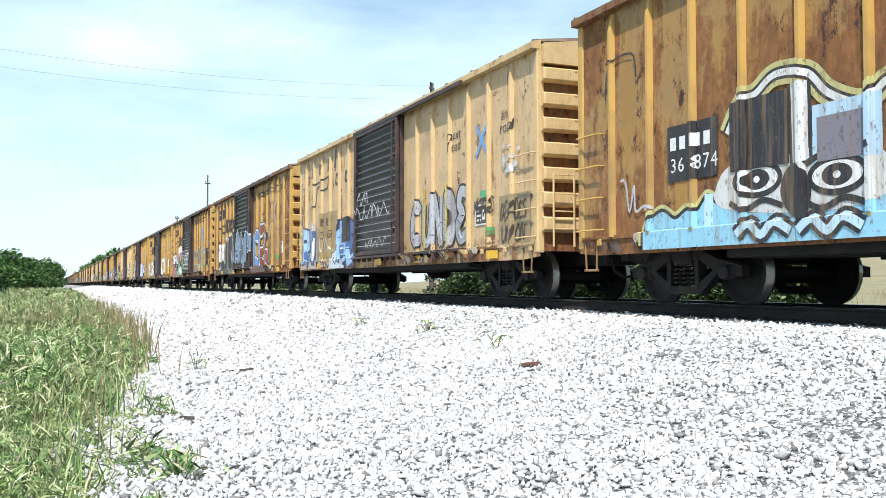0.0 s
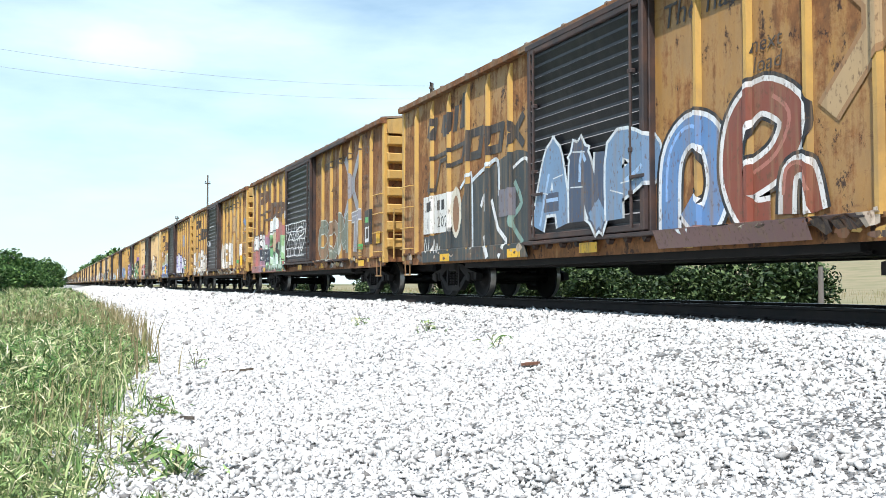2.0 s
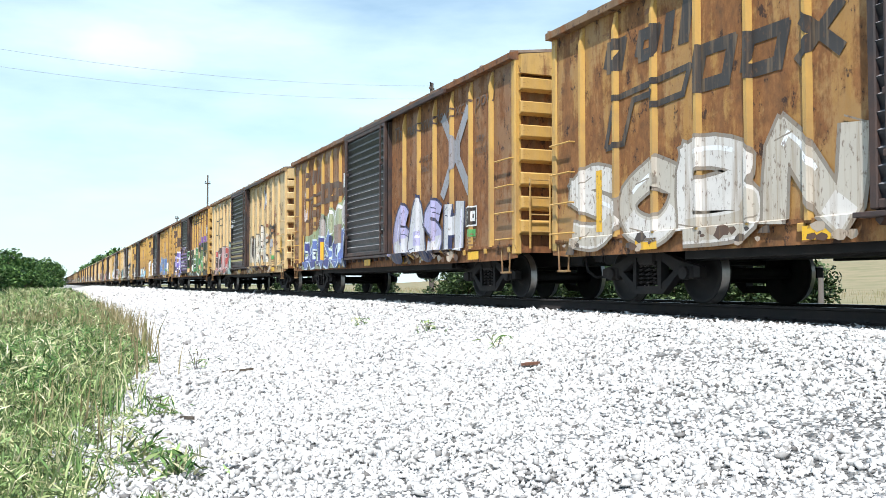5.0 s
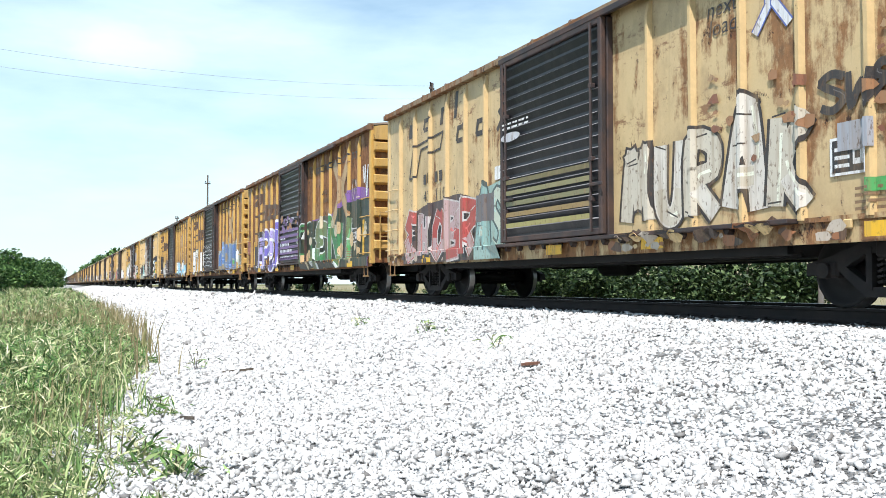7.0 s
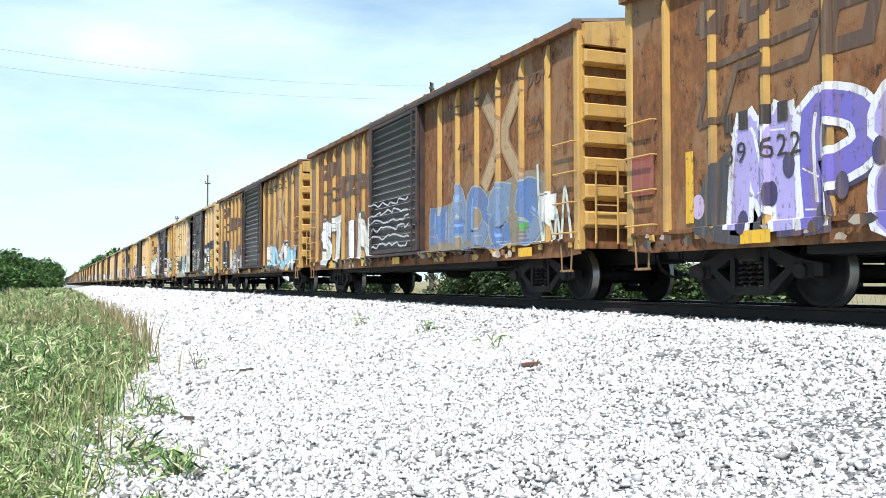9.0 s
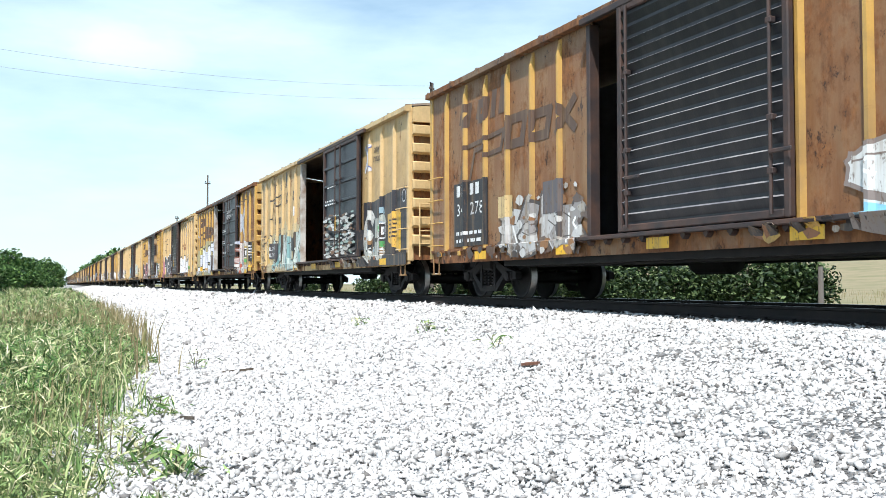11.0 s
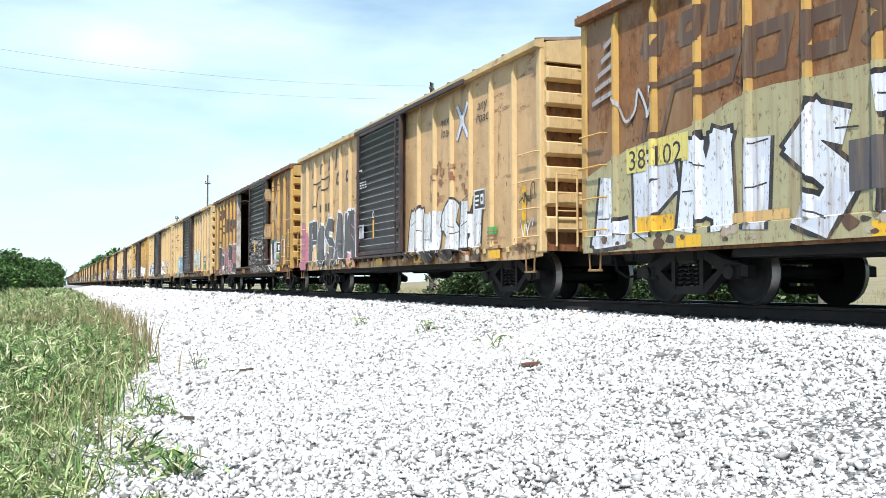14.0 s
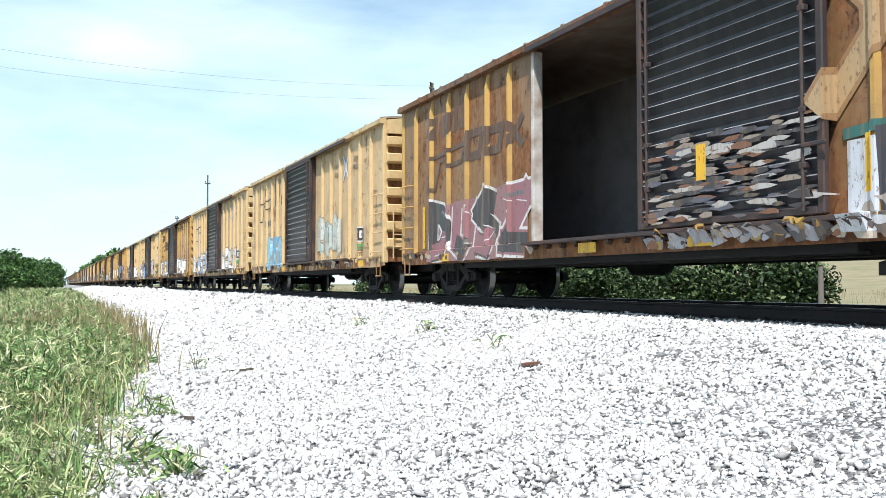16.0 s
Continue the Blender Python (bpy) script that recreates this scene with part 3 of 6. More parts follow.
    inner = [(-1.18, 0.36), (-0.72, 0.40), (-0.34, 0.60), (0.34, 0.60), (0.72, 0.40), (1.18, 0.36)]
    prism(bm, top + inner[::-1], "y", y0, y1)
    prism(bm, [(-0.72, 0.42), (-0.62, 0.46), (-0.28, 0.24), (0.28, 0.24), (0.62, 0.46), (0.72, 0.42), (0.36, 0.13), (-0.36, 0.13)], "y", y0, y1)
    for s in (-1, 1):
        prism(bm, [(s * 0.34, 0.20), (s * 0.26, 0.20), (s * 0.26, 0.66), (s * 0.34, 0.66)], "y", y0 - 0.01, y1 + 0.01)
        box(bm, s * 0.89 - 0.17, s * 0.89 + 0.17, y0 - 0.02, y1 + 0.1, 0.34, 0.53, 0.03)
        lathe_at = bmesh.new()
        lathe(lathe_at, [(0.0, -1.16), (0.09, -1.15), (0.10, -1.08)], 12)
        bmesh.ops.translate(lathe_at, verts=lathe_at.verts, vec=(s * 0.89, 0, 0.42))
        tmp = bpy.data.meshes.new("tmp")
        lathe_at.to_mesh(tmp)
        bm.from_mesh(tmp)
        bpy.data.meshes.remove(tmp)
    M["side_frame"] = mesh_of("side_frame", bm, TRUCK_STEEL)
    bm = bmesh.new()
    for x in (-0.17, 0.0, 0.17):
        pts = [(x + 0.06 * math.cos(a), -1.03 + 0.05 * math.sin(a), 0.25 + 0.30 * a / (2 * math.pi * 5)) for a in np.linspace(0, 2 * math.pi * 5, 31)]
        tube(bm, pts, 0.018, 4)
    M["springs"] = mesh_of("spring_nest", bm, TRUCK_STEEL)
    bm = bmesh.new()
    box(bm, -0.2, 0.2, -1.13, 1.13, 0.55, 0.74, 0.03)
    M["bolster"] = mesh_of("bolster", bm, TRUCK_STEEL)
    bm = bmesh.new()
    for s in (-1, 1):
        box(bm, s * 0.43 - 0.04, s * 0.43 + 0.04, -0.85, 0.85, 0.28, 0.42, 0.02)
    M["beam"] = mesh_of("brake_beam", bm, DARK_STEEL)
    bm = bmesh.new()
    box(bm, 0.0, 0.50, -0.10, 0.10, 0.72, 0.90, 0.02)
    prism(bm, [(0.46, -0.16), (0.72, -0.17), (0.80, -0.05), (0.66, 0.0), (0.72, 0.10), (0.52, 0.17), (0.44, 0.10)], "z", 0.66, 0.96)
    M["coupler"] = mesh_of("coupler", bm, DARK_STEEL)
    bm = bmesh.new()
    tube(bm, [(0.3, -0.25, 0.72), (0.45, -0.3, 0.5), (0.6, -0.2, 0.38), (0.78, -0.05, 0.42)], 0.025, 6)
    M["hose"] = mesh_of("air_hose", bm, DARK_STEEL)
    bm = bmesh.new()
    for k in range(24):
        a, b = 2 * math.pi * k / 24, 2 * math.pi * (k + 1) / 24
        tube(bm, [(0.16, 0.26 * math.cos(a), 0.26 * math.sin(a)), (0.16, 0.26 * math.cos(b), 0.26 * math.sin(b))], 0.015, 5)
    for k in range(4):
        a = math.pi * k / 2 + 0.4
        tube(bm, [(0.14, 0, 0), (0.16, 0.26 * math.cos(a), 0.26 * math.sin(a))], 0.012, 5)
    box(bm, 0.0, 0.14, -0.14, 0.14, -0.2, 0.14, 0.02)
    M["brake_wheel"] = mesh_of("brake_wheel", bm, DARK_STEEL)
    bm = bmesh.new()
    lathe(bm, [(0.0, -0.55), (0.16, -0.5), (0.2, -0.4), (0.2, 0.4), (0.16, 0.5), (0.0, 0.55)], 14)
    bmesh.ops.rotate(bm, verts=bm.verts, matrix=Matrix.Rotation(math.pi / 2, 3, "Z"))
    M["tank"] = mesh_of("air_reservoir", bm, DARK_STEEL)
    bm = bmesh.new()
    tube(bm, [(2.9, -0.9, 0.62), (7.0, -0.85, 0.60), (12.9, -0.9, 0.62)], 0.03, 6)
    M["rod"] = mesh_of("brake_rod", bm, DARK_STEEL)
    bm = bmesh.new()
    box(bm, 0.04, LEN - 0.04, HALF_W - 0.07, HALF_W - 0.045, FLOOR_Z, EAVE_Z)
    M["lining"] = mesh_of("lining", bm, INSIDE_MAT)
    bm = bmesh.new()
    for y in (-0.20, 0.20):
        tube(bm, [(0.10, y, 0.9), (0.10, y, 2.15)], 0.018, 5)
    for z in (1.2, 1.5, 1.8, 2.12):
        tube(bm, [(0.10, -0.2, z), (0.10, 0.2, z)], 0.014, 5)
    M["end_ladder"] = mesh_of("end_ladder", bm, RIB_PAINT)
    return M


CAR = shared_meshes()


def boxcar(name, label, color, rib_color, rust, door_shift=0.0, plug=False, roof=None):
    """A boxcar with its rear end at x = 0 and its track centre at y = 0."""
    car = thing(name, label, "boxcar", Matrix.Identity(4), "boxcars of the train")

    def add(key, label="", at=None, parent=car, mesh_name=None):
        me = CAR[key]
        return part(mesh_name or me.name.split(".")[0], me, None, parent, label, at)

    painted = [add("side_rear"), add("side_front"), add("far_side"), add("sill")]
    trim = []
    for r in RIBS:
        trim.append(add("rib", at=(r, -HALF_W, 0)))
        trim.append(add("rib", at=pose(r, HALF_W, 0, 0, 0, 180)))
    painted += [add("eave")]
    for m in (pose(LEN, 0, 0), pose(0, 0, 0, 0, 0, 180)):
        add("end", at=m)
        trim.append(add("end_cap", at=m))
        for z in CAR["end_z"]:
            trim.append(add("end_rib", at=m @ Matrix.Translation((0, 0, z))))
    for x in (0.06, LEN - 0.06):
        for y in (-HALF_W + 0.045, HALF_W - 0.045):
            trim.append(add("post", at=(x, y, 0)))
    for k in range(17):
        if not DOOR_0 - 0.3 < 0.6 + 0.97 * k < TRACK_END:
            trim.append(add("tab", at=(0.6 + 0.97 * k, 0, 0)))
    add("roof", "grey-brown weathered metal roof")
    for s in (0, 180):
        for x in (4.2, 6.0, 7.9, 9.8, 11.6):
            add("bearer", at=pose(x, 0, 0, 0, 0, s))
        for x in (2.0, LEN - 2.0):
            add("body_bolster", at=pose(x, 0, 0, 0, 0, s))
    add("beam_side", at=(0, -1.30, 0)), add("beam_side", at=(0, 1.30, 0))
    add("floor"), add("frame"), add("lining"), add("track_low"), add("track_top"), add("rod")
    for x in (DOOR_0, DOOR_1):
        add("door_post" if door_shift > 1 else "dark_post", "chipped white door post" if door_shift > 1 else "dark rusty door post", at=(x, 0, 0), mesh_name="door_post")
    d0 = DOOR_0 - 0.04 + door_shift
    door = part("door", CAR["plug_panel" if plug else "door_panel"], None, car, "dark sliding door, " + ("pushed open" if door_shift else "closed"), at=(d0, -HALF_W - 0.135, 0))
    z0, z1 = CAR["door_z"]
    for x in (0.0, DOOR_W - 0.1):
        part("door_stile", CAR["stile"], None, door, at=(x, 0, 0))
    for z in (z0, z1 - 0.1):
        part("door_rail", CAR["rail"], None, door, at=(0, 0, z))
    if plug:
        for k in range(1, 6):
            part("door_batten", CAR["batten"], None, door, at=(0, 0, z0 + (z1 - z0 - 0.1) * k / 6))
    for x in ((0.25, DOOR_W - 0.27) if not plug else (1.3, 1.8)):
        part("locking_bar", CAR["lock"], None, door, at=(x, -0.075, 0))
    for x in (0.36, LEN - 0.36):
        for k in range(4):
            trim.append(add("rung", at=(x, -HALF_W - 0.0, 1.08 + 0.48 * k)))
        trim.append(add("step", at=(x, -HALF_W - 0.02, 0.48)))
    trim.append(add("end_ladder", at=(LEN + 0.10, -1.12, 0)))
    add("brake_wheel", at=(LEN + 0.12, -0.55, 2.25))
    add("tank", at=(6.6, 0.75, 0.62))
    for x, turn in ((LEN, 0), (0, 180)):
        m = pose(x, 0, 0, 0, 0, turn)
        add("coupler", at=m)
        add("hose", at=m)
    for x in (2.0, LEN - 2.0):
        truck = part("truck", CAR["bolster"], None, car, "dark cast-steel truck", at=(x, 0, 0))
        add("side_frame", parent=truck)
        add("side_frame", parent=truck, at=pose(0, 0, 0, 0, 0, 180))
        add("springs", parent=truck)
        add("beam", parent=truck)
        for s in (-1, 1):
            add("wheel", parent=truck, at=(s * 0.89, 0, 0.42))
    paint_car(car, color, rib_color, rust)
    return car


def paint_car(car, color, rib_color, rust):
    for o in car.children_recursive:
        if o.type == "MESH" and o.data.materials:
            if o.data.materials[0] == PAINT:
                o.color = (*color, rust)
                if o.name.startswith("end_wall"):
                    # rust brown and darkened: shade between the end ribs put into the colour
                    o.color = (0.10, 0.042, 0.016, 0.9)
                elif o.name.startswith("eave_rail"):
                    o.color = (0.30 * color[0] + 0.03, 0.27 * color[1] + 0.02, 0.25 * color[2] + 0.02, 0.8) if rust > 0.5 else (*rib_color, rust)
                elif o.name.startswith("side_sill"):
                    o.color = (*color, min(1.0, rust + 0.3))
            elif o.data.materials[0] == RIB_PAINT:
                o.color = (*rib_color, rust)


TAN, PALE, GOLD, BROWN, ORANGE = (0.66, 0.42, 0.19), (0.66, 0.465, 0.25), (0.40, 0.205, 0.045), (0.21, 0.086, 0.028), (0.24, 0.097, 0.029)
YRIB, PRIB = (0.60, 0.35, 0.075), (0.72, 0.51, 0.24)
# paint, rib paint, rust, door shift, plug door
CARS = [
    (GOLD, YRIB, 0.78, 0, 0), (PALE, PRIB, 0.48, 0, 0), (GOLD, YRIB, 0.75, 0, 0), (ORANGE, YRIB, 0.8, 0, 0),
    (GOLD, YRIB, 0.75, 0, 0), (ORANGE, YRIB, 0.8, 0, 0), (PALE, PRIB, 0.55, 0, 0), (ORANGE, YRIB, 0.8, 0, 0),
    (ORANGE, YRIB, 0.8, 0, 0), (BROWN, YRIB, 0.66, 0.95, 0), (TAN, PRIB, 0.40, 3.12, 1), (BROWN, YRIB, 0.66, 3.12, 1),
    (TAN, PRIB, 0.42, 0.15, 0), (BROWN, YRIB, 0.66, 3.2, 0), (PALE, PRIB, 0.5, 0, 0), (PALE, PRIB, 0.4, 0, 0), (BROWN, YRIB, 0.66, 0, 0)]
LABELS = {id(GOLD): "golden yellow rust-stained steel boxcar with graffiti", id(PALE): "pale tan sun-faded steel boxcar with graffiti",
          id(ORANGE): "orange-brown rusted boxcar, yellow ribs, graffiti", id(BROWN): "brown rusted boxcar, yellow ribs, graffiti",
          id(TAN): "tan yellow boxcar, dark lettering, graffiti"}
DOOR_WORDS = {0: "", 0.15: ", door ajar", 0.95: ", door partly open", 3.12: ", door open", 3.2: ", door open"}


# how far the train runs ahead of an even pace (s, m)
SWAY = ((0.0, 0.0), (0.5, 0.14), (1.0, -0.06), (1.5, 0.12), (2.0, -0.30), (2.5, -0.28), (3.0, -0.30), (3.5, 0.11), (4.0, 0.28), (6.5, 0.21), (7.0, -0.05), (7.5, 0.07),
        (8.0, 0.25), (8.5, 0.04), (9.0, 0.08), (11.5, 0.11), (12.0, 0.0), (12.5, 0.09), (13.0, 0.25), (13.5, -0.05), (14.0, 0.15), (14.5, -0.04), (15.0, -0.30), (15.5, -0.08), (16.0, -0.28))


def place_x(k, t):
    """Where the rear end of car k stands."""
    return -12.31 - PITCH * k + SPEED * t + float(np.interp(t, [a for a, b in SWAY], [b for a, b in SWAY]))


train = []
for k, (col, rib, rust, shift, plug) in enumerate(CARS):
    jit = [0.96 + 0.08 * ((k * 37 + j * 17) % 10) / 10 for j in range(3)]
    train.append(boxcar("boxcar", LABELS[id(col)] + DOOR_WORDS[shift], tuple(a * b for a, b in zip(col, jit)), rib, rust, shift, bool(plug)))

# ---- paint on the cars: stencils, emblems, graffiti, laid over ribs and panels ----
WHITE, SILVER, GREY, BLACK, INK = (0.78, 0.78, 0.78), (0.52, 0.52, 0.56), (0.22, 0.22, 0.24), (0.016, 0.016, 0.02), (0.035, 0.028, 0.026)
LBLUE, NAVY = (0.28, 0.56, 0.72), (0.02, 0.03, 0.09)
VIOLET, PINK = (0.22, 0.10, 0.34), (0.50, 0.16, 0.23)
GREEN, LIME, YELLOW, SHADE, MAROON = (0.05, 0.20, 0.08), (0.20, 0.42, 0.20), (0.78, 0.44, 0.02), (0.15, 0.085, 0.05), (0.22, 0.06, 0.035)


DRAWN = LEN / 15.75     # the paint is laid out on a side 15.75 long


class Decal:
    """Thin paint on one car's near side, in metres along the car and above the rail."""

    def __init__(self, car, door_at):
        self.car, self.door = car, door_at
        self.bm, self.mats, self.lift, self.step = bmesh.new(), [], 0.004, 0.0003
        self.any = False

    def out(self, u, z):
        if self.door - 0.01 < u < self.door + DOOR_W + 0.01 and z > FLOOR_Z:
            return 0.198
        if z < FLOOR_Z + 0.005:
            return 0.053 if not DOOR_0 - 0.25 < u < TRACK_END else 0.202 if z > 0.92 else 0.102
        return profile(u) if not DOOR_0 < u < DOOR_1 else 0.0

    def lay(self, bm, color):
        self.any = True
        for v in bm.verts:
            v.co.x *= DRAWN
        mat = spray(color)
        if mat not in self.mats:
            self.mats.append(mat)
        k = self.mats.index(mat)
        lo, hi = min(v.co.x for v in bm.verts), max(v.co.x for v in bm.verts)
        cuts = [c for r in RIBS for c in (r - RIB_W, r - RIB_TOP, r + RIB_TOP, r + RIB_W)] + [self.door - 0.015, self.door, self.door + DOOR_W, self.door + DOOR_W + 0.015]
        for c in cuts:
            if lo < c < hi:
                bmesh.ops.bisect_plane(bm, geom=bm.verts[:] + bm.edges[:] + bm.faces[:], plane_co=(c, 0, 0), plane_no=(1, 0, 0))
        for v in bm.verts:
            v.co.x, v.co.z = min(max(v.co.x, 0.02), LEN - 0.02), max(v.co.z, 0.725)
        zs = [v.co.z for v in bm.verts]
        for c in (FLOOR_Z + 0.003, FLOOR_Z + 0.02):
            if min(zs) < c < max(zs):
                bmesh.ops.bisect_plane(bm, geom=bm.verts[:] + bm.edges[:] + bm.faces[:], plane_co=(0, 0, c), plane_no=(0, 0, 1))
        made = {}
        for v in bm.verts:
            made[v] = self.bm.verts.new((v.co.x, -HALF_W - self.out(v.co.x, v.co.z) - self.lift, v.co.z))
        for f in bm.faces:
            g = self.bm.faces.new([made[v] for v in f.verts])
            g.material_index = k
        bm.free()
        self.lift += self.step

    def poly(self, pts, color):
        bm = bmesh.new()
        f = bm.faces.new([bm.verts.new((u, 0, z)) for u, z in pts])
        bmesh.ops.triangulate(bm, faces=[f], ngon_method="EAR_CLIP")
        self.lay(bm, color)

    def band(self, top, low, color):
        """A field of paint between an upper line and a lower height."""
        bm = bmesh.new()
        rows = [(bm.verts.new((u, 0, z)), bm.verts.new((u, 0, low))) for u, z in top]
        for a, b in zip(rows, rows[1:]):
            bm.faces.new((a[0], a[1], b[1], b[0]))
        self.lay(bm, color)

    def rect(self, u0, u1, z0, z1, color, slant=0.0):
        self.poly([(u0, z0), (u1, z0), (u1 + slant, z1), (u0 + slant, z1)], color)

    def ring(self, u, z, ru, rz, color, width=None, n=22, wob=0.0, seed=0):
        r = random.Random(seed)
        pts = [(u + ru * math.cos(a) * (1 + wob * r.uniform(-1, 1)), z + rz * math.sin(a) * (1 + wob * r.uniform(-1, 1))) for a in [2 * math.pi * k / n for k in range(n)]]
        self.stroke(pts, width, color, True) if width else self.poly(pts, color)

    def stroke(self, pts, width, color, closed=False):
        """A band of paint along a line; sharp corners end one band and begin the next."""
        P = [Vector(p) for p in pts]
        P = [p for i, p in enumerate(P) if i == 0 or (p - P[i - 1]).length > 1e-4]
        if closed:
            P.append(P[0].copy())
        runs, run = [], [P[0]]
        for i in range(1, len(P)):
            run.append(P[i])
            if i < len(P) - 1:
                d0, d1 = (P[i] - P[i - 1]).normalized(), (P[i + 1] - P[i]).normalized()
                if d0.dot(d1) < 0.62:
                    runs.append(run)
                    run = [P[i]]
        runs.append(run)
        for j, line in enumerate(runs):
            if len(line) < 2:
                continue
            line = [p.copy() for p in line]
            if j > 0:
                line[0] -= (line[1] - line[0]).normalized() * width * 0.42
            if j < len(runs) - 1:
                line[-1] += (line[-1] - line[-2]).normalized() * width * 0.42
            bm, rows, last = bmesh.new(), [], None
            for i, p in enumerate(line):
                d0 = (p - line[i - 1]).normalized() if i else (line[1] - p).normalized()
                d1 = (line[i + 1] - p).normalized() if i < len(line) - 1 else d0
                t = (d0 + d1).normalized()
                m = Vector((-t.y, t.x)) * (width / 2) / max(0.8, t.dot(d0))
                l, r = p + m, p - m
                if last:
                    l = last[0] if (l - last[0]).dot(d0) < 1e-4 else l
                    r = last[1] if (r - last[1]).dot(d0) < 1e-4 else r
                rows.append((bm.verts.new((l.x, 0, l.y)) if not last or l is not last[0] else rows[-1][0], bm.verts.new((r.x, 0, r.y)) if not last or r is not last[1] else rows[-1][1]))
                last = (l, r)
            for a, b in zip(rows, rows[1:]):
                q = [a[0], b[0], b[1], a[1]]
                q = [v for i, v in enumerate(q) if v not in q[:i]]
                if len(q) > 2:
                    bm.faces.new(q)
            if bm.faces:
                self.lay(bm, color)
            else:
                bm.free()

    def text(self, words, u, z, size, color, shear=0.0, space=1.0):
        cu = bpy.data.curves.new("lettering", "FONT")
        cu.body, cu.size, cu.shear, cu.space_character, cu.resolution_u = words, size, shear, space, 2
        ob = bpy.data.objects.new("lettering", cu)
        scene.collection.objects.link(ob)
        me = bpy.data.meshes.new_from_object(ob.evaluated_get(bpy.context.evaluated_depsgraph_get()))
        bpy.data.objects.remove(ob)
        bm = bmesh.new()
        bm.from_mesh(me)
        bpy.data.meshes.remove(me)
        for v in bm.verts:
            v.co = (u + v.co.x, 0, z + v.co.y)
        if bm.verts:
            self.lay(bm, color)

    def done(self, name, label="", keep=False):
        if not keep:
            self.lift, self.step = 0.013, 0.0005
        if self.any:
            ob = part(name, self.bm, tuple(self.mats), self.car, label)
            if name in ("flaked_paint", "door_stencil", "data_plate", "door_writing"):
                tagged(ob, label, kind="stuff")
            self.bm, self.mats, self.any = bmesh.new(), [], False
            return ob


def smooth_line(pts, closed=False, n=5):
    P = [Vector(p) for p in pts]
    out, m = [], len(P)
    for i in range(m if closed else m - 1):
        p0, p1, p2, p3 = (P[(i + j) % m] if closed else P[min(max(i + j, 0), m - 1)] for j in (-1, 0, 1, 2))
        for k in range(n):
            t = k / n
            out.append(tuple(0.5 * (2 * p1 + (p2 - p0) * t + (2 * p0 - 5 * p1 + 4 * p2 - p3) * t * t + (3 * p1 - p0 - 3 * p2 + p3) * t ** 3)))
    if not closed:
        out.append(tuple(P[-1]))
    return out


GLYPHS = {
    "A": [[(0.0, 0.0), (0.38, 1.0), (0.62, 1.0), (1.0, 0.0)], [(0.2, 0.34), (0.8, 0.34)]], "B": [[(0.05, 0.0), (0.05, 1.0), (0.8, 0.88), (0.72, 0.58), (0.2, 0.5), (0.95, 0.36), (0.85, 0.04), (0.05, 0.0)]],
    "C": [[(0.95, 0.82), (0.55, 1.0), (0.08, 0.7), (0.06, 0.25), (0.5, 0.0), (0.95, 0.16)]], "D": [[(0.08, 0.02), (0.05, 0.98), (0.62, 0.92), (0.98, 0.5), (0.62, 0.05), (0.08, 0.02)]],
    "E": [[(0.95, 0.9), (0.3, 1.0), (0.05, 0.75), (0.45, 0.55), (0.05, 0.3), (0.3, 0.0), (0.95, 0.1)]], "F": [[(0.95, 0.95), (0.1, 0.98), (0.12, 0.0)], [(0.1, 0.5), (0.75, 0.52)]],
    "G": [[(0.95, 0.85), (0.5, 1.0), (0.06, 0.6), (0.2, 0.08), (0.85, 0.04), (0.92, 0.42), (0.5, 0.42)]], "H": [[(0.08, 0.0), (0.1, 1.0)], [(0.9, 0.0), (0.92, 1.0)], [(0.1, 0.5), (0.9, 0.52)]],
    "I": [[(0.5, 0.0), (0.5, 1.0)]], "K": [[(0.1, 0.0), (0.1, 1.0)], [(0.95, 1.0), (0.25, 0.48), (0.98, 0.0)]], "L": [[(0.15, 1.0), (0.1, 0.05), (0.98, 0.08)]],
    "M": [[(0.0, 0.0), (0.14, 1.0), (0.5, 0.35), (0.84, 1.0), (1.0, 0.0)]], "N": [[(0.05, 0.0), (0.1, 1.0), (0.88, 0.05), (0.95, 1.0)]], "O": [[(0.5, 1.0), (0.05, 0.65), (0.12, 0.2), (0.5, 0.0), (0.9, 0.25), (0.95, 0.7), (0.5, 1.0)]],
    "P": [[(0.12, 0.0), (0.08, 1.0), (0.8, 0.95), (0.92, 0.66), (0.2, 0.44)]], "R": [[(0.08, 0.0), (0.08, 1.0), (0.8, 0.95), (0.85, 0.62), (0.25, 0.48), (0.98, 0.0)]],
    "S": [[(0.95, 0.85), (0.45, 1.0), (0.06, 0.75), (0.9, 0.36), (0.6, 0.02), (0.05, 0.12)]], "T": [[(0.0, 0.94), (1.0, 1.0)], [(0.5, 0.95), (0.46, 0.0)]], "U": [[(0.06, 1.0), (0.1, 0.22), (0.5, 0.0), (0.88, 0.22), (0.95, 1.0)]],
    "W": [[(0.0, 1.0), (0.2, 0.0), (0.5, 0.65), (0.8, 0.0), (1.0, 1.0)]], "Y": [[(0.0, 1.0), (0.45, 0.5), (1.0, 1.0)], [(0.45, 0.5), (0.5, 0.0)]], "Z": [[(0.0, 0.95), (0.95, 0.98), (0.05, 0.05), (1.0, 0.06)]],
    "X": [[(0.0, 0.0), (1.0, 1.0)], [(0.0, 1.0), (1.0, 0.0)]], "V": [[(0.0, 1.0), (0.45, 0.0), (1.0, 1.0)]]}


def dense(pts, n=4):
    return [(a[0] + (b[0] - a[0]) * k / n, a[1] + (b[1] - a[1]) * k / n) for a, b in zip(pts, pts[1:]) for k in range(n)] + [pts[-1]]


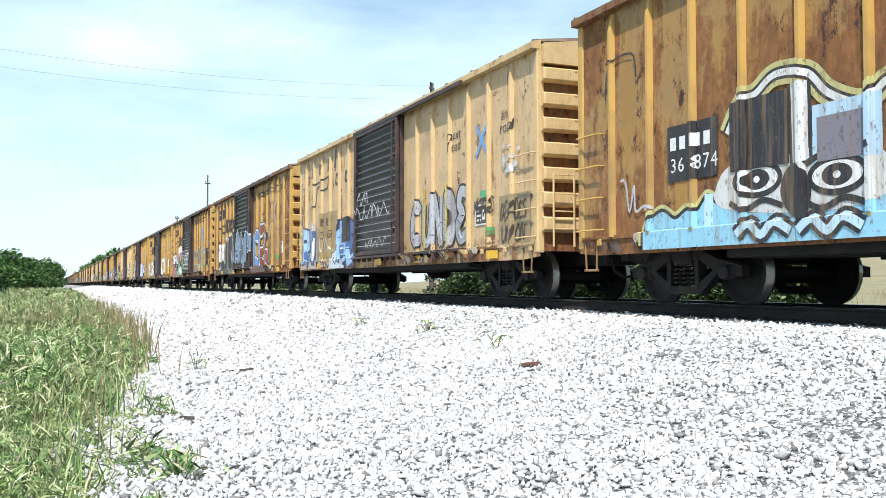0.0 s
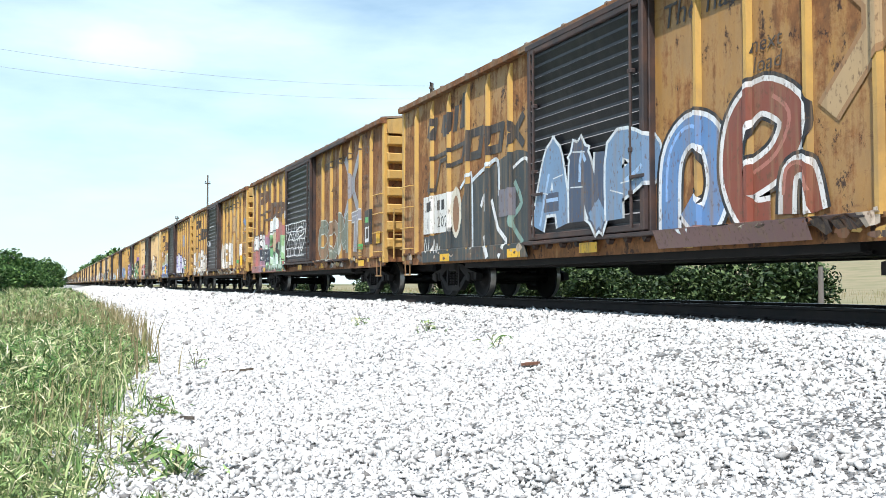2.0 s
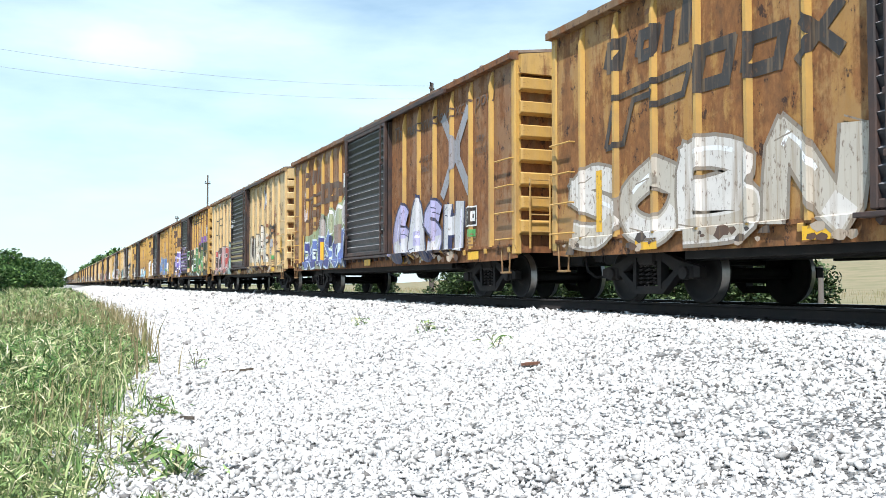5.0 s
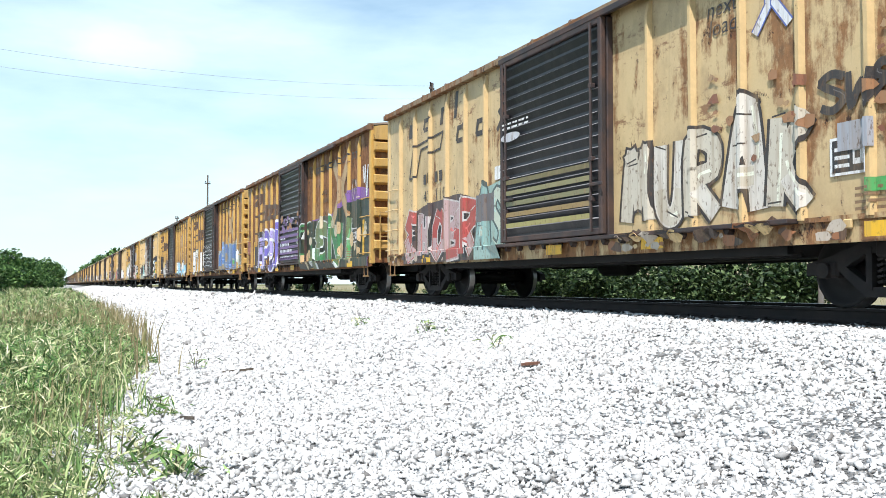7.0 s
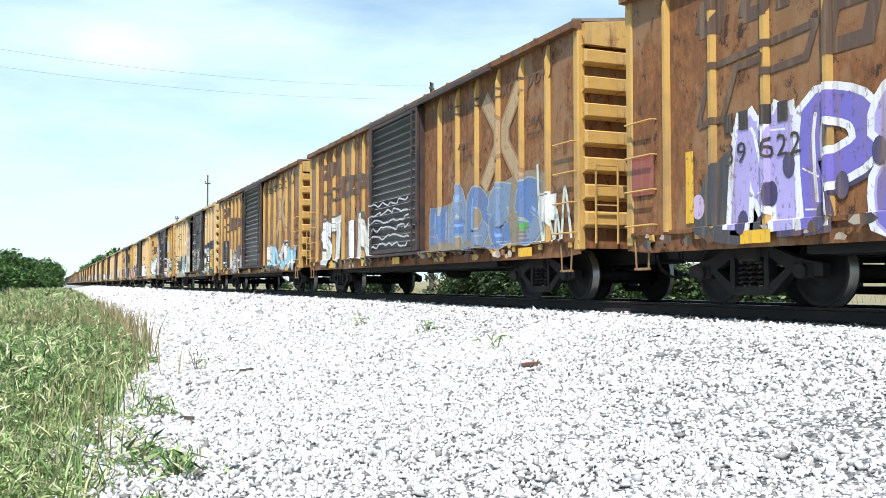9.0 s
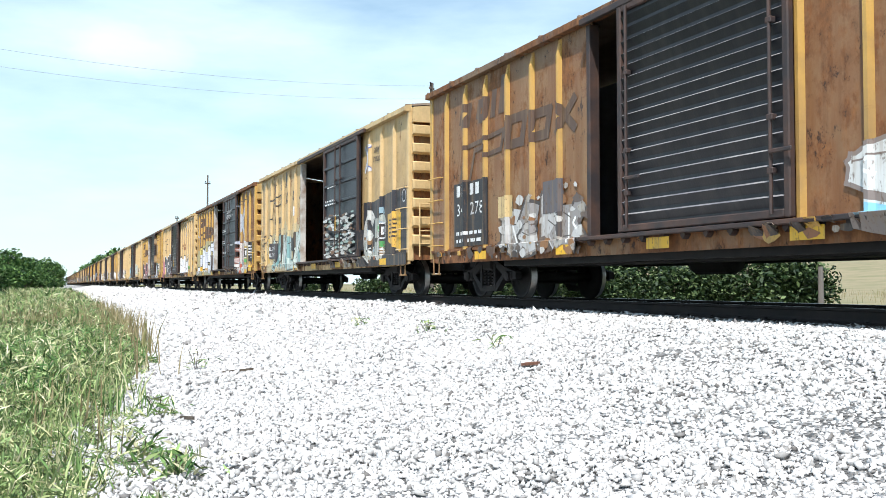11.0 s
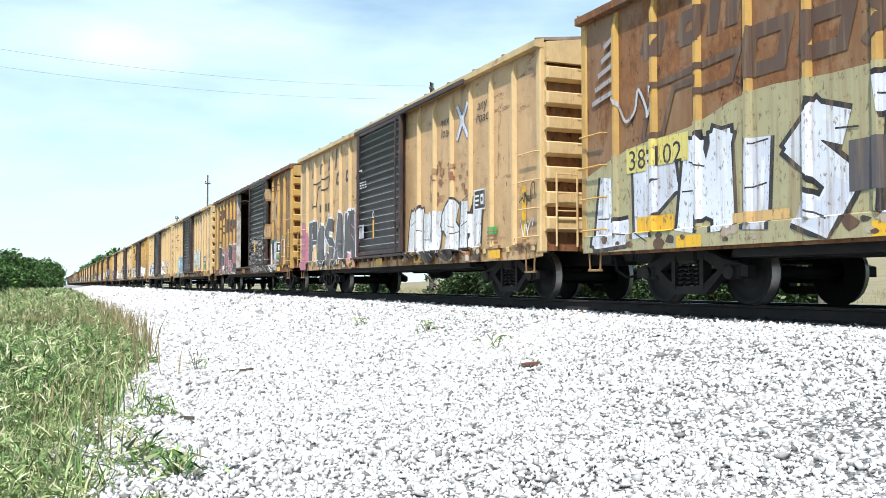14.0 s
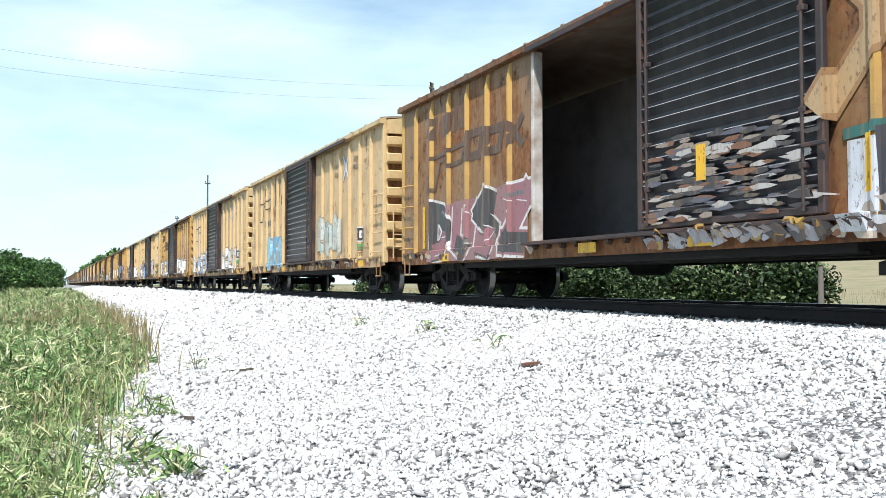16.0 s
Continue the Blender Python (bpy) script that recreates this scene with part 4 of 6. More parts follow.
def letters(D, word, u0, u1, z0, z1, fills, edge, seed, label, fat=0.30, edge_w=0.05, round_=True, lean=0.06, shade=None, rise=0.0, shine=None, name="graffiti_letter"):
    """A row of fat sprayed letters, each a part: cast shade, edge, fill, darker foot, glints."""
    r = random.Random(seed)
    n = len(word)
    held, D.step = D.step, 0.00014
    w = (u1 - u0) / n
    for k, ch in enumerate(word):
        h = (z1 - z0) * (1 + rise * (k / max(n - 1, 1) - 0.5)) * r.uniform(0.92, 1.04)
        width = min(w, 0.8 * h) * fat * r.uniform(0.92, 1.1)
        m = width / 2 + edge_w * 0.6
        a, sx = u0 + w * k + m * 0.7 + w * 0.05 * r.uniform(-1, 1), w * 1.06 - 1.4 * m
        b, sz = z0 + m * 0.8 + 0.03 * r.uniform(0, 1), h - 1.7 * m
        wob = 0.05 if round_ else 0.07
        lines = []
        for g in GLYPHS[ch]:
            pts = [(a + sx * (p[0] + wob * r.uniform(-1, 1)) + lean * sz * (p[1] - 0.5), b + sz * (p[1] + 0.6 * wob * r.uniform(-1, 1))) for p in g]
            lines.append(smooth_line(pts, False, 4) if round_ else dense(pts))
        if shade:
            for l in lines:
                D.stroke([(p[0] + 0.09, p[1] - 0.07) for p in l], width + edge_w, shade)
        for l in lines:
            D.stroke(l, width + 2 * edge_w, edge)
        for l in lines:
            D.stroke(l, width, fills[k % len(fills)])
        for l in lines:
            run = []
            for p in l + [(0, 99)]:
                if p[1] < b + sz * 0.42:
                    run.append(p)
                else:
                    if len(run) > 2:
                        D.stroke(run, width * 0.8, fills[(k + 1) % len(fills)])
                    run = []
        for l in lines[:2]:
            i = r.randrange(max(1, len(l) - 4))
            D.stroke([(p[0] + width * 0.2, p[1] + width * 0.1) for p in l[i:i + 4]], width * 0.16, shine or tuple(min(0.85, 1.5 * v + 0.08) for v in fills[0]))
        for j in range(2):
            p = r.choice(lines[0])
            D.stroke([(p[0] - 0.4 * width, p[1] + r.uniform(-0.3, 0.3) * width), (p[0] + 0.4 * width, p[1] + r.uniform(-0.3, 0.3) * width)], 0.02, edge)
        D.done(name, label, True)
    D.step = held


def scrawl(D, word, u0, u1, z0, z1, color, seed, label, width=0.035):
    """Thin handwriting, one part for a word."""
    r = random.Random(seed)
    w = (u1 - u0) / len(word)
    held, D.step = D.step, 0.00005
    for k, ch in enumerate(word):
        for g in GLYPHS[ch]:
            pts = [(u0 + w * (k + 0.1 + 0.85 * p[0] + r.uniform(-0.06, 0.06)) + 0.12 * (z1 - z0) * p[1], z0 + (z1 - z0) * (p[1] * r.uniform(0.85, 1.1) + r.uniform(-0.05, 0.05))) for p in g]
            D.stroke(smooth_line(pts, False, 3), width, color)
    D.done("scrawl", label, True)
    D.step = held


def flakes(D, u0, u1, z0, z1, n, colors, seed, size=0.16, flat=0.7):
    """Ragged leftovers of torn paint."""
    r = random.Random(seed)
    held, D.step = D.step, 0.00003
    for k in range(n):
        a, b, q = r.uniform(u0, u1), r.uniform(z0, z1), size * r.uniform(0.4, 1.3)
        D.poly([(a + q * math.cos(t) * r.uniform(0.5, 1.3), b + flat * q * math.sin(t) * r.uniform(0.5, 1.2)) for t in [0.9 * j for j in range(7)]], r.choice(colors))
    D.step = held


def tag(D, u0, u1, z0, z1, color, seed, width=0.03, loops=7):
    """A quick scribbled line."""
    r = random.Random(seed)
    pts = [(u0 + (u1 - u0) * (k + r.uniform(-0.6, 0.6)) / loops, r.uniform(z0, z1) if k % 2 else r.choice((z0, z1))) for k in range(loops + 1)]
    D.stroke(smooth_line(pts), width, color)


def emblem(D, u0, u1, z0, z1, fill, edge=None):
    du, dz = u1 - u0, z1 - z0
    for s in (0, 1):
        f = lambda a, b: (u0 + du * (a if not s else 1 - a), z0 + dz * b)
        line = [f(0.05, 1.0), f(0.42, 0.62), f(0.42, 0.42), f(0.02, 0.0)]
        if edge:
            D.stroke(line, du * 0.24, edge)
        D.stroke(line, du * 0.17, fill)


def mark(D, u, z, color, bold=False):
    """The owner's mark as plain slanted shapes: a row above, a row below to the right, and an angular bracket."""
    if bold:
        blocks, wide, line_w = ((0.0, 0.5, 0.92, 1.40), (0.77, 1.28, 0.92, 1.38), (1.38, 1.58, 0.94, 1.46), (1.72, 1.94, 0.96, 1.66), (2.0, 2.7, 0.24, 0.86), (2.85, 3.55, 0.24, 0.80)), 0.17, 0.09
    else:
        blocks, wide, line_w = ((0.0, 0.22, 0.76, 1.08), (0.86, 1.30, 0.78, 1.08), (1.80, 1.94, 0.80, 1.16), (2.5, 2.64, 0.82, 1.36), (2.60, 3.04, 0.28, 0.64), (3.52, 3.90, 0.28, 0.62)), 0.10, 0.05
    for a, b, c, d in blocks:
        s = 0.2 * (d - c)
        if b - a > 0.34:
            D.stroke([(u + a + wide / 2, z + c + wide / 2), (u + b - wide / 2, z + c + wide / 2), (u + b - wide / 2 + s, z + d - wide / 2), (u + a + wide / 2 + s, z + d - wide / 2)], wide, color, True)
        else:
            D.rect(u + a, u + b, z + c, z + d, color, s)
        D.done("mark_shape", "dark slanted shape of the owner's mark", True)
    e = blocks[-1][1] + (0.2 if bold else 0.55)
    q = 0.62 if bold else 0.40
    for a, b in (((e, 0.26), (e + q, 0.26 + 0.55 * q + 0.2)), ((e + 0.06, 0.44 + 0.5 * q), (e + q, 0.26))):
        D.stroke([(u + a[0], z + a[1]), (u + b[0], z + b[1])], 0.9 * wide, color)
    D.done("mark_shape", "dark crossed shape of the owner's mark", True)
    line = [(0.06, -0.18), (0.28, 0.52), (1.96, 0.64), (1.82, 0.30), (1.16, 0.26), (1.20, 0.44), (0.74, 0.42), (0.50, -0.16)]
    D.stroke([(u + a, z + b) for a, b in line], line_w, color, True)
    D.done("mark_bracket", "dark angular bracket of the owner's mark", True)


def bars(D, u0, u1, z0, z1, rows, color, seed):
    """Small print too fine to read."""
    r = random.Random(seed)
    h = (z1 - z0) / rows
    held, D.step = D.step, 0.0
    for k in range(rows):
        a = u0
        while a < u1 - 0.04:
            w = min(r.uniform(0.06, 0.22), u1 - a)
            D.rect(a, a + w, z0 + h * k, z0 + h * (k + 0.45), color)
            a += w + 0.06
    D.step = held
    D.lift += held


def sign(D, u, z, w, h, seed=0):
    D.rect(u, u + w, z, z + h, WHITE)
    D.rect(u + 0.03, u + w - 0.03, z + 0.03, z + h - 0.03, BLACK)
    bars(D, u + 0.06, u + w * 0.5, z + 0.08, z + h - 0.06, 3, WHITE, seed)
    D.rect(u + w * 0.58, u + w - 0.08, z + 0.1, z + h - 0.1, WHITE)
    D.rect(u + w * 0.63, u + w - 0.12, z + 0.16, z + h - 0.16, BLACK)


def number(D, u, z, digits, size, color, letters=True):
    """The owner's letters as plain blocks, the number below them."""
    if letters:
        for k in range(4):
            a = u + size * (0.80 * k + (0.40 if k > 1 else 0))
            D.rect(a, a + size * 0.50, z + size * 1.25, z + size * 1.98, color)
    D.text(digits[:2], u, z, size * 1.15, color, 0.0, 1.12)
    D.text(digits[2:], u + size * 2.05, z, size * 1.15, color, 0.0, 1.12)


def slogan(D, u, z, color, s=0.30, gap=1.78):
    for word, a, b in (("next", 0.0, 0.24), ("load", 0.03, 0.0), ("any", gap, 0.28), ("road", gap - 0.06, 0.04)):
        if a < 0.1 and D.door - 0.5 < (u + a) * DRAWN < D.door + DOOR_W:
            continue        # hidden by the open door
        D.text(word, u + a, z + b, s, color, 0.15)
        D.done("lettering", "dark slanted stencilled word", True)


def reflectors(D, *us):
    for u in us:
        D.rect(u, u + 0.48, 0.745, 0.90, YELLOW)
        D.done("reflector_strip", "yellow reflective strip", True)


DEC = [Decal(car, DOOR_0 - 0.04 + CARS[k][3]) for k, car in enumerate(train[:17])]

# car by car: stencils first, then graffiti
for k in (0, 1, 2, 3, 4, 5, 6, 7, 8, 9, 10, 11, 12, 13, 14, 15, 16):
    D = DEC[k]
    pale = CARS[k][0] in (PALE, TAN)
    if pale:
        mark(D, 1.36, 2.86, INK)
        slogan(D, 11.54 if k != 1 else 12.1, 3.36 if k != 1 else 3.0, INK, 0.30, 1.78 if k != 1 else 2.3)
        if k == 1:
            emblem(D, 13.35, 13.88, 2.72, 3.34, (0.16, 0.34, 0.66), None)
        else:
            emblem(D, 12.36 if k != 10 else 12.62, 12.92 if k != 10 else 13.12, 3.2, 3.9, (0.75, 0.75, 0.78), (0.10, 0.14, 0.42))
        D.done("emblem", "white and blue crossed emblem", True)
        if k not in (1, 15):
            number(D, 2.27, 2.08, {6: "43110", 10: "30067", 12: "39641", 14: "30418"}.get(k, "30067"), 0.31, INK)
    else:
        if k != 0:
            mark(D, 1.46, 2.46, (0.10, 0.055, 0.035) if k not in (2, 4) else (0.035, 0.028, 0.025), True)
        dim = (0.10, 0.055, 0.035) if k not in (2, 4, 7) else INK
        words, at = {9: ("nationwide boxcar pool", 10.5), 11: ("boxcar pool", 12.7), 13: ("boxcar pool", 12.7)}.get(k, ("The nationwide boxcar pool", 9.66))
        D.text(words, at, 3.70, 0.46, dim, 0.18)
        D.done("lettering", "dark slanted stencilled words", True)
        slogan(D, 11.3 if k not in (9, 11, 13) else 12.75, 2.75, dim, 0.27, 2.85 if k not in (9, 11, 13) else 1.45)
        if k in (3, 5):
            emblem(D, 12.5, 13.9, 2.1, 3.8, (0.30, 0.30, 0.33), None)
        elif k == 11:
            emblem(D, 12.5, 13.95, 2.0, 3.8, (0.50, 0.53, 0.60), None)
        elif k > 1:
            emblem(D, 12.4, 13.95, 2.1, 3.8, (0.46, 0.31, 0.16), (0.33, 0.18, 0.08))
        D.done("emblem", "faded crossed emblem", True)
    reflectors(D, 2.3, 5.3, 7.75, 10.3, 13.9)
    if k % 3 == 1:
        D.rect(1.27, 1.42, 1.05, 1.98, YELLOW)
        D.done("reflector_strip", "yellow reflective strip", True)
    if k in (6, 7, 12, 10):
        D.rect(15.10, 15.25, 1.05, 1.98, YELLOW)
        D.done("reflector_strip", "yellow reflective strip", True)
    flakes(D, 9.6, 13.6, 0.76, 0.96, 34, [(0.10, 0.05, 0.03), (0.05, 0.035, 0.03), tuple(0.9 * v for v in CARS[k][1]), (0.50, 0.42, 0.34), (0.30, 0.12, 0.05)], 200 + k, 0.12)
    flakes(D, 0.4, 6.3, 0.76, 0.94, 26, [(0.10, 0.05, 0.03), (0.05, 0.035, 0.03), (0.45, 0.36, 0.28)], 230 + k, 0.10)
    D.done("flaked_paint", "flaked paint and rust on the sill", True)
    sign(D, {1: 13.35, 2: 14.38, 3: 14.36, 4: 14.3, 6: 13.44, 7: 14.2, 8: 14.41, 12: 13.19}.get(k, 13.7), 1.70 if k == 12 else 1.40, 0.5, 0.40, k)
    D.rect(13.9, 14.15, 1.2, 1.34, (0.08, 0.36, 0.10))
    bars(D, 13.75, 14.2, 1.02, 1.3, 4, (0.24, 0.14, 0.07), k + 40)
    D.done("data_plate", "black and white data plate")

D = DEC[0]
D.rect(2.16, 3.14, 1.62, 2.36, BLACK)
number(D, 2.22, 1.74, "36874", 0.235, WHITE)
D.done("number_panel", "black panel with white number")
wave = smooth_line([(1.68, 0.80), (1.72, 1.07), (2.03, 1.24), (2.3, 1.12), (2.55, 1.22), (2.75, 1.2), (2.94, 1.36), (3.14, 1.24), (3.39, 1.36), (3.9, 1.2), (4.36, 1.12), (5.0, 1.1), (5.5, 1.2), (6.15, 1.35)])
D.stroke(wave, 0.20, (0.55, 0.52, 0.22))
D.stroke(wave, 0.10, BLACK)
D.band([q for i, q in enumerate(wave) if i == 0 or q[0] > wave[i - 1][0]], 0.74, LBLUE)
D.stroke([(2.95, 1.0), (2.97, 1.4)], 0.16, (0.50, 0.70, 0.82))
D.done("graffiti", "light blue wave with black and olive edge", True)
arch = smooth_line([(3.3, 2.1), (3.55, 2.45), (3.78, 2.5), (4.09, 2.66), (4.55, 2.58), (4.84, 2.3), (5.27, 2.12), (5.6, 2.3), (6.1, 2.25)])
D.stroke(arch, 0.28, (0.52, 0.48, 0.20))
D.stroke(arch, 0.15, BLACK)
D.stroke(arch, 0.08, (0.72, 0.72, 0.70))
D.done("graffiti", "olive and white arch with black edge", True)
D.poly(smooth_line([(3.2, 1.2), (3.15, 1.55), (3.5, 1.75), (4.1, 1.7), (4.6, 1.75), (5.3, 1.72), (5.6, 1.45), (5.5, 1.15), (4.6, 1.05)], True), (0.62, 0.62, 0.60))
D.done("graffiti", "pale sprayed field", True)
D.rect(4.30, 4.56, 1.6, 2.5, (0.70, 0.71, 0.72))
D.stroke([(4.30, 2.5), (4.32, 1.6)], 0.04, BLACK)
D.stroke([(4.58, 2.5), (4.6, 1.6)], 0.05, BLACK)
D.done("graffiti", "white upright bar with black edges", True)
D.rect(4.62, 5.5, 1.56, 2.2, (0.45, 0.62, 0.76))
D.done("graffiti", "pale blue sprayed field", True)
for a, b in ((3.79, 1.49), (4.94, 1.42)):
    for ru, rz, c in ((0.40, 0.22, BLACK), (0.33, 0.15, WHITE), (0.20, 0.12, BLACK), (0.05, 0.04, WHITE)):
        D.ring(a, b, ru, rz, c)
    D.stroke(smooth_line([(a - 0.42, b + 0.16), (a - 0.1, b + 0.26), (a + 0.2, b + 0.2), (a + 0.44, b + 0.27)]), 0.07, BLACK)
    D.stroke(smooth_line([(a - 0.45, b - 0.24), (a - 0.2, b - 0.34), (a + 0.1, b - 0.25), (a + 0.4, b - 0.34)]), 0.07, BLACK)
    D.done("graffiti", "black and white ringed oval", True)
D.poly(smooth_line([(4.16, 1.3), (4.25, 1.55), (4.45, 1.6), (4.6, 1.3), (4.5, 1.0), (4.3, 1.05)], True), BLACK)
D.done("graffiti", "black rounded blot", True)
for a, b in ((3.5, 0.86), (4.45, 0.86)):
    line = smooth_line([(a, b), (a + 0.2, b + 0.12), (a + 0.4, b - 0.02), (a + 0.6, b + 0.12), (a + 0.85, b)])
    D.stroke(line, 0.20, BLACK)
    D.stroke(line, 0.10, (0.50, 0.68, 0.78))
    D.done("graffiti", "black scrolled line on light blue", True)
D.rect(3.36, 4.30, 1.62, 2.46, (0.014, 0.014, 0.02))
D.done("tack_board", "black routing board", True)
D.rect(4.69, 5.33, 1.58, 2.06, (0.20, 0.19, 0.23))
D.done("tack_board", "grey routing board", True)
tag(D, 1.1, 1.9, 1.3, 1.75, (0.52, 0.48, 0.50), 5, 0.04, 8)
D.done("scrawl", "pale scrawled tag", True)
D.stroke(smooth_line([(0.75, 3.0), (0.85, 3.5), (1.4, 3.55), (1.5, 3.2)]), 0.03, BLACK)
D.done("scrawl", "thin black curve", True)

D = DEC[1]
D.rect(14.33, 15.5, 0.99, 1.88, (0.33, 0.25, 0.13))
D.rect(2.25, 4.38, 1.06, 2.42, (0.36, 0.25, 0.11))
D.done("painted_patch", "dull brown overpainted patch")
number(D, 2.45, 1.62, "40409", 0.32, INK)
D.done("number", "dark stencilled number", True)
letters(D, "CUNDE", 9.95, 13.05, 1.05, 2.25, [(0.44, 0.44, 0.47), (0.34, 0.34, 0.38)], BLACK, 11, "silver rounded graffiti letter with black edge", 0.36, 0.05, rise=0.12)
for q in ("C", "U"):
    D.stroke([(10.75 + (1.2 if q == "U" else 0), 2.4), (10.78 + (1.2 if q == "U" else 0), 1.05)], 0.09, (0.72, 0.55, 0.04))
D.done("graffiti", "yellow sprayed streaks", True)
scrawl(D, "MONKE", 13.27, 14.12, 1.62, 1.92, INK, 12, "black scrawled tag", 0.035)
scrawl(D, "DECADES", 14.38, 15.35, 1.44, 1.76, INK, 13, "black scrawled tag", 0.035)
scrawl(D, "UNION", 14.41, 15.3, 1.04, 1.34, INK, 14, "black scrawled tag", 0.035)
flakes(D, 14.45, 15.1, 2.3, 2.85, 26, [(0.62, 0.60, 0.58), (0.55, 0.48, 0.38)], 15, 0.08)
D.done("graffiti", "pale smeared paint", True)
D.rect(13.56, 13.82, 1.92, 2.06, (0.08, 0.42, 0.20))
D.done("sticker", "small green label", True)
D.band([(0.45, 1.5), (0.8, 1.9), (1.4, 2.3), (2.0, 2.1), (2.2, 1.7)], 0.74, (0.50, 0.42, 0.36))
D.done("graffiti", "tan sprayed cloud", True)
letters(D, "RI", 0.45, 2.25, 0.74, 2.1, [(0.36, 0.56, 0.78), (0.08, 0.16, 0.36)], (0.03, 0.05, 0.12), 16, "light blue angular graffiti letter", 0.34, 0.06, False, shade=NAVY, shine=WHITE)
tag(D, 2.4, 4.3, 1.25, 1.65, (0.68, 0.66, 0.60), 17, 0.03, 15)
D.done("scrawl", "white scrawled tag", True)
tag(D, 2.45, 3.3, 0.8, 1.1, (0.68, 0.66, 0.60), 18, 0.03, 9)
D.done("scrawl", "white scrawled tag", True)
D.poly([(3.6, 0.72), (3.8, 1.15), (4.4, 1.3), (5.0, 1.25), (5.1, 0.72)], (0.62, 0.70, 0.80))
D.stroke([(3.9, 1.05), (4.25, 0.85), (4.6, 1.15)], 0.05, NAVY)
D.done("graffiti", "white and pale blue sprayed field", True)
letters(D, "AE", 4.3, 6.1, 0.74, 2.1, [(0.30, 0.48, 0.74), (0.07, 0.14, 0.34)], (0.02, 0.03, 0.07), 19, "blue angular graffiti letter with black edge", 0.34, 0.07, False, shade=NAVY, shine=WHITE)
D.rect(4.75, 5.5, 1.45, 2.15, BLACK)
D.done("tack_board", "black routing board", True)
tag(D, 6.7, 7.6, 2.3, 2.6, (0.66, 0.66, 0.68), 20, 0.03, 9)
D.done("scrawl", "thin white scrawl on the door", True)
tag(D, 6.5, 9.2, 1.95, 2.25, (0.60, 0.60, 0.62), 21, 0.03, 21)
D.done("scrawl", "thin white scrawl on the door", True)
tag(D, 7.4, 9.0, 1.2, 1.4, (0.50, 0.48, 0.48), 22, 0.025, 15)
D.done("scrawl", "thin white scrawl on the door", True)

D = DEC[2]
D.rect(1.28, 2.9, 1.36, 2.18, (0.70, 0.68, 0.64))
number(D, 1.45, 1.48, "13202", 0.29, BLACK)
D.done("number_panel", "white panel with black number")
D.band(smooth_line([(1.3, 1.3), (2.45, 1.36), (3.0, 1.6), (3.5, 2.2), (4.1, 2.35), (4.9, 2.55), (5.6, 2.65), (6.15, 2.5)], False, 3), 0.74, (0.035, 0.042, 0.045))
D.done("graffiti", "charcoal sprayed field", True)
D.ring(3.0, 1.75, 0.26, 0.52, (0.66, 0.60, 0.48), None, 20, 0.06, 21)
D.ring(3.0, 1.70, 0.15, 0.38, (0.26, 0.12, 0.05))
D.stroke(smooth_line([(3.2, 2.2), (3.6, 2.42), (3.75, 2.3), (3.78, 0.95)]), 0.07, (0.62, 0.68, 0.72))
D.stroke(smooth_line([(3.75, 2.3), (4.4, 2.5), (4.85, 2.55), (4.9, 1.9)]), 0.08, (0.62, 0.68, 0.72))
D.stroke(smooth_line([(4.15, 1.75), (4.3, 1.95), (4.32, 1.65)]), 0.09, WHITE)
D.stroke([(4.6, 1.85), (4.85, 1.3), (5.2, 1.05), (4.95, 0.76)], 0.09, WHITE)
D.stroke([(4.3, 1.2), (4.5, 0.76)], 0.14, WHITE)
D.stroke(smooth_line([(5.5, 2.1), (5.75, 1.7), (5.4, 1.4), (5.8, 1.0)]), 0.10, (0.20, 0.32, 0.28))
D.stroke(smooth_line([(5.45, 2.35), (5.95, 2.45), (6.1, 1.9)]), 0.06, WHITE)
D.done("graffiti", "white edges and cream shapes on charcoal", True)
tag(D, 1.35, 2.2, 0.95, 1.3, (0.62, 0.62, 0.60), 25, 0.035, 11)
D.done("scrawl", "white scrawled tag", True)
D.rect(4.9, 5.55, 1.5, 2.0, (0.17, 0.16, 0.19))
D.done("tack_board", "grey routing board")
letters(D, "ANP", 6.6, 9.6, 1.0, 2.35, [(0.16, 0.26, 0.40), (0.05, 0.07, 0.12)], (0.62, 0.66, 0.68), 22, "blue graffiti letter edged in white on the door", 0.40, 0.05)
for pts, w, edge_c, fill in (([(9.8, 1.0), (9.85, 1.9), (10.2, 2.25), (10.6, 2.1), (10.75, 1.5), (10.5, 1.05), (10.15, 1.3)], 0.34, (0.70, 0.72, 0.74), (0.12, 0.24, 0.46)),
                             ([(11.2, 1.45), (11.75, 1.7), (11.95, 2.15), (11.5, 2.45), (11.1, 2.2), (11.0, 1.6), (11.25, 1.1), (11.6, 1.05)], 0.34, (0.72, 0.70, 0.68), MAROON),
                             ([(11.85, 1.05), (11.9, 1.5), (12.15, 1.52), (12.28, 1.05)], 0.14, (0.72, 0.70, 0.68), MAROON)):
    line = smooth_line(pts)
    for width, c in ((w + 0.22, BLACK), (w + 0.13, edge_c), (w, fill)):
        D.stroke(line, width, c)
    D.stroke([(p[0] - 0.06, p[1] + 0.05) for p in line[2:14]], 0.05, tuple(min(0.8, 1.6 * v + 0.06) for v in fill))
    D.done("graffiti_letter", "rounded graffiti letter edged in white", True)
D.band([(9.7, 0.98), (10.4, 1.02), (10.9, 0.96), (11.5, 0.99), (12.3, 0.97)], 0.74, (0.24, 0.13, 0.12))
D.done("graffiti", "maroon sprayed foot on the sill", True)

D = DEC[3]
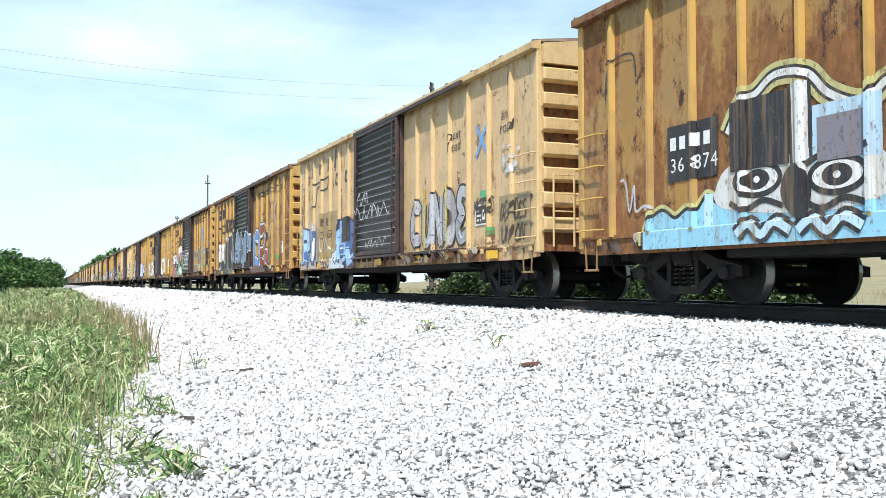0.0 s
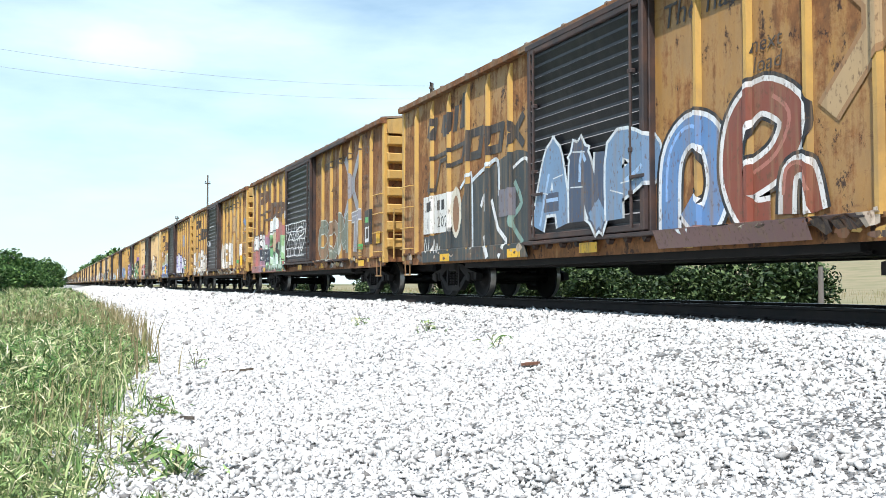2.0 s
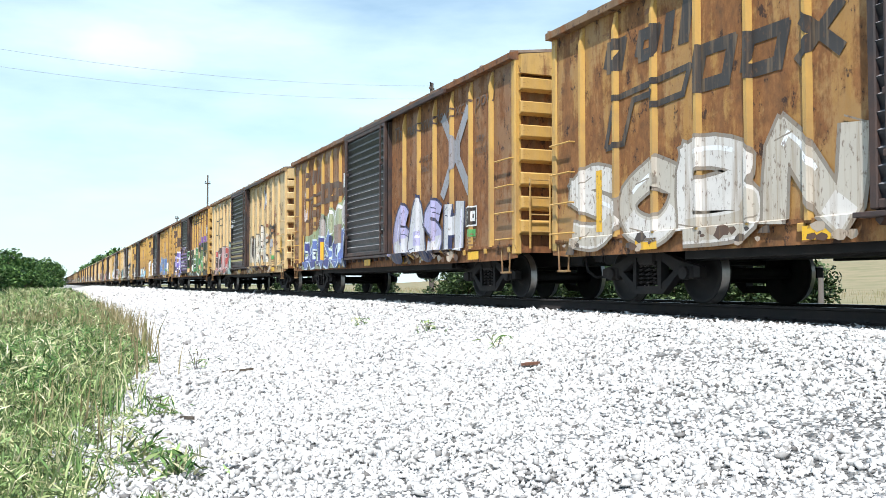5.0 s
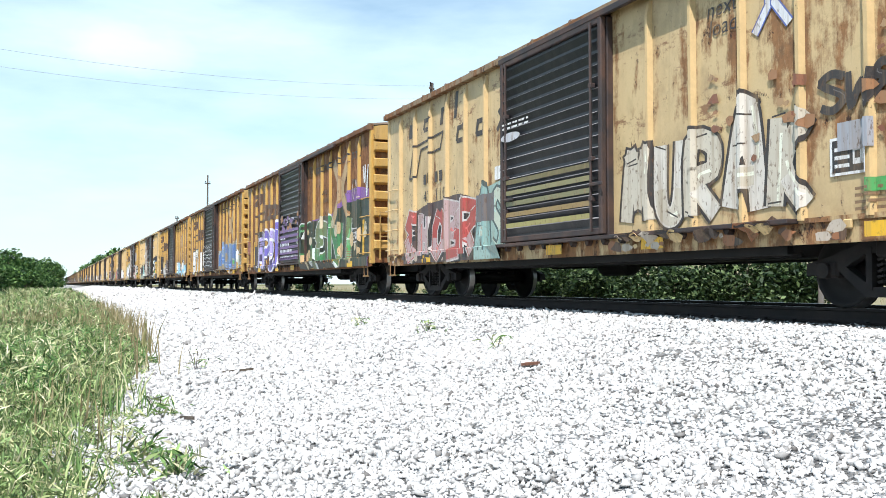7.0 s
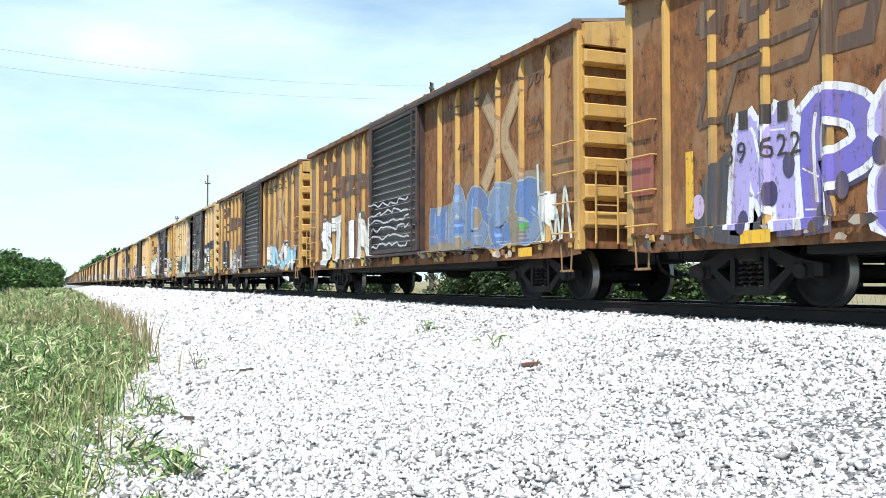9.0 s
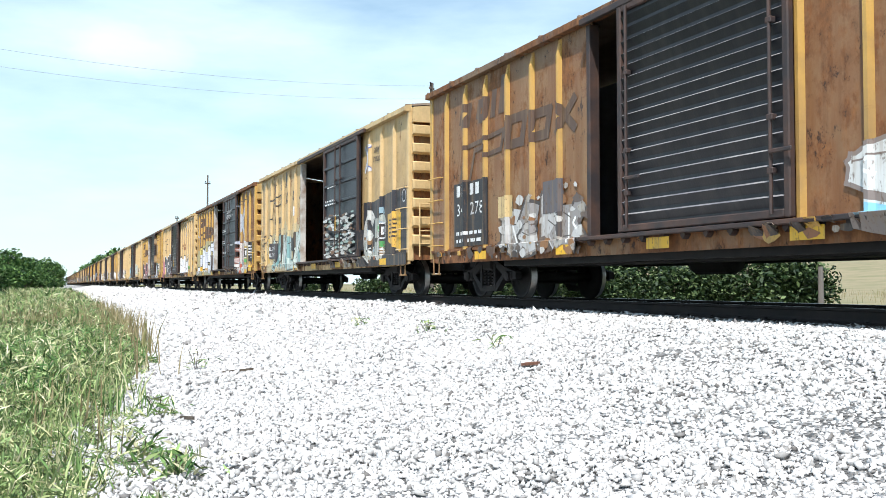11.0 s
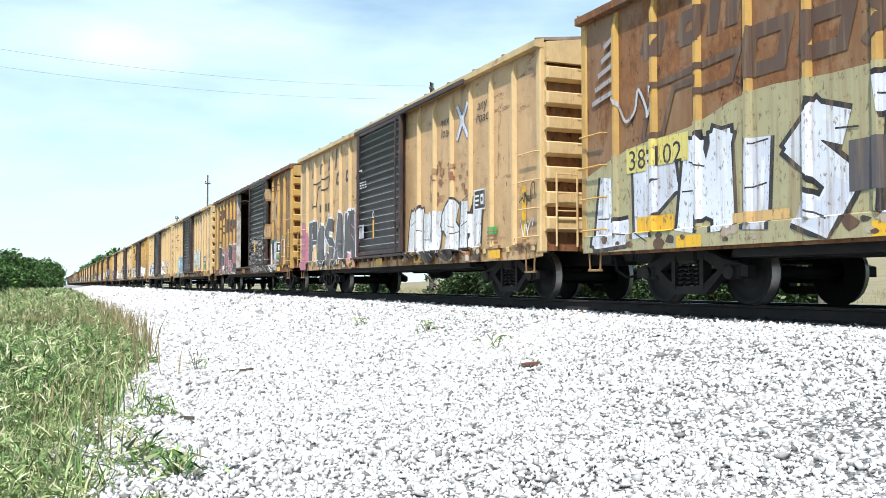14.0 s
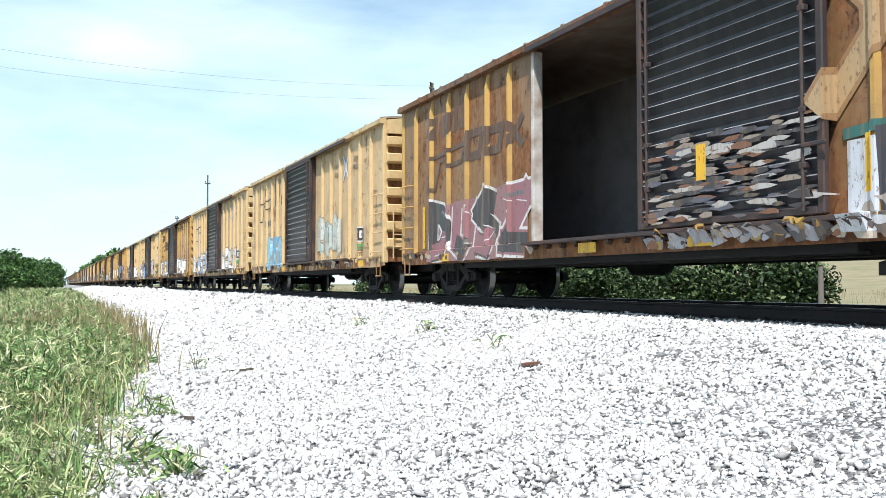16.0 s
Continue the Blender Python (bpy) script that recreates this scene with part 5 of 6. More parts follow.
D.poly([(0.1, 1.95), (1.2, 2.15), (2.5, 2.05), (3.4, 2.5), (4.6, 2.6), (6.0, 2.2), (6.15, 0.72), (0.1, 0.72)], (0.40, 0.15, 0.14))
D.poly([(1.4, 0.74), (1.45, 1.45), (1.9, 1.6), (2.5, 2.15), (3.1, 2.0), (3.3, 0.74)], (0.36, 0.20, 0.27))
D.done("graffiti", "pink sprayed field", True)
letters(D, "YKNLS", 2.5, 6.15, 0.74, 2.05, [(0.46, 0.60, 0.48), (0.16, 0.36, 0.18)], (0.02, 0.03, 0.025), 32, "green angular graffiti letter with dark edge", 0.34, 0.05, False, 0.1, GREEN, 0.2)
D.poly(smooth_line([(3.45, 2.1), (3.6, 2.62), (4.1, 2.78), (4.5, 2.7), (4.55, 2.3)], True), (0.72, 0.74, 0.72))
D.poly(smooth_line([(3.8, 1.5), (3.75, 2.1), (4.3, 2.15), (4.25, 1.6)], True), (0.62, 0.46, 0.28))
MINT, PALE_GREEN = (0.56, 0.68, 0.58), (0.30, 0.50, 0.25)
D.poly([(4.85, 2.05), (5.95, 1.98), (6.1, 1.45), (5.85, 1.15), (5.1, 1.05), (4.95, 1.45)], PALE_GREEN)
D.poly([(5.2, 1.75), (5.45, 1.6), (5.55, 1.95), (5.62, 1.58), (5.95, 1.5), (5.6, 1.4), (5.5, 1.15), (5.4, 1.4)], MINT)
for a, b, c, top in ((3.3, 3.5, 3.62, 1.45), (3.65, 3.85, 4.2, 1.5), (4.2, 4.3, 4.7, 1.8), (4.75, 5.0, 5.2, 1.1), (5.3, 5.55, 6.05, 1.12)):
    D.poly([(a, 0.76), (b, top), (c, 0.80), ((a + c) / 2, 0.92)], MINT)
for a, b, c, top in ((4.45, 4.62, 4.75, 1.6), (5.25, 5.9, 6.1, 1.0)):
    D.poly([(a, top), (c, top - 0.12), (b, top - 0.55)], INK)
for pts in (((3.78, 1.5), (4.0, 1.3), (4.25, 1.55)), ((3.55, 2.16), (3.8, 2.25), (4.4, 2.22)), ((4.85, 2.05), (5.0, 1.5), (5.5, 1.1), (6.05, 1.0))):
    D.stroke(smooth_line(list(pts)), 0.04, INK)
D.rect(5.5, 5.8, 2.6, 2.88, WHITE)
D.rect(5.95, 6.15, 2.55, 2.8, WHITE)
D.done("graffiti", "green, pink and white angular graffiti")
lr = random.Random(33)
for s in range(5):
    z = 1.2 + 0.27 * s
    a, b = 6.45 + lr.uniform(0, 0.15), 9.2 - lr.uniform(0, 0.5)
    D.stroke([(a + (b - a) * k / 8, z + lr.uniform(-0.02, 0.02)) for k in range(9)], 0.03, WHITE)
    u = a + 0.1
    while u < b and s < 4:
        D.stroke(smooth_line([(u, z), (u + lr.uniform(-0.08, 0.1), z + 0.13), (u + lr.uniform(-0.05, 0.12), z + 0.27)]), lr.choice((0.025, 0.04)), WHITE)
        u += lr.uniform(0.13, 0.5)
D.stroke(smooth_line([(6.7, 1.62), (7.2, 1.95), (7.6, 1.7), (8.1, 2.05), (8.7, 2.1), (8.9, 1.9), (8.2, 1.75), (7.9, 1.45)]), 0.05, WHITE)
D.stroke(smooth_line([(8.1, 2.0), (8.4, 1.75), (8.6, 1.35), (9.0, 1.7), (9.2, 2.2)]), 0.05, WHITE)
bars(D, 6.8, 7.15, 3.0, 3.1, 1, WHITE, 30)
D.done("graffiti", "white scribbled lines on the door")
letters(D, "COM", 9.85, 13.0, 0.98, 2.2, [(0.17, 0.19, 0.15), (0.24, 0.15, 0.09)], (0.46, 0.50, 0.46), 36, "faded grey graffiti letter with pale edge", 0.36, 0.03)
letters(D, "T", 13.0, 14.0, 1.0, 2.25, [(0.26, 0.26, 0.30), (0.22, 0.20, 0.22)], (0.62, 0.60, 0.58), 37, "grey graffiti letter with pale edge", 0.26, 0.035)
letters(D, "ESMG", 0.3, 2.35, 1.6, 2.2, [(0.74, 0.72, 0.70)], BLACK, 38, "white rounded graffiti letter", 0.42, 0.04)
D.rect(1.64, 2.36, 1.18, 1.62, (0.03, 0.04, 0.06))
D.rect(2.48, 3.2, 1.12, 1.6, (0.03, 0.04, 0.06))
D.text("LD", 1.88, 1.44, 0.15, WHITE)
D.text("LMT", 1.82, 1.24, 0.15, WHITE)
D.text("58000", 2.56, 1.40, 0.17, WHITE)
D.text("62000", 2.56, 1.18, 0.17, WHITE)
D.poly([(3.1, 2.1), (3.35, 2.12), (3.42, 2.4), (3.52, 2.12), (3.75, 2.08), (3.56, 1.95), (3.62, 1.7), (3.42, 1.85), (3.22, 1.72), (3.3, 1.95)], LIME)
D.rect(14.30, 14.92, 1.30, 2.2, BLACK)
D.rect(14.36, 14.6, 1.88, 2.02, (0.10, 0.45, 0.14))
D.rect(14.36, 14.86, 1.36, 1.76, WHITE)
D.rect(14.40, 14.60, 1.46, 1.72, BLACK)
D.rect(14.64, 14.82, 1.46, 1.72, BLACK)
D.rect(15.2, 15.5, 1.30, 1.6, YELLOW)
D.done("graffiti", "faded grey and orange graffiti outlines")

D = DEC[4]
letters(D, "SOBN", 0.5, 6.0, 0.78, 2.1, [(0.68, 0.64, 0.60), (0.52, 0.47, 0.40)], (0.26, 0.22, 0.18), 41, "white worn graffiti letter", 0.36, 0.05)
letters(D, "GOESH", 9.66, 12.75, 1.0, 2.25, [(0.72, 0.69, 0.64), (0.60, 0.52, 0.42)], (0.40, 0.32, 0.22), 42, "white worn graffiti letter", 0.40, 0.03)
tag(D, 15.05, 15.6, 2.45, 2.7, (0.66, 0.52, 0.50), 44, 0.03, 11)
D.done("scrawl", "pale scrawled tag", True)
tag(D, 15.05, 15.6, 1.25, 1.5, (0.62, 0.58, 0.50), 45, 0.03, 9)
D.done("scrawl", "pale scrawled tag", True)
D.poly([(15.1, 2.95), (15.3, 3.15), (15.7, 3.0), (15.6, 2.75)], (0.12, 0.20, 0.42))
D.rect(14.8, 14.95, 1.07, 1.98, YELLOW)
flakes(D, 9.7, 13.6, 0.78, 0.94, 40, [(0.62, 0.55, 0.46), (0.40, 0.26, 0.12), (0.15, 0.08, 0.05)], 46, 0.12)
D.rect(14.3, 14.9, 1.52, 2.02, WHITE)
D.done("graffiti", "white worn graffiti letters")
D.ring(6.9, 2.35, 0.3, 0.12, WHITE, 0.05)
bars(D, 7.3, 8.7, 3.15, 3.25, 1, WHITE, 43)
D.ring(7.4, 2.3, 0.22, 0.14, SILVER)
D.done("door_stencil", "small white marks on the door")

D = DEC[5]
D.band(smooth_line([(1.3, 1.3), (1.6, 1.75), (2.3, 1.85), (3.0, 2.0), (3.4, 2.45), (3.9, 2.3), (4.4, 2.55), (4.9, 2.4), (5.4, 2.6), (5.8, 2.8), (6.15, 2.6)], False, 3), 0.74, (0.30, 0.36, 0.20))
D.done("graffiti", "olive sprayed field")
for a, b, q, c in ((3.5, 2.0, 0.42, (0.42, 0.38, 0.36)), (4.4, 2.1, 0.40, (0.36, 0.40, 0.26)), (5.2, 2.2, 0.42, (0.36, 0.40, 0.26)), (5.85, 2.3, 0.4, (0.46, 0.42, 0.44))):
    D.ring(a, b, q, q * 0.95, WHITE, None, 18, 0.05, 50)
    D.ring(a, b - 0.04, q - 0.05, q * 0.9 - 0.05, c, None, 18, 0.05, 50)
D.done("graffiti", "grey and olive bubbles edged in white", True)
number(D, 2.05, 1.98, "35532", 0.31, SHADE)
D.done("number", "dark stencilled number", True)
letters(D, "DERSON", 1.4, 6.15, 0.72, 1.75, [(0.045, 0.055, 0.24), (0.12, 0.18, 0.44)], (0.60, 0.68, 0.74), 51, "blue graffiti letter edged in white", 0.34, 0.055, False, 0.12, NAVY, 0.2)
D.rect(4.8, 5.5, 1.44, 1.98, (0.27, 0.20, 0.17))
D.rect(3.6, 3.74, 1.0, 1.55, YELLOW)
D.rect(5.74, 5.88, 1.0, 1.55, YELLOW)
D.rect(1.30, 1.42, 1.0, 1.85, YELLOW)
D.done("tack_board", "brown routing board and yellow strips", True)
tag(D, 1.4, 1.9, 2.3, 3.2, (0.66, 0.55, 0.52), 52, 0.035, 9)
D.done("scrawl", "pale scrawled tag", True)
D.rect(5.7, 6.1, 3.0, 3.4, WHITE)
D.done("poster", "small white notice", True)
letters(D, "GASH", 9.7, 13.6, 0.78, 2.1, [(0.42, 0.40, 0.62), (0.56, 0.56, 0.58)], NAVY, 53, "lilac graffiti letter with dark edge", 0.38, 0.06)

D = DEC[6]
letters(D, "MURAK", 9.72, 13.2, 1.0, 2.28, [(0.58, 0.52, 0.42), (0.66, 0.61, 0.54)], INK, 61, "cream rounded graffiti letter with black edge", 0.38, 0.045, rise=0.1)
letters(D, "SWE", 13.28, 14.35, 2.05, 2.5, [INK], (0.05, 0.04, 0.035), 62, "thick black scrawled letter", 0.2, 0.012)
tag(D, 14.4, 15.6, 1.05, 1.48, INK, 66, 0.06, 11)
D.done("scrawl", "black scrawled tag", True)
tag(D, 14.95, 15.5, 2.9, 3.2, (0.16, 0.11, 0.07), 67, 0.025, 9)
D.done("scrawl", "thin dark scrawl", True)
flakes(D, 11.6, 15.3, 1.7, 2.9, 30, [(0.24, 0.09, 0.05), (0.34, 0.17, 0.08), (0.40, 0.25, 0.13)], 68, 0.10)
D.rect(13.55, 14.0, 1.65, 1.95, (0.35, 0.36, 0.40))
D.done("graffiti", "cream rounded graffiti letters with black edges")
D.band(smooth_line([(1.2, 1.2), (1.5, 1.75), (2.3, 2.0), (3.2, 2.05), (4.2, 2.1), (4.95, 1.9)], False, 3), 0.74, (0.07, 0.045, 0.045))
letters(D, "EHOBR", 1.2, 4.98, 0.76, 1.98, [(0.40, 0.07, 0.06), (0.46, 0.32, 0.32)], (0.56, 0.52, 0.50), 63, "red and grey graffiti letter", 0.36, 0.035, False, 0.04, BLACK)
D.band([(4.95, 1.9), (5.4, 2.1), (6.15, 2.2)], 0.74, (0.30, 0.42, 0.38))
letters(D, "AS", 4.95, 6.15, 0.78, 2.05, [(0.24, 0.38, 0.36), (0.50, 0.54, 0.44)], (0.06, 0.09, 0.09), 64, "teal graffiti letter", 0.36, 0.05)
D.rect(4.97, 5.72, 1.46, 1.98, (0.14, 0.13, 0.14))
D.rect(5.75, 6.05, 2.2, 2.45, WHITE)
D.done("graffiti", "red, grey and teal graffiti on the lower panels")
for k in range(5):
    D.rect(6.5, 9.2, 1.25 + 0.19 * k, 1.33 + 0.19 * k, ((0.34, 0.30, 0.10), (0.30, 0.20, 0.07), (0.20, 0.19, 0.09), (0.24, 0.22, 0.10), (0.16, 0.13, 0.05))[k])
D.ring(6.7, 2.85, 0.35, 0.08, SILVER)
bars(D, 6.4, 7.4, 3.0, 3.15, 2, WHITE, 65)
D.done("door_stencil", "olive paint bands low on the door")

D = DEC[7]
D.band(smooth_line([(9.35, 1.9), (10.5, 2.3), (12.0, 2.25), (13.2, 2.75), (14.6, 2.9), (15.65, 2.75)], False, 3), 0.75, VIOLET)
D.poly(smooth_line([(13.3, 1.0), (13.4, 2.25), (14.2, 2.4), (15.2, 2.45), (14.9, 1.9), (14.4, 1.0)], True, 3), (0.02, 0.025, 0.02))
D.band(smooth_line([(9.1, 1.7), (9.6, 2.2), (10.8, 2.25), (11.6, 2.35), (12.5, 2.2), (13.3, 2.5), (15.6, 2.55)], False, 3), 0.75, (0.02, 0.035, 0.022))
D.done("graffiti", "violet and black sprayed field")
letters(D, "SENI", 9.1, 14.6, 0.76, 2.3, [(0.045, 0.20, 0.07), (0.14, 0.20, 0.09)], (0.66, 0.70, 0.68), 71, "green graffiti letter edged in white", 0.34, 0.04, True, 0.05, (0.01, 0.02, 0.012))
r7 = random.Random(72)
for k in range(26):
    D.ring(r7.uniform(9.5, 15.5), r7.uniform(0.8, 2.2), r7.uniform(0.07, 0.17), r7.uniform(0.09, 0.22), r7.choice(((0.62, 0.44, 0.25), (0.50, 0.36, 0.20), (0.62, 0.52, 0.36))), None, 12)
tag(D, 15.2, 15.65, 2.6, 3.4, WHITE, 73, 0.06, 6)
tag(D, 14.2, 14.9, 2.6, 3.1, (0.55, 0.45, 0.42), 74, 0.03, 7)
D.done("graffiti", "green graffiti letters with tan dots on violet")
D.poly(smooth_line([(1.5, 0.9), (1.55, 1.45), (1.8, 1.75), (2.3, 1.85), (2.6, 0.8)], True), (0.05, 0.05, 0.06))
D.ring(1.5, 1.25, 0.12, 0.16, (0.55, 0.42, 0.62))
D.done("graffiti", "black shadow shapes and lilac dots")
letters(D, "MPER", 2.15, 6.1, 0.72, 2.35, [(0.42, 0.36, 0.68), (0.17, 0.14, 0.50)], (0.78, 0.77, 0.82), 75, "lavender graffiti letter with thick white edge", 0.29, 0.085, True, 0.05, (0.05, 0.04, 0.10), 0.1, WHITE)
for k in range(7):
    D.ring(2.3 + 0.36 * k + 0.1 * (k % 2), 1.0 + 0.5 * (k % 3) * 0.6, 0.09, 0.15, (0.06, 0.05, 0.12), None, 12)
D.rect(5.7, 6.0, 2.5, 2.9, WHITE)
D.done("graffiti", "lavender graffiti letters with thick white edges", True)
D.rect(0.12, 0.62, 1.5, 2.05, (0.30, 0.07, 0.05))
number(D, 2.0, 1.72, "39622", 0.31, INK)
D.done("number", "dark stencilled number")
for k in range(6):
    D.rect(6.5, 9.2, 1.1 + 0.19 * k, 1.19 + 0.19 * k, (0.17, 0.09, 0.26))
flakes(D, 6.6, 9.3, 2.1, 2.6, 30, [(0.20, 0.10, 0.28), (0.34, 0.14, 0.05), (0.10, 0.06, 0.14)], 79, 0.14)
D.done("door_stencil", "violet paint low on the door")
for k, (u, w) in enumerate(((6.7, 2.4), (6.6, 1.7), (6.6, 1.3), (6.6, 0.8), (7.7, 0.9))):
    bars(D, u, u + w, 1.12 + 0.23 * k, 1.36 + 0.23 * k, 1, (0.72, 0.70, 0.78), 300 + k)
    D.done("door_writing", "row of white writing too rough to read", True)
tag(D, 7.6, 8.6, 2.25, 2.5, (0.72, 0.70, 0.78), 80, 0.035, 9)
D.done("scrawl", "white scrawl on the door", True)

D = DEC[8]
D.band(smooth_line([(9.75, 1.8), (11.0, 1.95), (12.5, 2.0), (14.0, 2.25), (14.8, 2.1)], False, 3), 0.95, (0.26, 0.22, 0.16))
letters(D, "HADES", 9.8, 14.6, 0.95, 2.1, [(0.10, 0.19, 0.40), (0.18, 0.26, 0.40)], (0.36, 0.38, 0.36), 81, "faded blue graffiti letter", 0.42, 0.03)
D.rect(14.55, 15.1, 1.32, 1.75, WHITE)
letters(D, "STIN", 1.3, 6.0, 0.76, 2.25, [WHITE, (0.66, 0.64, 0.58)], (0.08, 0.08, 0.07), 82, "white block graffiti letter", 0.36, 0.06, False)
tag(D, 14.5, 15.5, 1.0, 2.3, (0.62, 0.66, 0.58), 83, 0.07, 8)
D.done("graffiti", "white and faded blue graffiti letters")
for k in range(6):
    tag(D, 6.4, 9.1, 1.15 + 0.2 * k, 1.25 + 0.2 * k, SILVER, 84 + k, 0.04, 12)
D.done("door_stencil", "silver scribbles low on the door")

D = DEC[9]
D.rect(1.22, 2.76, 1.02, 2.3, BLACK)
number(D, 1.36, 1.64, "34278", 0.31, WHITE)
bars(D, 1.35, 2.65, 1.10, 1.4, 2, WHITE, 91)
D.done("number_panel", "black panel with white number")
letters(D, "NERK", 3.3, 6.15, 0.74, 1.75, [(0.52, 0.51, 0.50), (0.30, 0.28, 0.27)], (0.07, 0.06, 0.06), 92, "grey torn graffiti letter", 0.44, 0.06, False)
flakes(D, 3.2, 6.1, 0.8, 1.9, 60, [(0.58, 0.57, 0.55), (0.12, 0.09, 0.08), (0.28, 0.13, 0.05), (0.40, 0.37, 0.33)], 94, 0.13)
D.rect(4.82, 5.46, 1.44, 1.98, (0.11, 0.10, 0.11))
D.rect(3.2, 3.75, 1.48, 1.87, (0.62, 0.46, 0.22))
letters(D, "SNOW", 11.0, 15.2, 0.78, 1.7, [(0.66, 0.66, 0.64), LBLUE], (0.25, 0.2, 0.18), 93, "white and pale blue graffiti letter", 0.34, 0.05)
D.done("graffiti", "grey torn-looking graffiti shapes")

D = DEC[10]
D.poly([(12.5, 2.42), (13.3, 2.38), (14.3, 2.5), (15.7, 2.58), (15.7, 0.72), (12.5, 0.72)], (0.028, 0.028, 0.036))
letters(D, "CK", 12.5, 14.25, 0.78, 2.2, [(0.62, 0.60, 0.56), (0.40, 0.42, 0.38)], BLACK, 101, "silver graffiti letter with black edge", 0.36, 0.05)
flakes(D, 12.6, 14.1, 0.85, 2.2, 26, [(0.62, 0.62, 0.58), (0.28, 0.40, 0.46), (0.30, 0.16, 0.06), BLACK], 107, 0.14)
D.poly([(14.35, 1.98), (15.2, 2.05), (15.22, 1.0), (14.9, 1.15), (14.4, 1.3)], (0.70, 0.42, 0.08))
bars(D, 14.45, 15.0, 1.4, 1.9, 5, INK, 102)
D.ring(15.45, 2.35, 0.12, 0.14, SILVER, 0.03, 12)
D.ring(13.75, 1.68, 0.13, 0.11, (0.10, 0.5, 0.14))
D.done("graffiti", "black overpainted corner with silver graffiti")
D.band(smooth_line([(1.2, 1.9), (2.2, 2.15), (2.9, 2.0), (3.4, 2.05), (3.9, 2.5), (4.3, 2.2), (5.0, 2.15), (5.7, 2.5), (6.15, 2.7)], False, 3), 0.74, (0.56, 0.45, 0.26))
letters(D, "CA", 1.0, 1.95, 1.35, 2.05, [(0.62, 0.50, 0.30)], INK, 108, "cream rounded graffiti letter", 0.4, 0.035)
letters(D, "SAKLK", 1.9, 6.15, 0.74, 2.1, [(0.52, 0.60, 0.56), (0.22, 0.38, 0.38)], INK, 103, "pale green angular graffiti letter", 0.34, 0.05, False, 0.06, (0.60, 0.62, 0.52), 0.25, WHITE)
D.rect(4.85, 5.4, 1.40, 1.85, BLACK)
D.rect(5.07, 5.4, 2.6, 2.9, WHITE)
tag(D, 5.6, 6.1, 2.3, 3.1, (0.40, 0.14, 0.08), 104, 0.035, 7)
D.poly([(1.5, 1.2), (2.9, 1.2), (2.9, 1.75), (1.5, 1.8)], (0.05, 0.05, 0.06))
D.text("LDLMT", 1.8, 1.52, 0.20, WHITE)
D.text("LTWT", 1.8, 1.28, 0.20, WHITE)
for j in range(4):
    tag(D, 0.15, 0.95, 1.15 + 0.27 * j, 1.35 + 0.27 * j, INK, 106 + j, 0.03, 8)
D.rect(1.5, 1.64, 1.05, 2.0, YELLOW)
D.done("graffiti", "pale green and cream angular graffiti")
flakes(D, 9.6, 12.3, 1.05, 2.25, 190, [(0.5, 0.5, 0.48), (0.70, 0.70, 0.68), (0.30, 0.42, 0.38), (0.08, 0.07, 0.07), (0.55, 0.54, 0.50), (0.20, 0.10, 0.05)], 105, 0.20, 0.22)
D.rect(10.5, 10.64, 1.7, 2.2, YELLOW)
bars(D, 9.6, 10.6, 2.55, 2.75, 2, WHITE, 110)
bars(D, 9.8, 10.6, 3.05, 3.12, 1, WHITE, 111)
D.done("door_stencil", "pale graffiti low on the plug door")

D = DEC[11]
D.band(smooth_line([(0.1, 1.9), (1.2, 2.2), (2.5, 2.3), (3.6, 2.55), (4.8, 2.5), (6.12, 2.5)], False, 3), 0.74, (0.40, 0.36, 0.20))
letters(D, "LPMIST", 0.35, 6.1, 0.76, 2.2, [(0.70, 0.72, 0.78), (0.62, 0.64, 0.72)], BLACK, 112, "white block graffiti letter with black edge", 0.36, 0.06, False, 0.03, None, 0.25, WHITE)
D.rect(1.16, 1.62, 1.84, 2.2, (0.66, 0.56, 0.16))
D.rect(1.72, 2.5, 1.88, 2.25, (0.66, 0.56, 0.16))
D.text("38-102", 1.2, 1.88, 0.40, BLACK, 0, 1.05)
D.rect(5.0, 5.65, 1.22, 1.75, (0.09, 0.08, 0.085))
tag(D, 0.95, 1.8, 2.6, 3.0, SILVER, 113, 0.045, 7)
for k in range(5):
    D.stroke([(0.3 + 0.08 * k, 3.0 + 0.2 * k), (0.85, 3.1 + 0.2 * k)], 0.07, (0.36, 0.34, 0.36))
D.rect(1.4, 2.2, 0.98, 1.2, YELLOW)
D.rect(3.3, 4.2, 1.0, 1.12, (0.66, 0.42, 0.16))
D.done("graffiti", "white block graffiti with black edges on olive")
D.rect(12.75, 14.5, 0.78, 2.05, (0.52, 0.48, 0.45))
D.rect(13.7, 14.45, 1.1, 1.9, (0.40, 0.30, 0.12))
letters(D, "EK", 12.5, 13.9, 0.95, 2.1, [(0.68, 0.62, 0.58), (0.55, 0.42, 0.40)], (0.22, 0.08, 0.06), 115, "white and pink graffiti letter", 0.34, 0.05, False)
flakes(D, 12.5, 14.3, 0.78, 1.2, 24, [(0.68, 0.66, 0.62), (0.40, 0.10, 0.06), (0.25, 0.38, 0.45)], 117, 0.14)
D.rect(14.55, 15.3, 1.22, 2.05, BLACK)
bars(D, 14.65, 15.2, 1.35, 1.95, 5, WHITE, 116)
D.rect(14.8, 15.35, 0.82, 1.06, YELLOW)
D.rect(15.36, 15.5, 1.05, 2.0, YELLOW)
D.done("graffiti", "white patches and data panels")
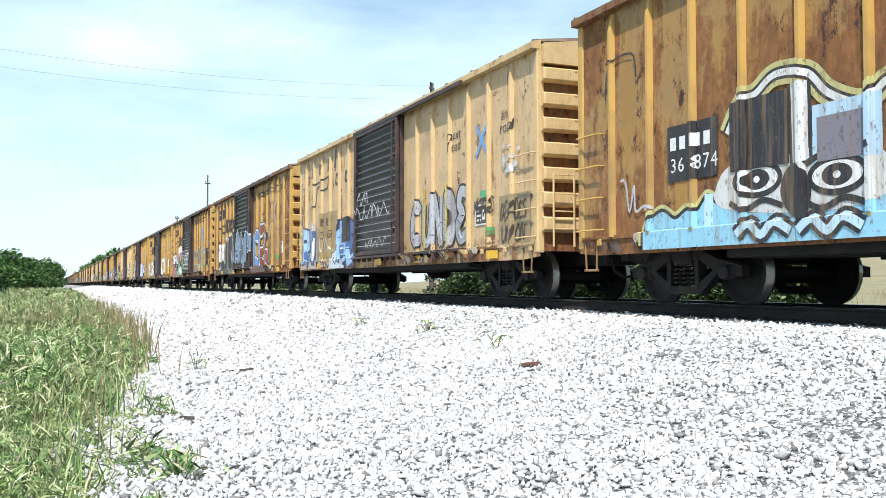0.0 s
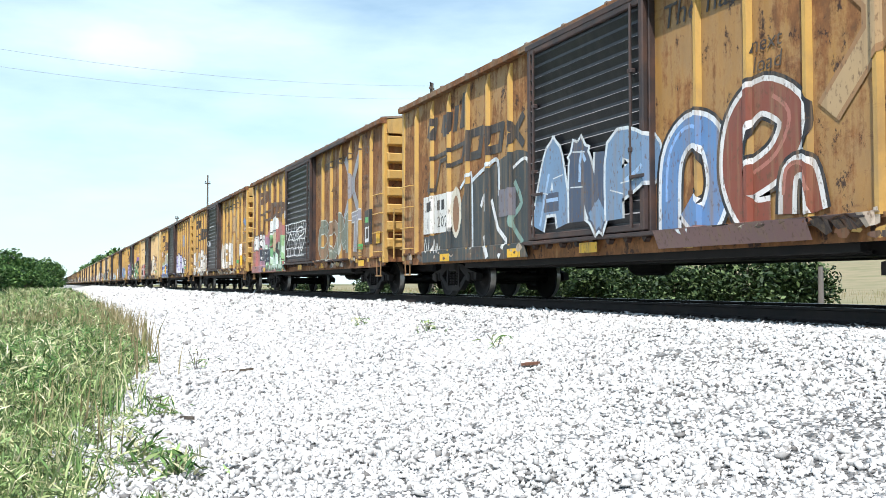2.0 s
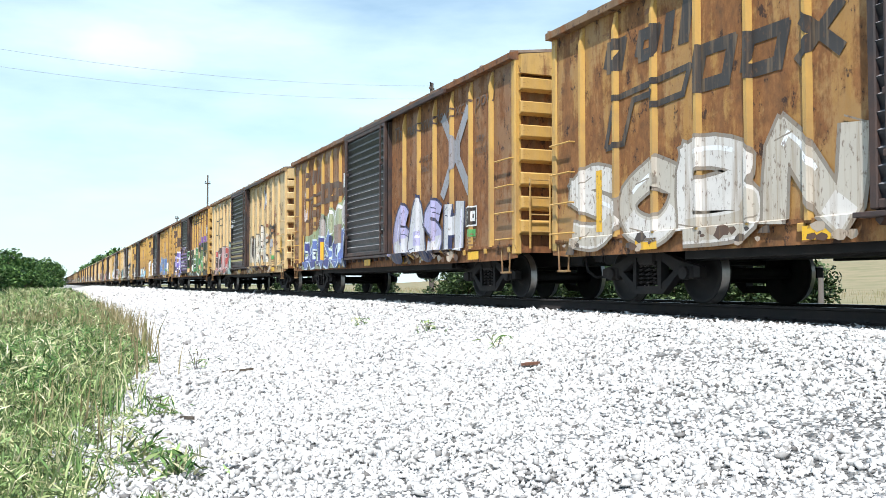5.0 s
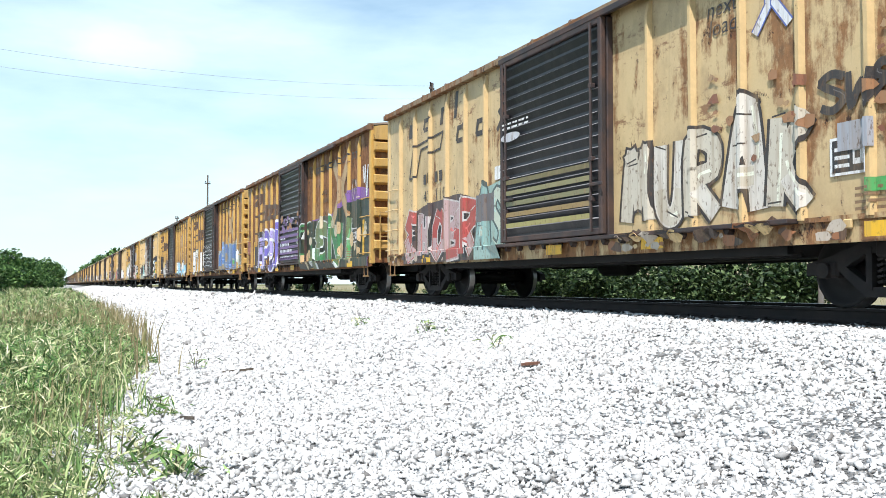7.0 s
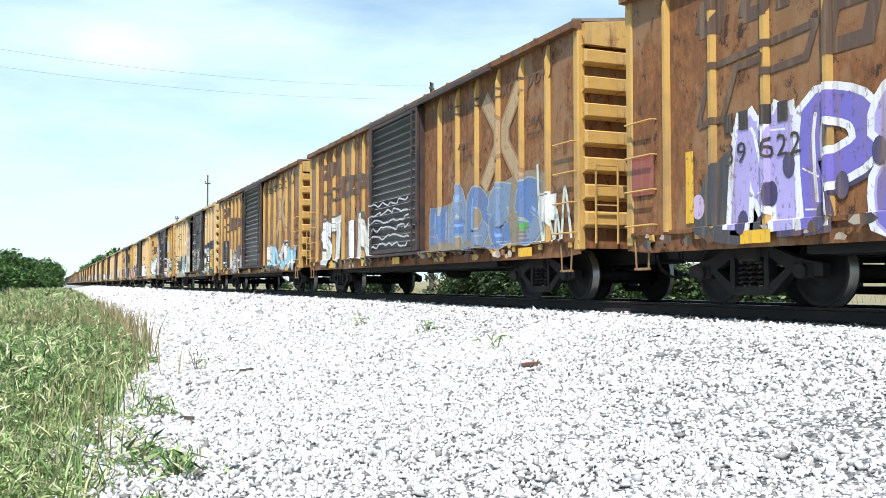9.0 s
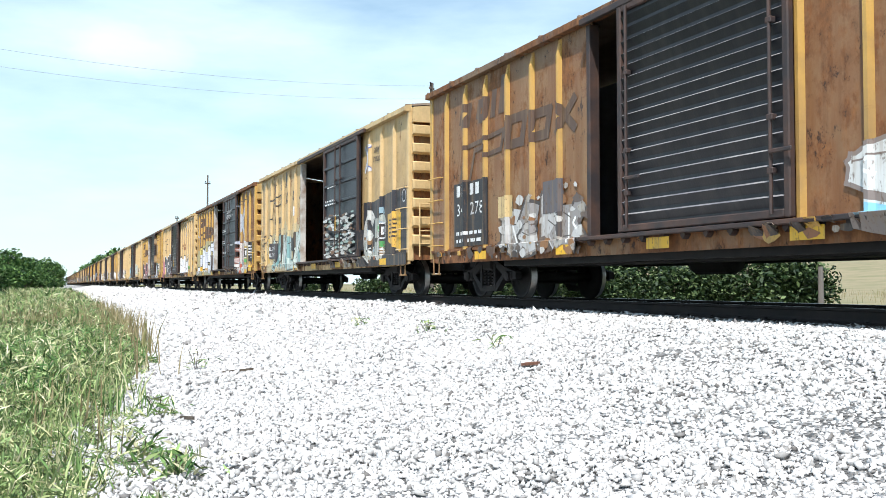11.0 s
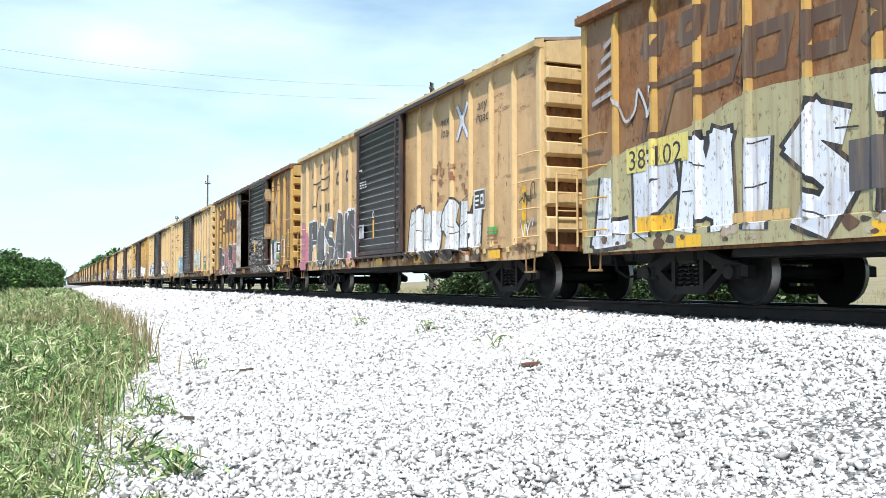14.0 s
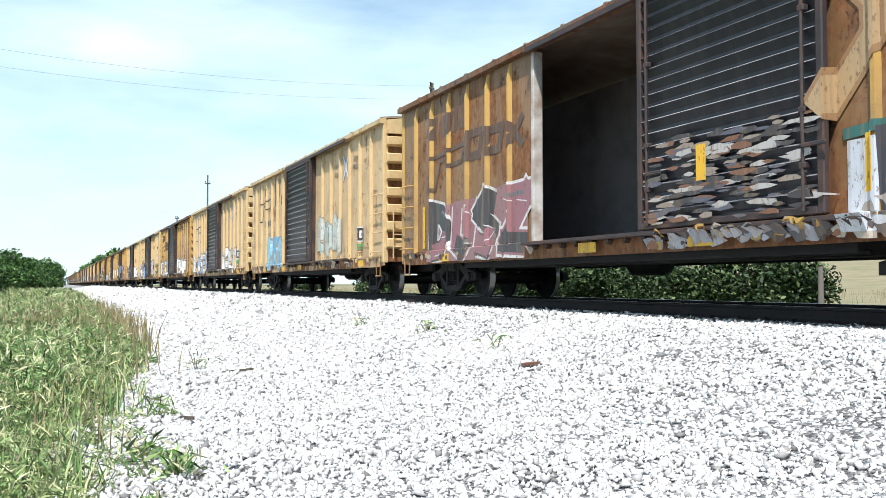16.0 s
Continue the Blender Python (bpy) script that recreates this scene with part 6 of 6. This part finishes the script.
for a, b, c, e in ((9.4, 10.2, 2.7, 2.85), (9.4, 10.0, 2.15, 2.35), (9.5, 10.4, 1.7, 1.8), (10.4, 11.4, 3.25, 3.35), (11.3, 12.1, 2.0, 2.08)):
    bars(D, a, b, c, e, 2, WHITE, int(a * 10 + c * 100))
D.text("CLOSE AND LOCK", 10.2, 3.52, 0.17, WHITE)
D.text("BEFORE MOVING CAR", 10.25, 3.32, 0.17, WHITE)
D.ring(10.85, 1.98, 0.07, 0.11, WHITE, 0.025, 14)
D.done("door_stencil", "small white stencils on the door")

D = DEC[12]
letters(D, "MUSH", 9.75, 13.45, 0.78, 2.05, [(0.74, 0.74, 0.75), (0.66, 0.66, 0.68)], BLACK, 121, "white rounded graffiti letter with black edge", 0.42, 0.05, rise=0.12)
flakes(D, 11.0, 13.0, 2.1, 2.9, 26, [(0.28, 0.11, 0.06), (0.40, 0.22, 0.10)], 127, 0.08)
tag(D, 15.05, 15.55, 1.1, 1.4, WHITE, 122, 0.03, 8)
tag(D, 15.05, 15.6, 1.7, 2.0, INK, 123, 0.025, 9)
D.done("graffiti", "white rounded graffiti letters")
D.poly(smooth_line([(0.05, 0.85), (0.08, 2.1), (0.5, 2.25), (0.95, 1.9), (0.9, 0.8)], True), PINK)
D.poly(smooth_line([(5.2, 0.8), (5.2, 2.1), (5.6, 2.3), (6.1, 2.0), (6.1, 0.8)], True), (0.62, 0.25, 0.30))
letters(D, "POSAM", 1.1, 5.75, 0.76, 2.3, [(0.075, 0.08, 0.09), (0.11, 0.11, 0.12)], (0.68, 0.68, 0.68), 124, "charcoal block graffiti letter with white edge", 0.38, 0.06, False, 0.04, None, 0.15, (0.18, 0.18, 0.20))
D.ring(2.9, 1.4, 0.1, 0.3, WHITE)
D.done("graffiti", "charcoal block letters with white edges on pink")
D.rect(7.78, 7.89, 1.42, 1.88, YELLOW)
D.rect(6.7, 7.1, 1.45, 1.8, SILVER)
bars(D, 6.75, 7.3, 2.75, 2.95, 3, WHITE, 125)
bars(D, 6.6, 7.0, 3.2, 3.3, 1, WHITE, 126)
D.ring(7.83, 2.0, 0.06, 0.08, WHITE, 0.025, 12)
D.done("door_stencil", "small white stencils and yellow strip on the door")

D = DEC[13]
D.band(smooth_line([(1.6, 1.3), (2.6, 1.9), (4.0, 1.95), (5.4, 2.1), (6.0, 1.8)], False, 3), 0.74, (0.30, 0.15, 0.16))
letters(D, "DUSZ", 1.7, 6.05, 0.74, 2.1, [(0.05, 0.05, 0.055), (0.30, 0.13, 0.15)], (0.66, 0.62, 0.60), 131, "black and maroon graffiti letter edged in white", 0.40, 0.055, False, 0.1)
D.rect(12.7, 13.1, 0.8, 1.75, (0.60, 0.62, 0.66))
D.rect(13.2, 13.85, 0.78, 1.85, (0.62, 0.64, 0.68))
D.stroke([(12.65, 1.82), (13.2, 1.86), (13.9, 1.95)], 0.12, (0.03, 0.14, 0.12))
D.stroke([(13.14, 1.85), (13.16, 0.8)], 0.10, (0.05, 0.05, 0.06))
D.rect(12.92, 13.05, 1.2, 1.8, YELLOW)
flakes(D, 12.7, 14.2, 0.76, 1.2, 30, [(0.6, 0.6, 0.62), (0.10, 0.08, 0.08), (0.35, 0.30, 0.26)], 134, 0.13)
D.rect(14.42, 14.72, 1.9, 2.04, (0.10, 0.42, 0.16))
D.stroke([(14.4, 1.25), (14.4, 1.86), (14.9, 1.86), (14.9, 1.25)], 0.03, (0.55, 0.5, 0.46), True)
D.rect(15.3, 15.45, 1.2, 2.2, YELLOW)
D.done("graffiti", "maroon, white and black graffiti")
flakes(D, 9.5, 12.5, 0.76, 0.95, 40, [(0.5, 0.48, 0.50), (0.12, 0.10, 0.10), (0.36, 0.35, 0.38)], 135, 0.14)
flakes(D, 9.7, 12.4, 1.05, 2.15, 190, [(0.30, 0.24, 0.19), (0.46, 0.43, 0.40), (0.10, 0.10, 0.13), (0.20, 0.085, 0.045), (0.05, 0.045, 0.045), (0.05, 0.045, 0.045)], 132, 0.19, 0.2)
D.rect(10.6, 10.78, 1.55, 2.0, YELLOW)
D.done("door_stencil", "peeling pale paint low on the door")

D = DEC[14]
D.rect(2.9, 5.0, 0.95, 2.0, (0.16, 0.34, 0.50))
letters(D, "BAE", 2.8, 5.4, 0.8, 2.05, [LBLUE, (0.2, 0.4, 0.55)], (0.3, 0.26, 0.2), 141, "faded blue graffiti letter", 0.4, 0.05)
letters(D, "RON", 9.8, 12.2, 1.1, 2.3, [(0.55, 0.56, 0.50), (0.40, 0.48, 0.46)], (0.30, 0.28, 0.22), 142, "faded grey graffiti letter", 0.38, 0.04)
D.done("graffiti", "faded blue and grey graffiti")
for j, k in enumerate((15, 16)):
    D = DEC[k]
    letters(D, "KOSER"[::1 - 2 * j], 0.8, 6.0, 0.8, 2.0, [(0.62, 0.60, 0.58), (0.34, 0.40, 0.52)], (0.12, 0.11, 0.11), 150 + j, "pale graffiti letter")
    letters(D, "WAST"[::1 - 2 * j], 9.8, 14.0, 0.8, 1.9, [(0.56, 0.54, 0.50), WHITE], (0.22, 0.18, 0.15), 152 + j, "pale graffiti letter")
    D.done("graffiti", "pale graffiti letters")


def end_words(car, words, z):
    """A white strip with words on the front end of a car."""
    bm = bmesh.new()
    box(bm, LEN + 0.120, LEN + 0.124, -1.0, 0.25, z, z + 0.2)
    part("end_strip", bm, spray(WHITE), car, "white strip on the end")
    cu = bpy.data.curves.new("words", "FONT")
    cu.body, cu.size = words, 0.19
    ob = new("words", cu)
    me = bpy.data.meshes.new_from_object(ob.evaluated_get(bpy.context.evaluated_depsgraph_get()))
    bpy.data.objects.remove(ob)
    for v in me.vertices:
        v.co = (LEN + 0.128, -0.92 + v.co.x, z + 0.04 + v.co.y)
    me.materials.append(spray(BLACK))
    part("lettering", me, None, car, "black block letters")


end_words(train[3], "DO NOT HUMP", CAR["end_z"][2] + 0.44 * 0.62)


def notice(car, u, z):
    """A black board on the far inner wall."""
    bm = bmesh.new()
    box(bm, u, u + 0.55, HALF_W - 0.09, HALF_W - 0.068, z, z + 0.32, 0.006)
    board = part("notice_board", bm, spray(BLACK), car, "black board on the inner wall")
    bm = bmesh.new()
    for k in range(4):
        box(bm, u + 0.06, u + 0.40 + 0.03 * (k % 3), HALF_W - 0.096, HALF_W - 0.092, z + 0.05 + 0.065 * k, z + 0.08 + 0.065 * k)
    part("small_print", bm, spray(SILVER), board)


notice(train[10], 5.75, 2.7)

# ---- the rest of the train, seen far off ----
for k in range(29):
    src = (1, 7, 2, 6, 9, 12, 3, 4)[(k * 5) % 8]
    train.append(copy_thing(train[src], Matrix.Identity(4)))
for k, car in enumerate(train):
    car.matrix_basis = Matrix.Translation((place_x(k, 0), TRACK_Y, 0))

# ---- weeds, bushes, trees ----
def leaves(centres, size, lean=0.7, narrow=0.45, rng=RNG):
    """Small folded leaves at random turns: two triangles each, as one quad bent along its middle."""
    n = len(centres)
    d = rng.normal(size=(n, 3))
    d[:, 2] *= lean
    d /= np.linalg.norm(d, axis=1)[:, None]
    side = np.cross(d, rng.normal(size=(n, 3)))
    side /= np.linalg.norm(side, axis=1)[:, None]
    s = (np.asarray(size) * rng.uniform(0.6, 1.35, n))[:, None]
    a, b = centres - d * s, centres + d * s
    m = centres + np.array([0, 0, 0.12]) * s
    v = np.stack([a, m + side * s * narrow, b, m - side * s * narrow], 1)
    return v.reshape(-1, 3), np.arange(n * 4).reshape(n, 4)


def crown_points(n, lobes, rng):
    """Leaf places in a crown of uneven lobes, denser towards each lobe's outside."""
    out = []
    w = np.array([l[3] ** 2 for l in lobes])
    for l, k in zip(lobes, rng.multinomial(n, w / w.sum())):
        d = rng.normal(size=(k, 3))
        d /= np.linalg.norm(d, axis=1)[:, None]
        r = l[3] * rng.uniform(0.35, 1.0, k) ** 0.5 * (1 + 0.22 * np.sin(7 * d[:, 0] + 5 * d[:, 2] + l[0]))
        out.append(np.array(l[:3]) + d * r[:, None] * (1, 1, 0.8))
    return np.concatenate(out)


def tree(name, label, category, height, spread, n, leaf, mat, seed, stem=0.3, group=""):
    """Tapered trunk with limbs, and a crown of leaves in uneven lobes."""
    rng = np.random.default_rng(seed)
    ob = thing(name, label, category, Matrix.Identity(4), group)
    bm = bmesh.new()
    h0 = height * stem
    tube(bm, [(0, 0, -0.2), (0.04 * height * rng.uniform(-1, 1), 0, h0), (0.05 * height * rng.uniform(-1, 1), 0.03 * height, height * 0.8)], [height * 0.028, height * 0.02, height * 0.006], 7)
    lobes = []
    for k in range(9):
        a = 2 * math.pi * k / 9 + rng.uniform(-0.4, 0.4)
        r = spread * rng.uniform(0.25, 0.75)
        z = height * rng.uniform(stem + 0.12, 0.86)
        lobes.append((r * math.cos(a), r * math.sin(a), z, spread * rng.uniform(0.28, 0.5)))
        tube(bm, [(0, 0, h0 * rng.uniform(0.7, 1.1)), (r * 0.5 * math.cos(a), r * 0.5 * math.sin(a), (h0 + z) * 0.52), lobes[-1][:3]], [height * 0.011, height * 0.007, height * 0.003], 5)
    part("trunk", bm, BARK, ob)
    v, f = leaves(crown_points(n, lobes, rng), leaf, rng=rng)
    part("crown", soup("crown", v, f, mat), None, ob)
    return ob


def lay_out(src, spots, rng):
    """Copies of a plant at (x, y, scale), turned at random."""
    for k, (x, y, s) in enumerate(spots):
        z = float(ground_z(x, y))
        m = pose(x, y, z, 0, 0, rng.uniform(0, 360)) @ Matrix.Diagonal((s, s, s * rng.uniform(0.85, 1.1), 1))
        if k == 0:
            src.matrix_basis = m
        else:
            c = copy_thing(src, Matrix.Identity(4))
            c.matrix_basis = m


rg = np.random.default_rng(21)
# hedge of shrubs behind the line
hedge = [tree("shrub", "dense green shrub in rough grass behind the track", "shrub", 2.2, 1.35, 2300, 0.085, LEAF_BUSH, 30 + k, 0.08, "hedge behind the track") for k in range(3)]
for k in range(3):
    lay_out(hedge[k], [(x + rg.uniform(-0.5, 0.5), 15.6 + rg.uniform(-0.5, 1.3), rg.uniform(0.75, 1.05)) for x in np.arange(-34 + 0.75 * k, -16.2, 2.25)], rg)
# taller thicket far behind, left of the hedge
thin = tree("shrub", "loose green shrub in a pale field behind the track", "shrub", 2.4, 1.5, 2200, 0.10, LEAF_BUSH, 37, 0.1, "shrubs in the field")
lay_out(thin, [(-39, 17.5, 0.8), (-44, 19, 0.9), (-52, 18, 1.0), (-62, 21, 1.1), (-75, 20, 1.1), (-92, 21, 1.2)], rg)
# bushes and trees along the near side, far up the line
row = [tree("tree", "dense dark green roadside tree above tall weeds", "tree", 4.6, 2.4, 2900, 0.16, LEAF_TREE, 40 + k, 0.1, "trees along the strip") for k in range(3)]
spots = [[], [], []]
for k in range(40):
    x = -56 - 6.0 * k - rg.uniform(0, 3)
    spots[k % 3].append((x, float(np.interp(-x, [56, 100, 160, 320], [-5.6, -3.2, -0.9, 0.4])) + rg.uniform(-1.3, 0.4), rg.uniform(0.72, 0.95) * (1 + 0.0026 * (-x - 56))))
for k in range(3):
    lay_out(row[k], spots[k], rg)
low = tree("shrub", "bright green low shrub among the weeds", "shrub", 2.0, 1.3, 2600, 0.08, LEAF_BUSH, 38, 0.08, "shrubs by the strip")
lay_out(low, [(-30, -2.6, 0.55), (-33.5, -2.9, 0.62), (-37, -3.0, 0.7), (-41, -3.4, 0.7), (-45, -3.3, 0.8), (-50, -3.6, 0.8), (-55, -3.4, 0.85)], rg)
# wood beyond the far end of the train
wood = [tree("tree", "tall dark green tree of the distant wood", "tree", 14, 6.5, 1300, 0.65, LEAF_TREE, 50 + k, 0.22, "distant wood") for k in range(2)]
for k in range(2):
    lay_out(wood[k], [(-380 - 30 * j - 13 * k, 21 + 0.3 * j + rg.uniform(-3, 5) + 6 * k, rg.uniform(1.0, 1.3)) for j in range(30)], rg)


def weeds():
    """Leafy weeds and grass on the near side, one object."""
    rng = np.random.default_rng(5)
    V, F, base = [], [], 0
    for x0, x1, left, per, hgt, leaf, k in ((-9.5, -4.0, -1.6, 230, 0.42, 0.070, 22), (-20, -9.5, -2.6, 150, 0.58, 0.092, 19), (-42, -20, -4.5, 60, 0.68, 0.15, 13), (-110, -42, -8.0, 11, 0.8, 0.26, 9), (-4.0, 6.0, -4.5, 22, 0.4, 0.09, 11)):
        n = int((x1 - x0) * (1.2 - left) * per)
        x, y = rng.uniform(x0, x1, n), rng.uniform(left, 2.6, n)
        keep = y < weed_edge(x) - 0.12 + rng.normal(0, 0.16, n) * np.where(x > -10, 1.9, 1.0) - 0.35 * (rng.uniform(0, 1, n) ** 3)
        x, y = x[keep], y[keep]
        n = len(x)
        h = hgt * rng.uniform(0.35, 1.1, n) * np.clip(0.35 + (weed_edge(x) - y) * 0.9, 0.3, 1.0)
        z = ground_z(x, y)
        tilt = rng.normal(0, 0.22, (n, 2))
        u = rng.uniform(0.05, 1.0, (n, k))
        c = np.stack([x[:, None] + tilt[:, :1] * u * h[:, None] + rng.normal(0, 0.035, (n, k)), y[:, None] + tilt[:, 1:] * u * h[:, None] + rng.normal(0, 0.035, (n, k)), z[:, None] + u * h[:, None]], -1)
        v, f = leaves(c.reshape(-1, 3), leaf, 1.3, 0.085, rng)
        V.append(v), F.append(f + base)
        base += len(v)
    return soup("weeds", np.concatenate(V), np.concatenate(F), BLADES)


tagged(new("weeds", weeds()), "tangled green and yellow weeds along the gravel", "weeds", kind="stuff")


def stalks(name, areas, mat, seed, label):
    """Upright grass blades: two quads each."""
    rng = np.random.default_rng(seed)
    P = []
    for x0, x1, y0, y1, n, h in areas:
        P.append(np.stack([rng.uniform(x0, x1, n), rng.uniform(y0, y1, n), h * rng.uniform(0.5, 1.2, n)], -1))
    P = np.concatenate(P)
    n = len(P)
    x, y, h = P.T
    z = ground_z(x, y) - 0.02
    a = rng.uniform(0, 2 * np.pi, n)
    wide = np.stack([np.cos(a), np.sin(a), 0 * a], -1) * (0.006 + 0.008 * h)[:, None]
    bend = rng.normal(0, 0.18, (n, 2)) * h[:, None]
    b0 = np.stack([x, y, z], -1)
    b1 = b0 + np.stack([bend[:, 0] * 0.4, bend[:, 1] * 0.4, h * 0.6], -1)
    b2 = b0 + np.stack([bend[:, 0], bend[:, 1], h], -1)
    v = np.stack([b0 - wide, b0 + wide, b1 - wide * 0.8, b1 + wide * 0.8, b2 - wide * 0.15, b2 + wide * 0.15], 1).reshape(-1, 3)
    i = np.arange(n)[:, None] * 6
    f = np.concatenate([i + np.array([0, 1, 3, 2]), i + np.array([2, 3, 5, 4])])
    tagged(new(name, soup(name, v, f, mat)), label, "grass", kind="stuff")


stalks("dry_grass", [(-13.5, -7.0, -0.6, 0.5, 150, 0.42), (-17.5, -12.5, 0.5, 1.6, 60, 0.70), (-33, -17, -1.6, 1.7, 4200, 0.70), (-80, -33, -3.5, 1.9, 2600, 0.8)], DRY_BLADES, 8, "dry yellow stalks standing among the weeds")
stalks("grass", [(-44, 4, 12.4, 14.6, 24000, 0.62), (-13.5, 6, 15.4, 26, 9000, 0.6), (-120, -44, 12.4, 24, 6000, 0.65), (-9.2, -5.0, -1.3, 0.2, 700, 0.28), (-16, -9, -1.6, 0.9, 1000, 0.36)], BLADES, 9, "rough green grass")
stalks("field_grass", [(-13, 30, 24, 60, 8000, 0.55), (-140, -30, 22, 60, 6000, 0.55)], DRY_BLADES, 10, "pale dry field grass")


def tuft(x, y, n, h, seed):
    rng = np.random.default_rng(seed)
    ob = thing("weed_tuft", "small green weed growing through white gravel", "weed", Matrix.Translation((x, y, float(ground_z(x, y)))), "weeds on the gravel")
    u = rng.uniform(0, 1, n)
    c = np.stack([rng.normal(0, 0.11, n), rng.normal(0, 0.11, n), u * h], -1)
    v, f = leaves(c, 0.07, 1.0, 0.16, rng)
    part("foliage", soup("foliage", v, f, BLADES), None, ob)
    bm = bmesh.new()
    for k in range(3):
        a = 2.1 * k
        tube(bm, [(0, 0, -0.03), (0.06 * math.cos(a), 0.06 * math.sin(a), h * 0.5), (0.12 * math.cos(a), 0.12 * math.sin(a), h)], 0.005, 4)
    part("stem", bm, BARK, ob)


for k, (x, y, n, h) in enumerate(((-14.6, 5.9, 50, 0.2), (-11.3, 5.6, 34, 0.2), (-18.0, 5.8, 34, 0.18), (-13.9, 1.95, 26, 0.3), (-9.2, 0.95, 60, 0.2), (-7.0, 0.62, 90, 0.16), (-6.3, 0.75, 110, 0.16))):
    tuft(x, y, n, h, 60 + k)


def field():
    xs, ys = np.linspace(-400, 120, 60), np.linspace(25, 500, 40)
    gx, gy = np.meshgrid(xs, ys, indexing="ij")
    # a gentle slope far behind the track
    s, e = np.clip((gy - 62) / 90, 0, 1), np.clip((gx + 330) / 130, 0, 1)
    rise = 6.0 * s * s * (3 - 2 * s) * e * e * (3 - 2 * e)
    idx = np.arange(gx.size).reshape(gx.shape)
    f = np.stack([idx[:-1, :-1], idx[1:, :-1], idx[1:, 1:], idx[:-1, 1:]], -1).reshape(-1, 4)
    me = soup("field", np.stack([gx, gy, ground_z(gx, gy) + 0.03 + 0.02 * np.sin(gx * 0.4) + rise], -1).reshape(-1, 3), f, DRY_FIELD)
    tagged(new("field", me), "pale dry grass field behind the track", "field", kind="structure")


field()


# ---- poles, wires, post, debris ----
def pole(x, y, h, arm_z, arm_w, turn):
    ob = thing("utility_pole", "grey weathered wooden utility pole behind the track", "utility pole", Matrix.Translation((x, y, float(ground_z(x, y)))), "utility poles")
    g = float(ground_z(x, y))
    bm = bmesh.new()
    tube(bm, [(0, 0, -0.3), (0, 0, (h - g) * 0.5), (0, 0, h - g)], [0.17, 0.14, 0.10], 10)
    part("shaft", bm, POLE_WOOD, ob)
    bm = bmesh.new()
    box(bm, -0.06, 0.06, -arm_w / 2, arm_w / 2, arm_z - g - 0.07, arm_z - g + 0.07, 0.01)
    bmesh.ops.rotate(bm, verts=bm.verts, matrix=Matrix.Rotation(turn, 3, "Z"))
    part("crossarm", bm, POLE_WOOD, ob)
    for s in (-1, 1):
        bm = bmesh.new()
        lathe(bm, [(0.0, 0.30), (0.05, 0.28), (0.06, 0.2), (0.03, 0.16), (0.06, 0.12), (0.05, 0.06), (0.0, 0.05)], 8)
        bmesh.ops.rotate(bm, verts=bm.verts, matrix=Matrix.Rotation(math.pi / 2, 3, "X"))
        p = Matrix.Rotation(turn, 3, "Z") @ Vector((0, s * (arm_w / 2 - 0.12), 0))
        part("insulator", bm, DARK_STEEL, ob, "small dark insulator", at=(p.x, p.y, arm_z - g + 0.06))
    return ob


pole(-48.8, 20.0, 11.9, 11.6, 0.5, 0.7)
pole(-133.0, 20.0, 15.8, 14.6, 1.2, 0.7)
pole(-168.0, 20.0, 12.3, 11.9, 1.0, 0.7)
pole(-42.0, -16.5, 11.9, 11.6, 0.9, 0.7)


def wire(a, b, sag):
    pts = [tuple(Vector(a).lerp(Vector(b), t) - Vector((0, 0, sag * 4 * t * (1 - t)))) for t in np.linspace(0, 1, 25)]
    bm = bmesh.new()
    tube(bm, pts, 0.006, 5)
    tagged(new("wire", mesh_of("wire", bm, WIRE_MAT)), "thin grey overhead wire strung between poles", "wire", "overhead wires")


wire((-48.8, 20.0, 11.75), (-42.0, -16.5, 11.75), 1.15)
wire((-48.8, 20.0, 11.0), (-42.0, -16.5, 10.95), 1.15)


def post(x, y, h):
    ob = thing("fence_post", "grey wooden fence post in rough grass", "fence post", Matrix.Translation((x, y, float(ground_z(x, y)))))
    bm = bmesh.new()
    tube(bm, [(0, 0, -0.2), (0.01, 0, h * 0.5), (0.0, 0.01, h)], [0.07, 0.065, 0.055], 9)
    part("stake", bm, POST_WOOD, ob)


post(-15.4, 15.6, 1.5)
DEBRIS = worn("rust_scrap", (0.20, 0.085, 0.05), (0.12, 0.06, 0.04), 0.9, 0, 6.0)
for x, y, lx, ly, turn, mat, label in ((-9.5, 5.15, 0.11, 0.04, 30, DEBRIS, "reddish brown scrap lying on gravel"), (-8.7, 1.15, 0.2, 0.008, 10, BARK, "dry dark twig lying on gravel"), (-13.0, 2.4, 0.22, 0.008, 70, BARK, "dry dark twig lying on gravel")):
    bm = bmesh.new()
    prism(bm, [(-lx, -ly), (-lx * 0.3, -ly * 1.6), (lx, -ly * 0.7), (lx * 0.9, ly), (0.1 * lx, ly * 1.4), (-lx * 0.8, ly * 0.8)], "z", 0.0, 0.03)
    ob = new("scrap" if mat == DEBRIS else "twig", mesh_of("scrap", bm, mat))
    ob.matrix_basis = pose(x, y, float(ground_z(x, y)) + 0.03, 4, -6, turn)
    tagged(ob, label, "scrap" if mat == DEBRIS else "twig")


# ---- what moves: the train, and the wheels of the cars that come near ----
def motions():
    for k, car in enumerate(train):
        walk(car, [(t, Matrix.Translation((place_x(k, t), TRACK_Y, 0))) for t, ahead in SWAY])
        if k < 16:
            for truck in car.children:
                for w in truck.children:
                    if w.name.startswith("wheelset"):
                        at = w.matrix_basis.translation.copy()
                        walk(w, [(f / FPS, Matrix.Translation(at) @ Matrix.Rotation((place_x(k, f / FPS) - place_x(k, 0)) / 0.42 + k, 4, "Y")) for f in range(481)])


motions()
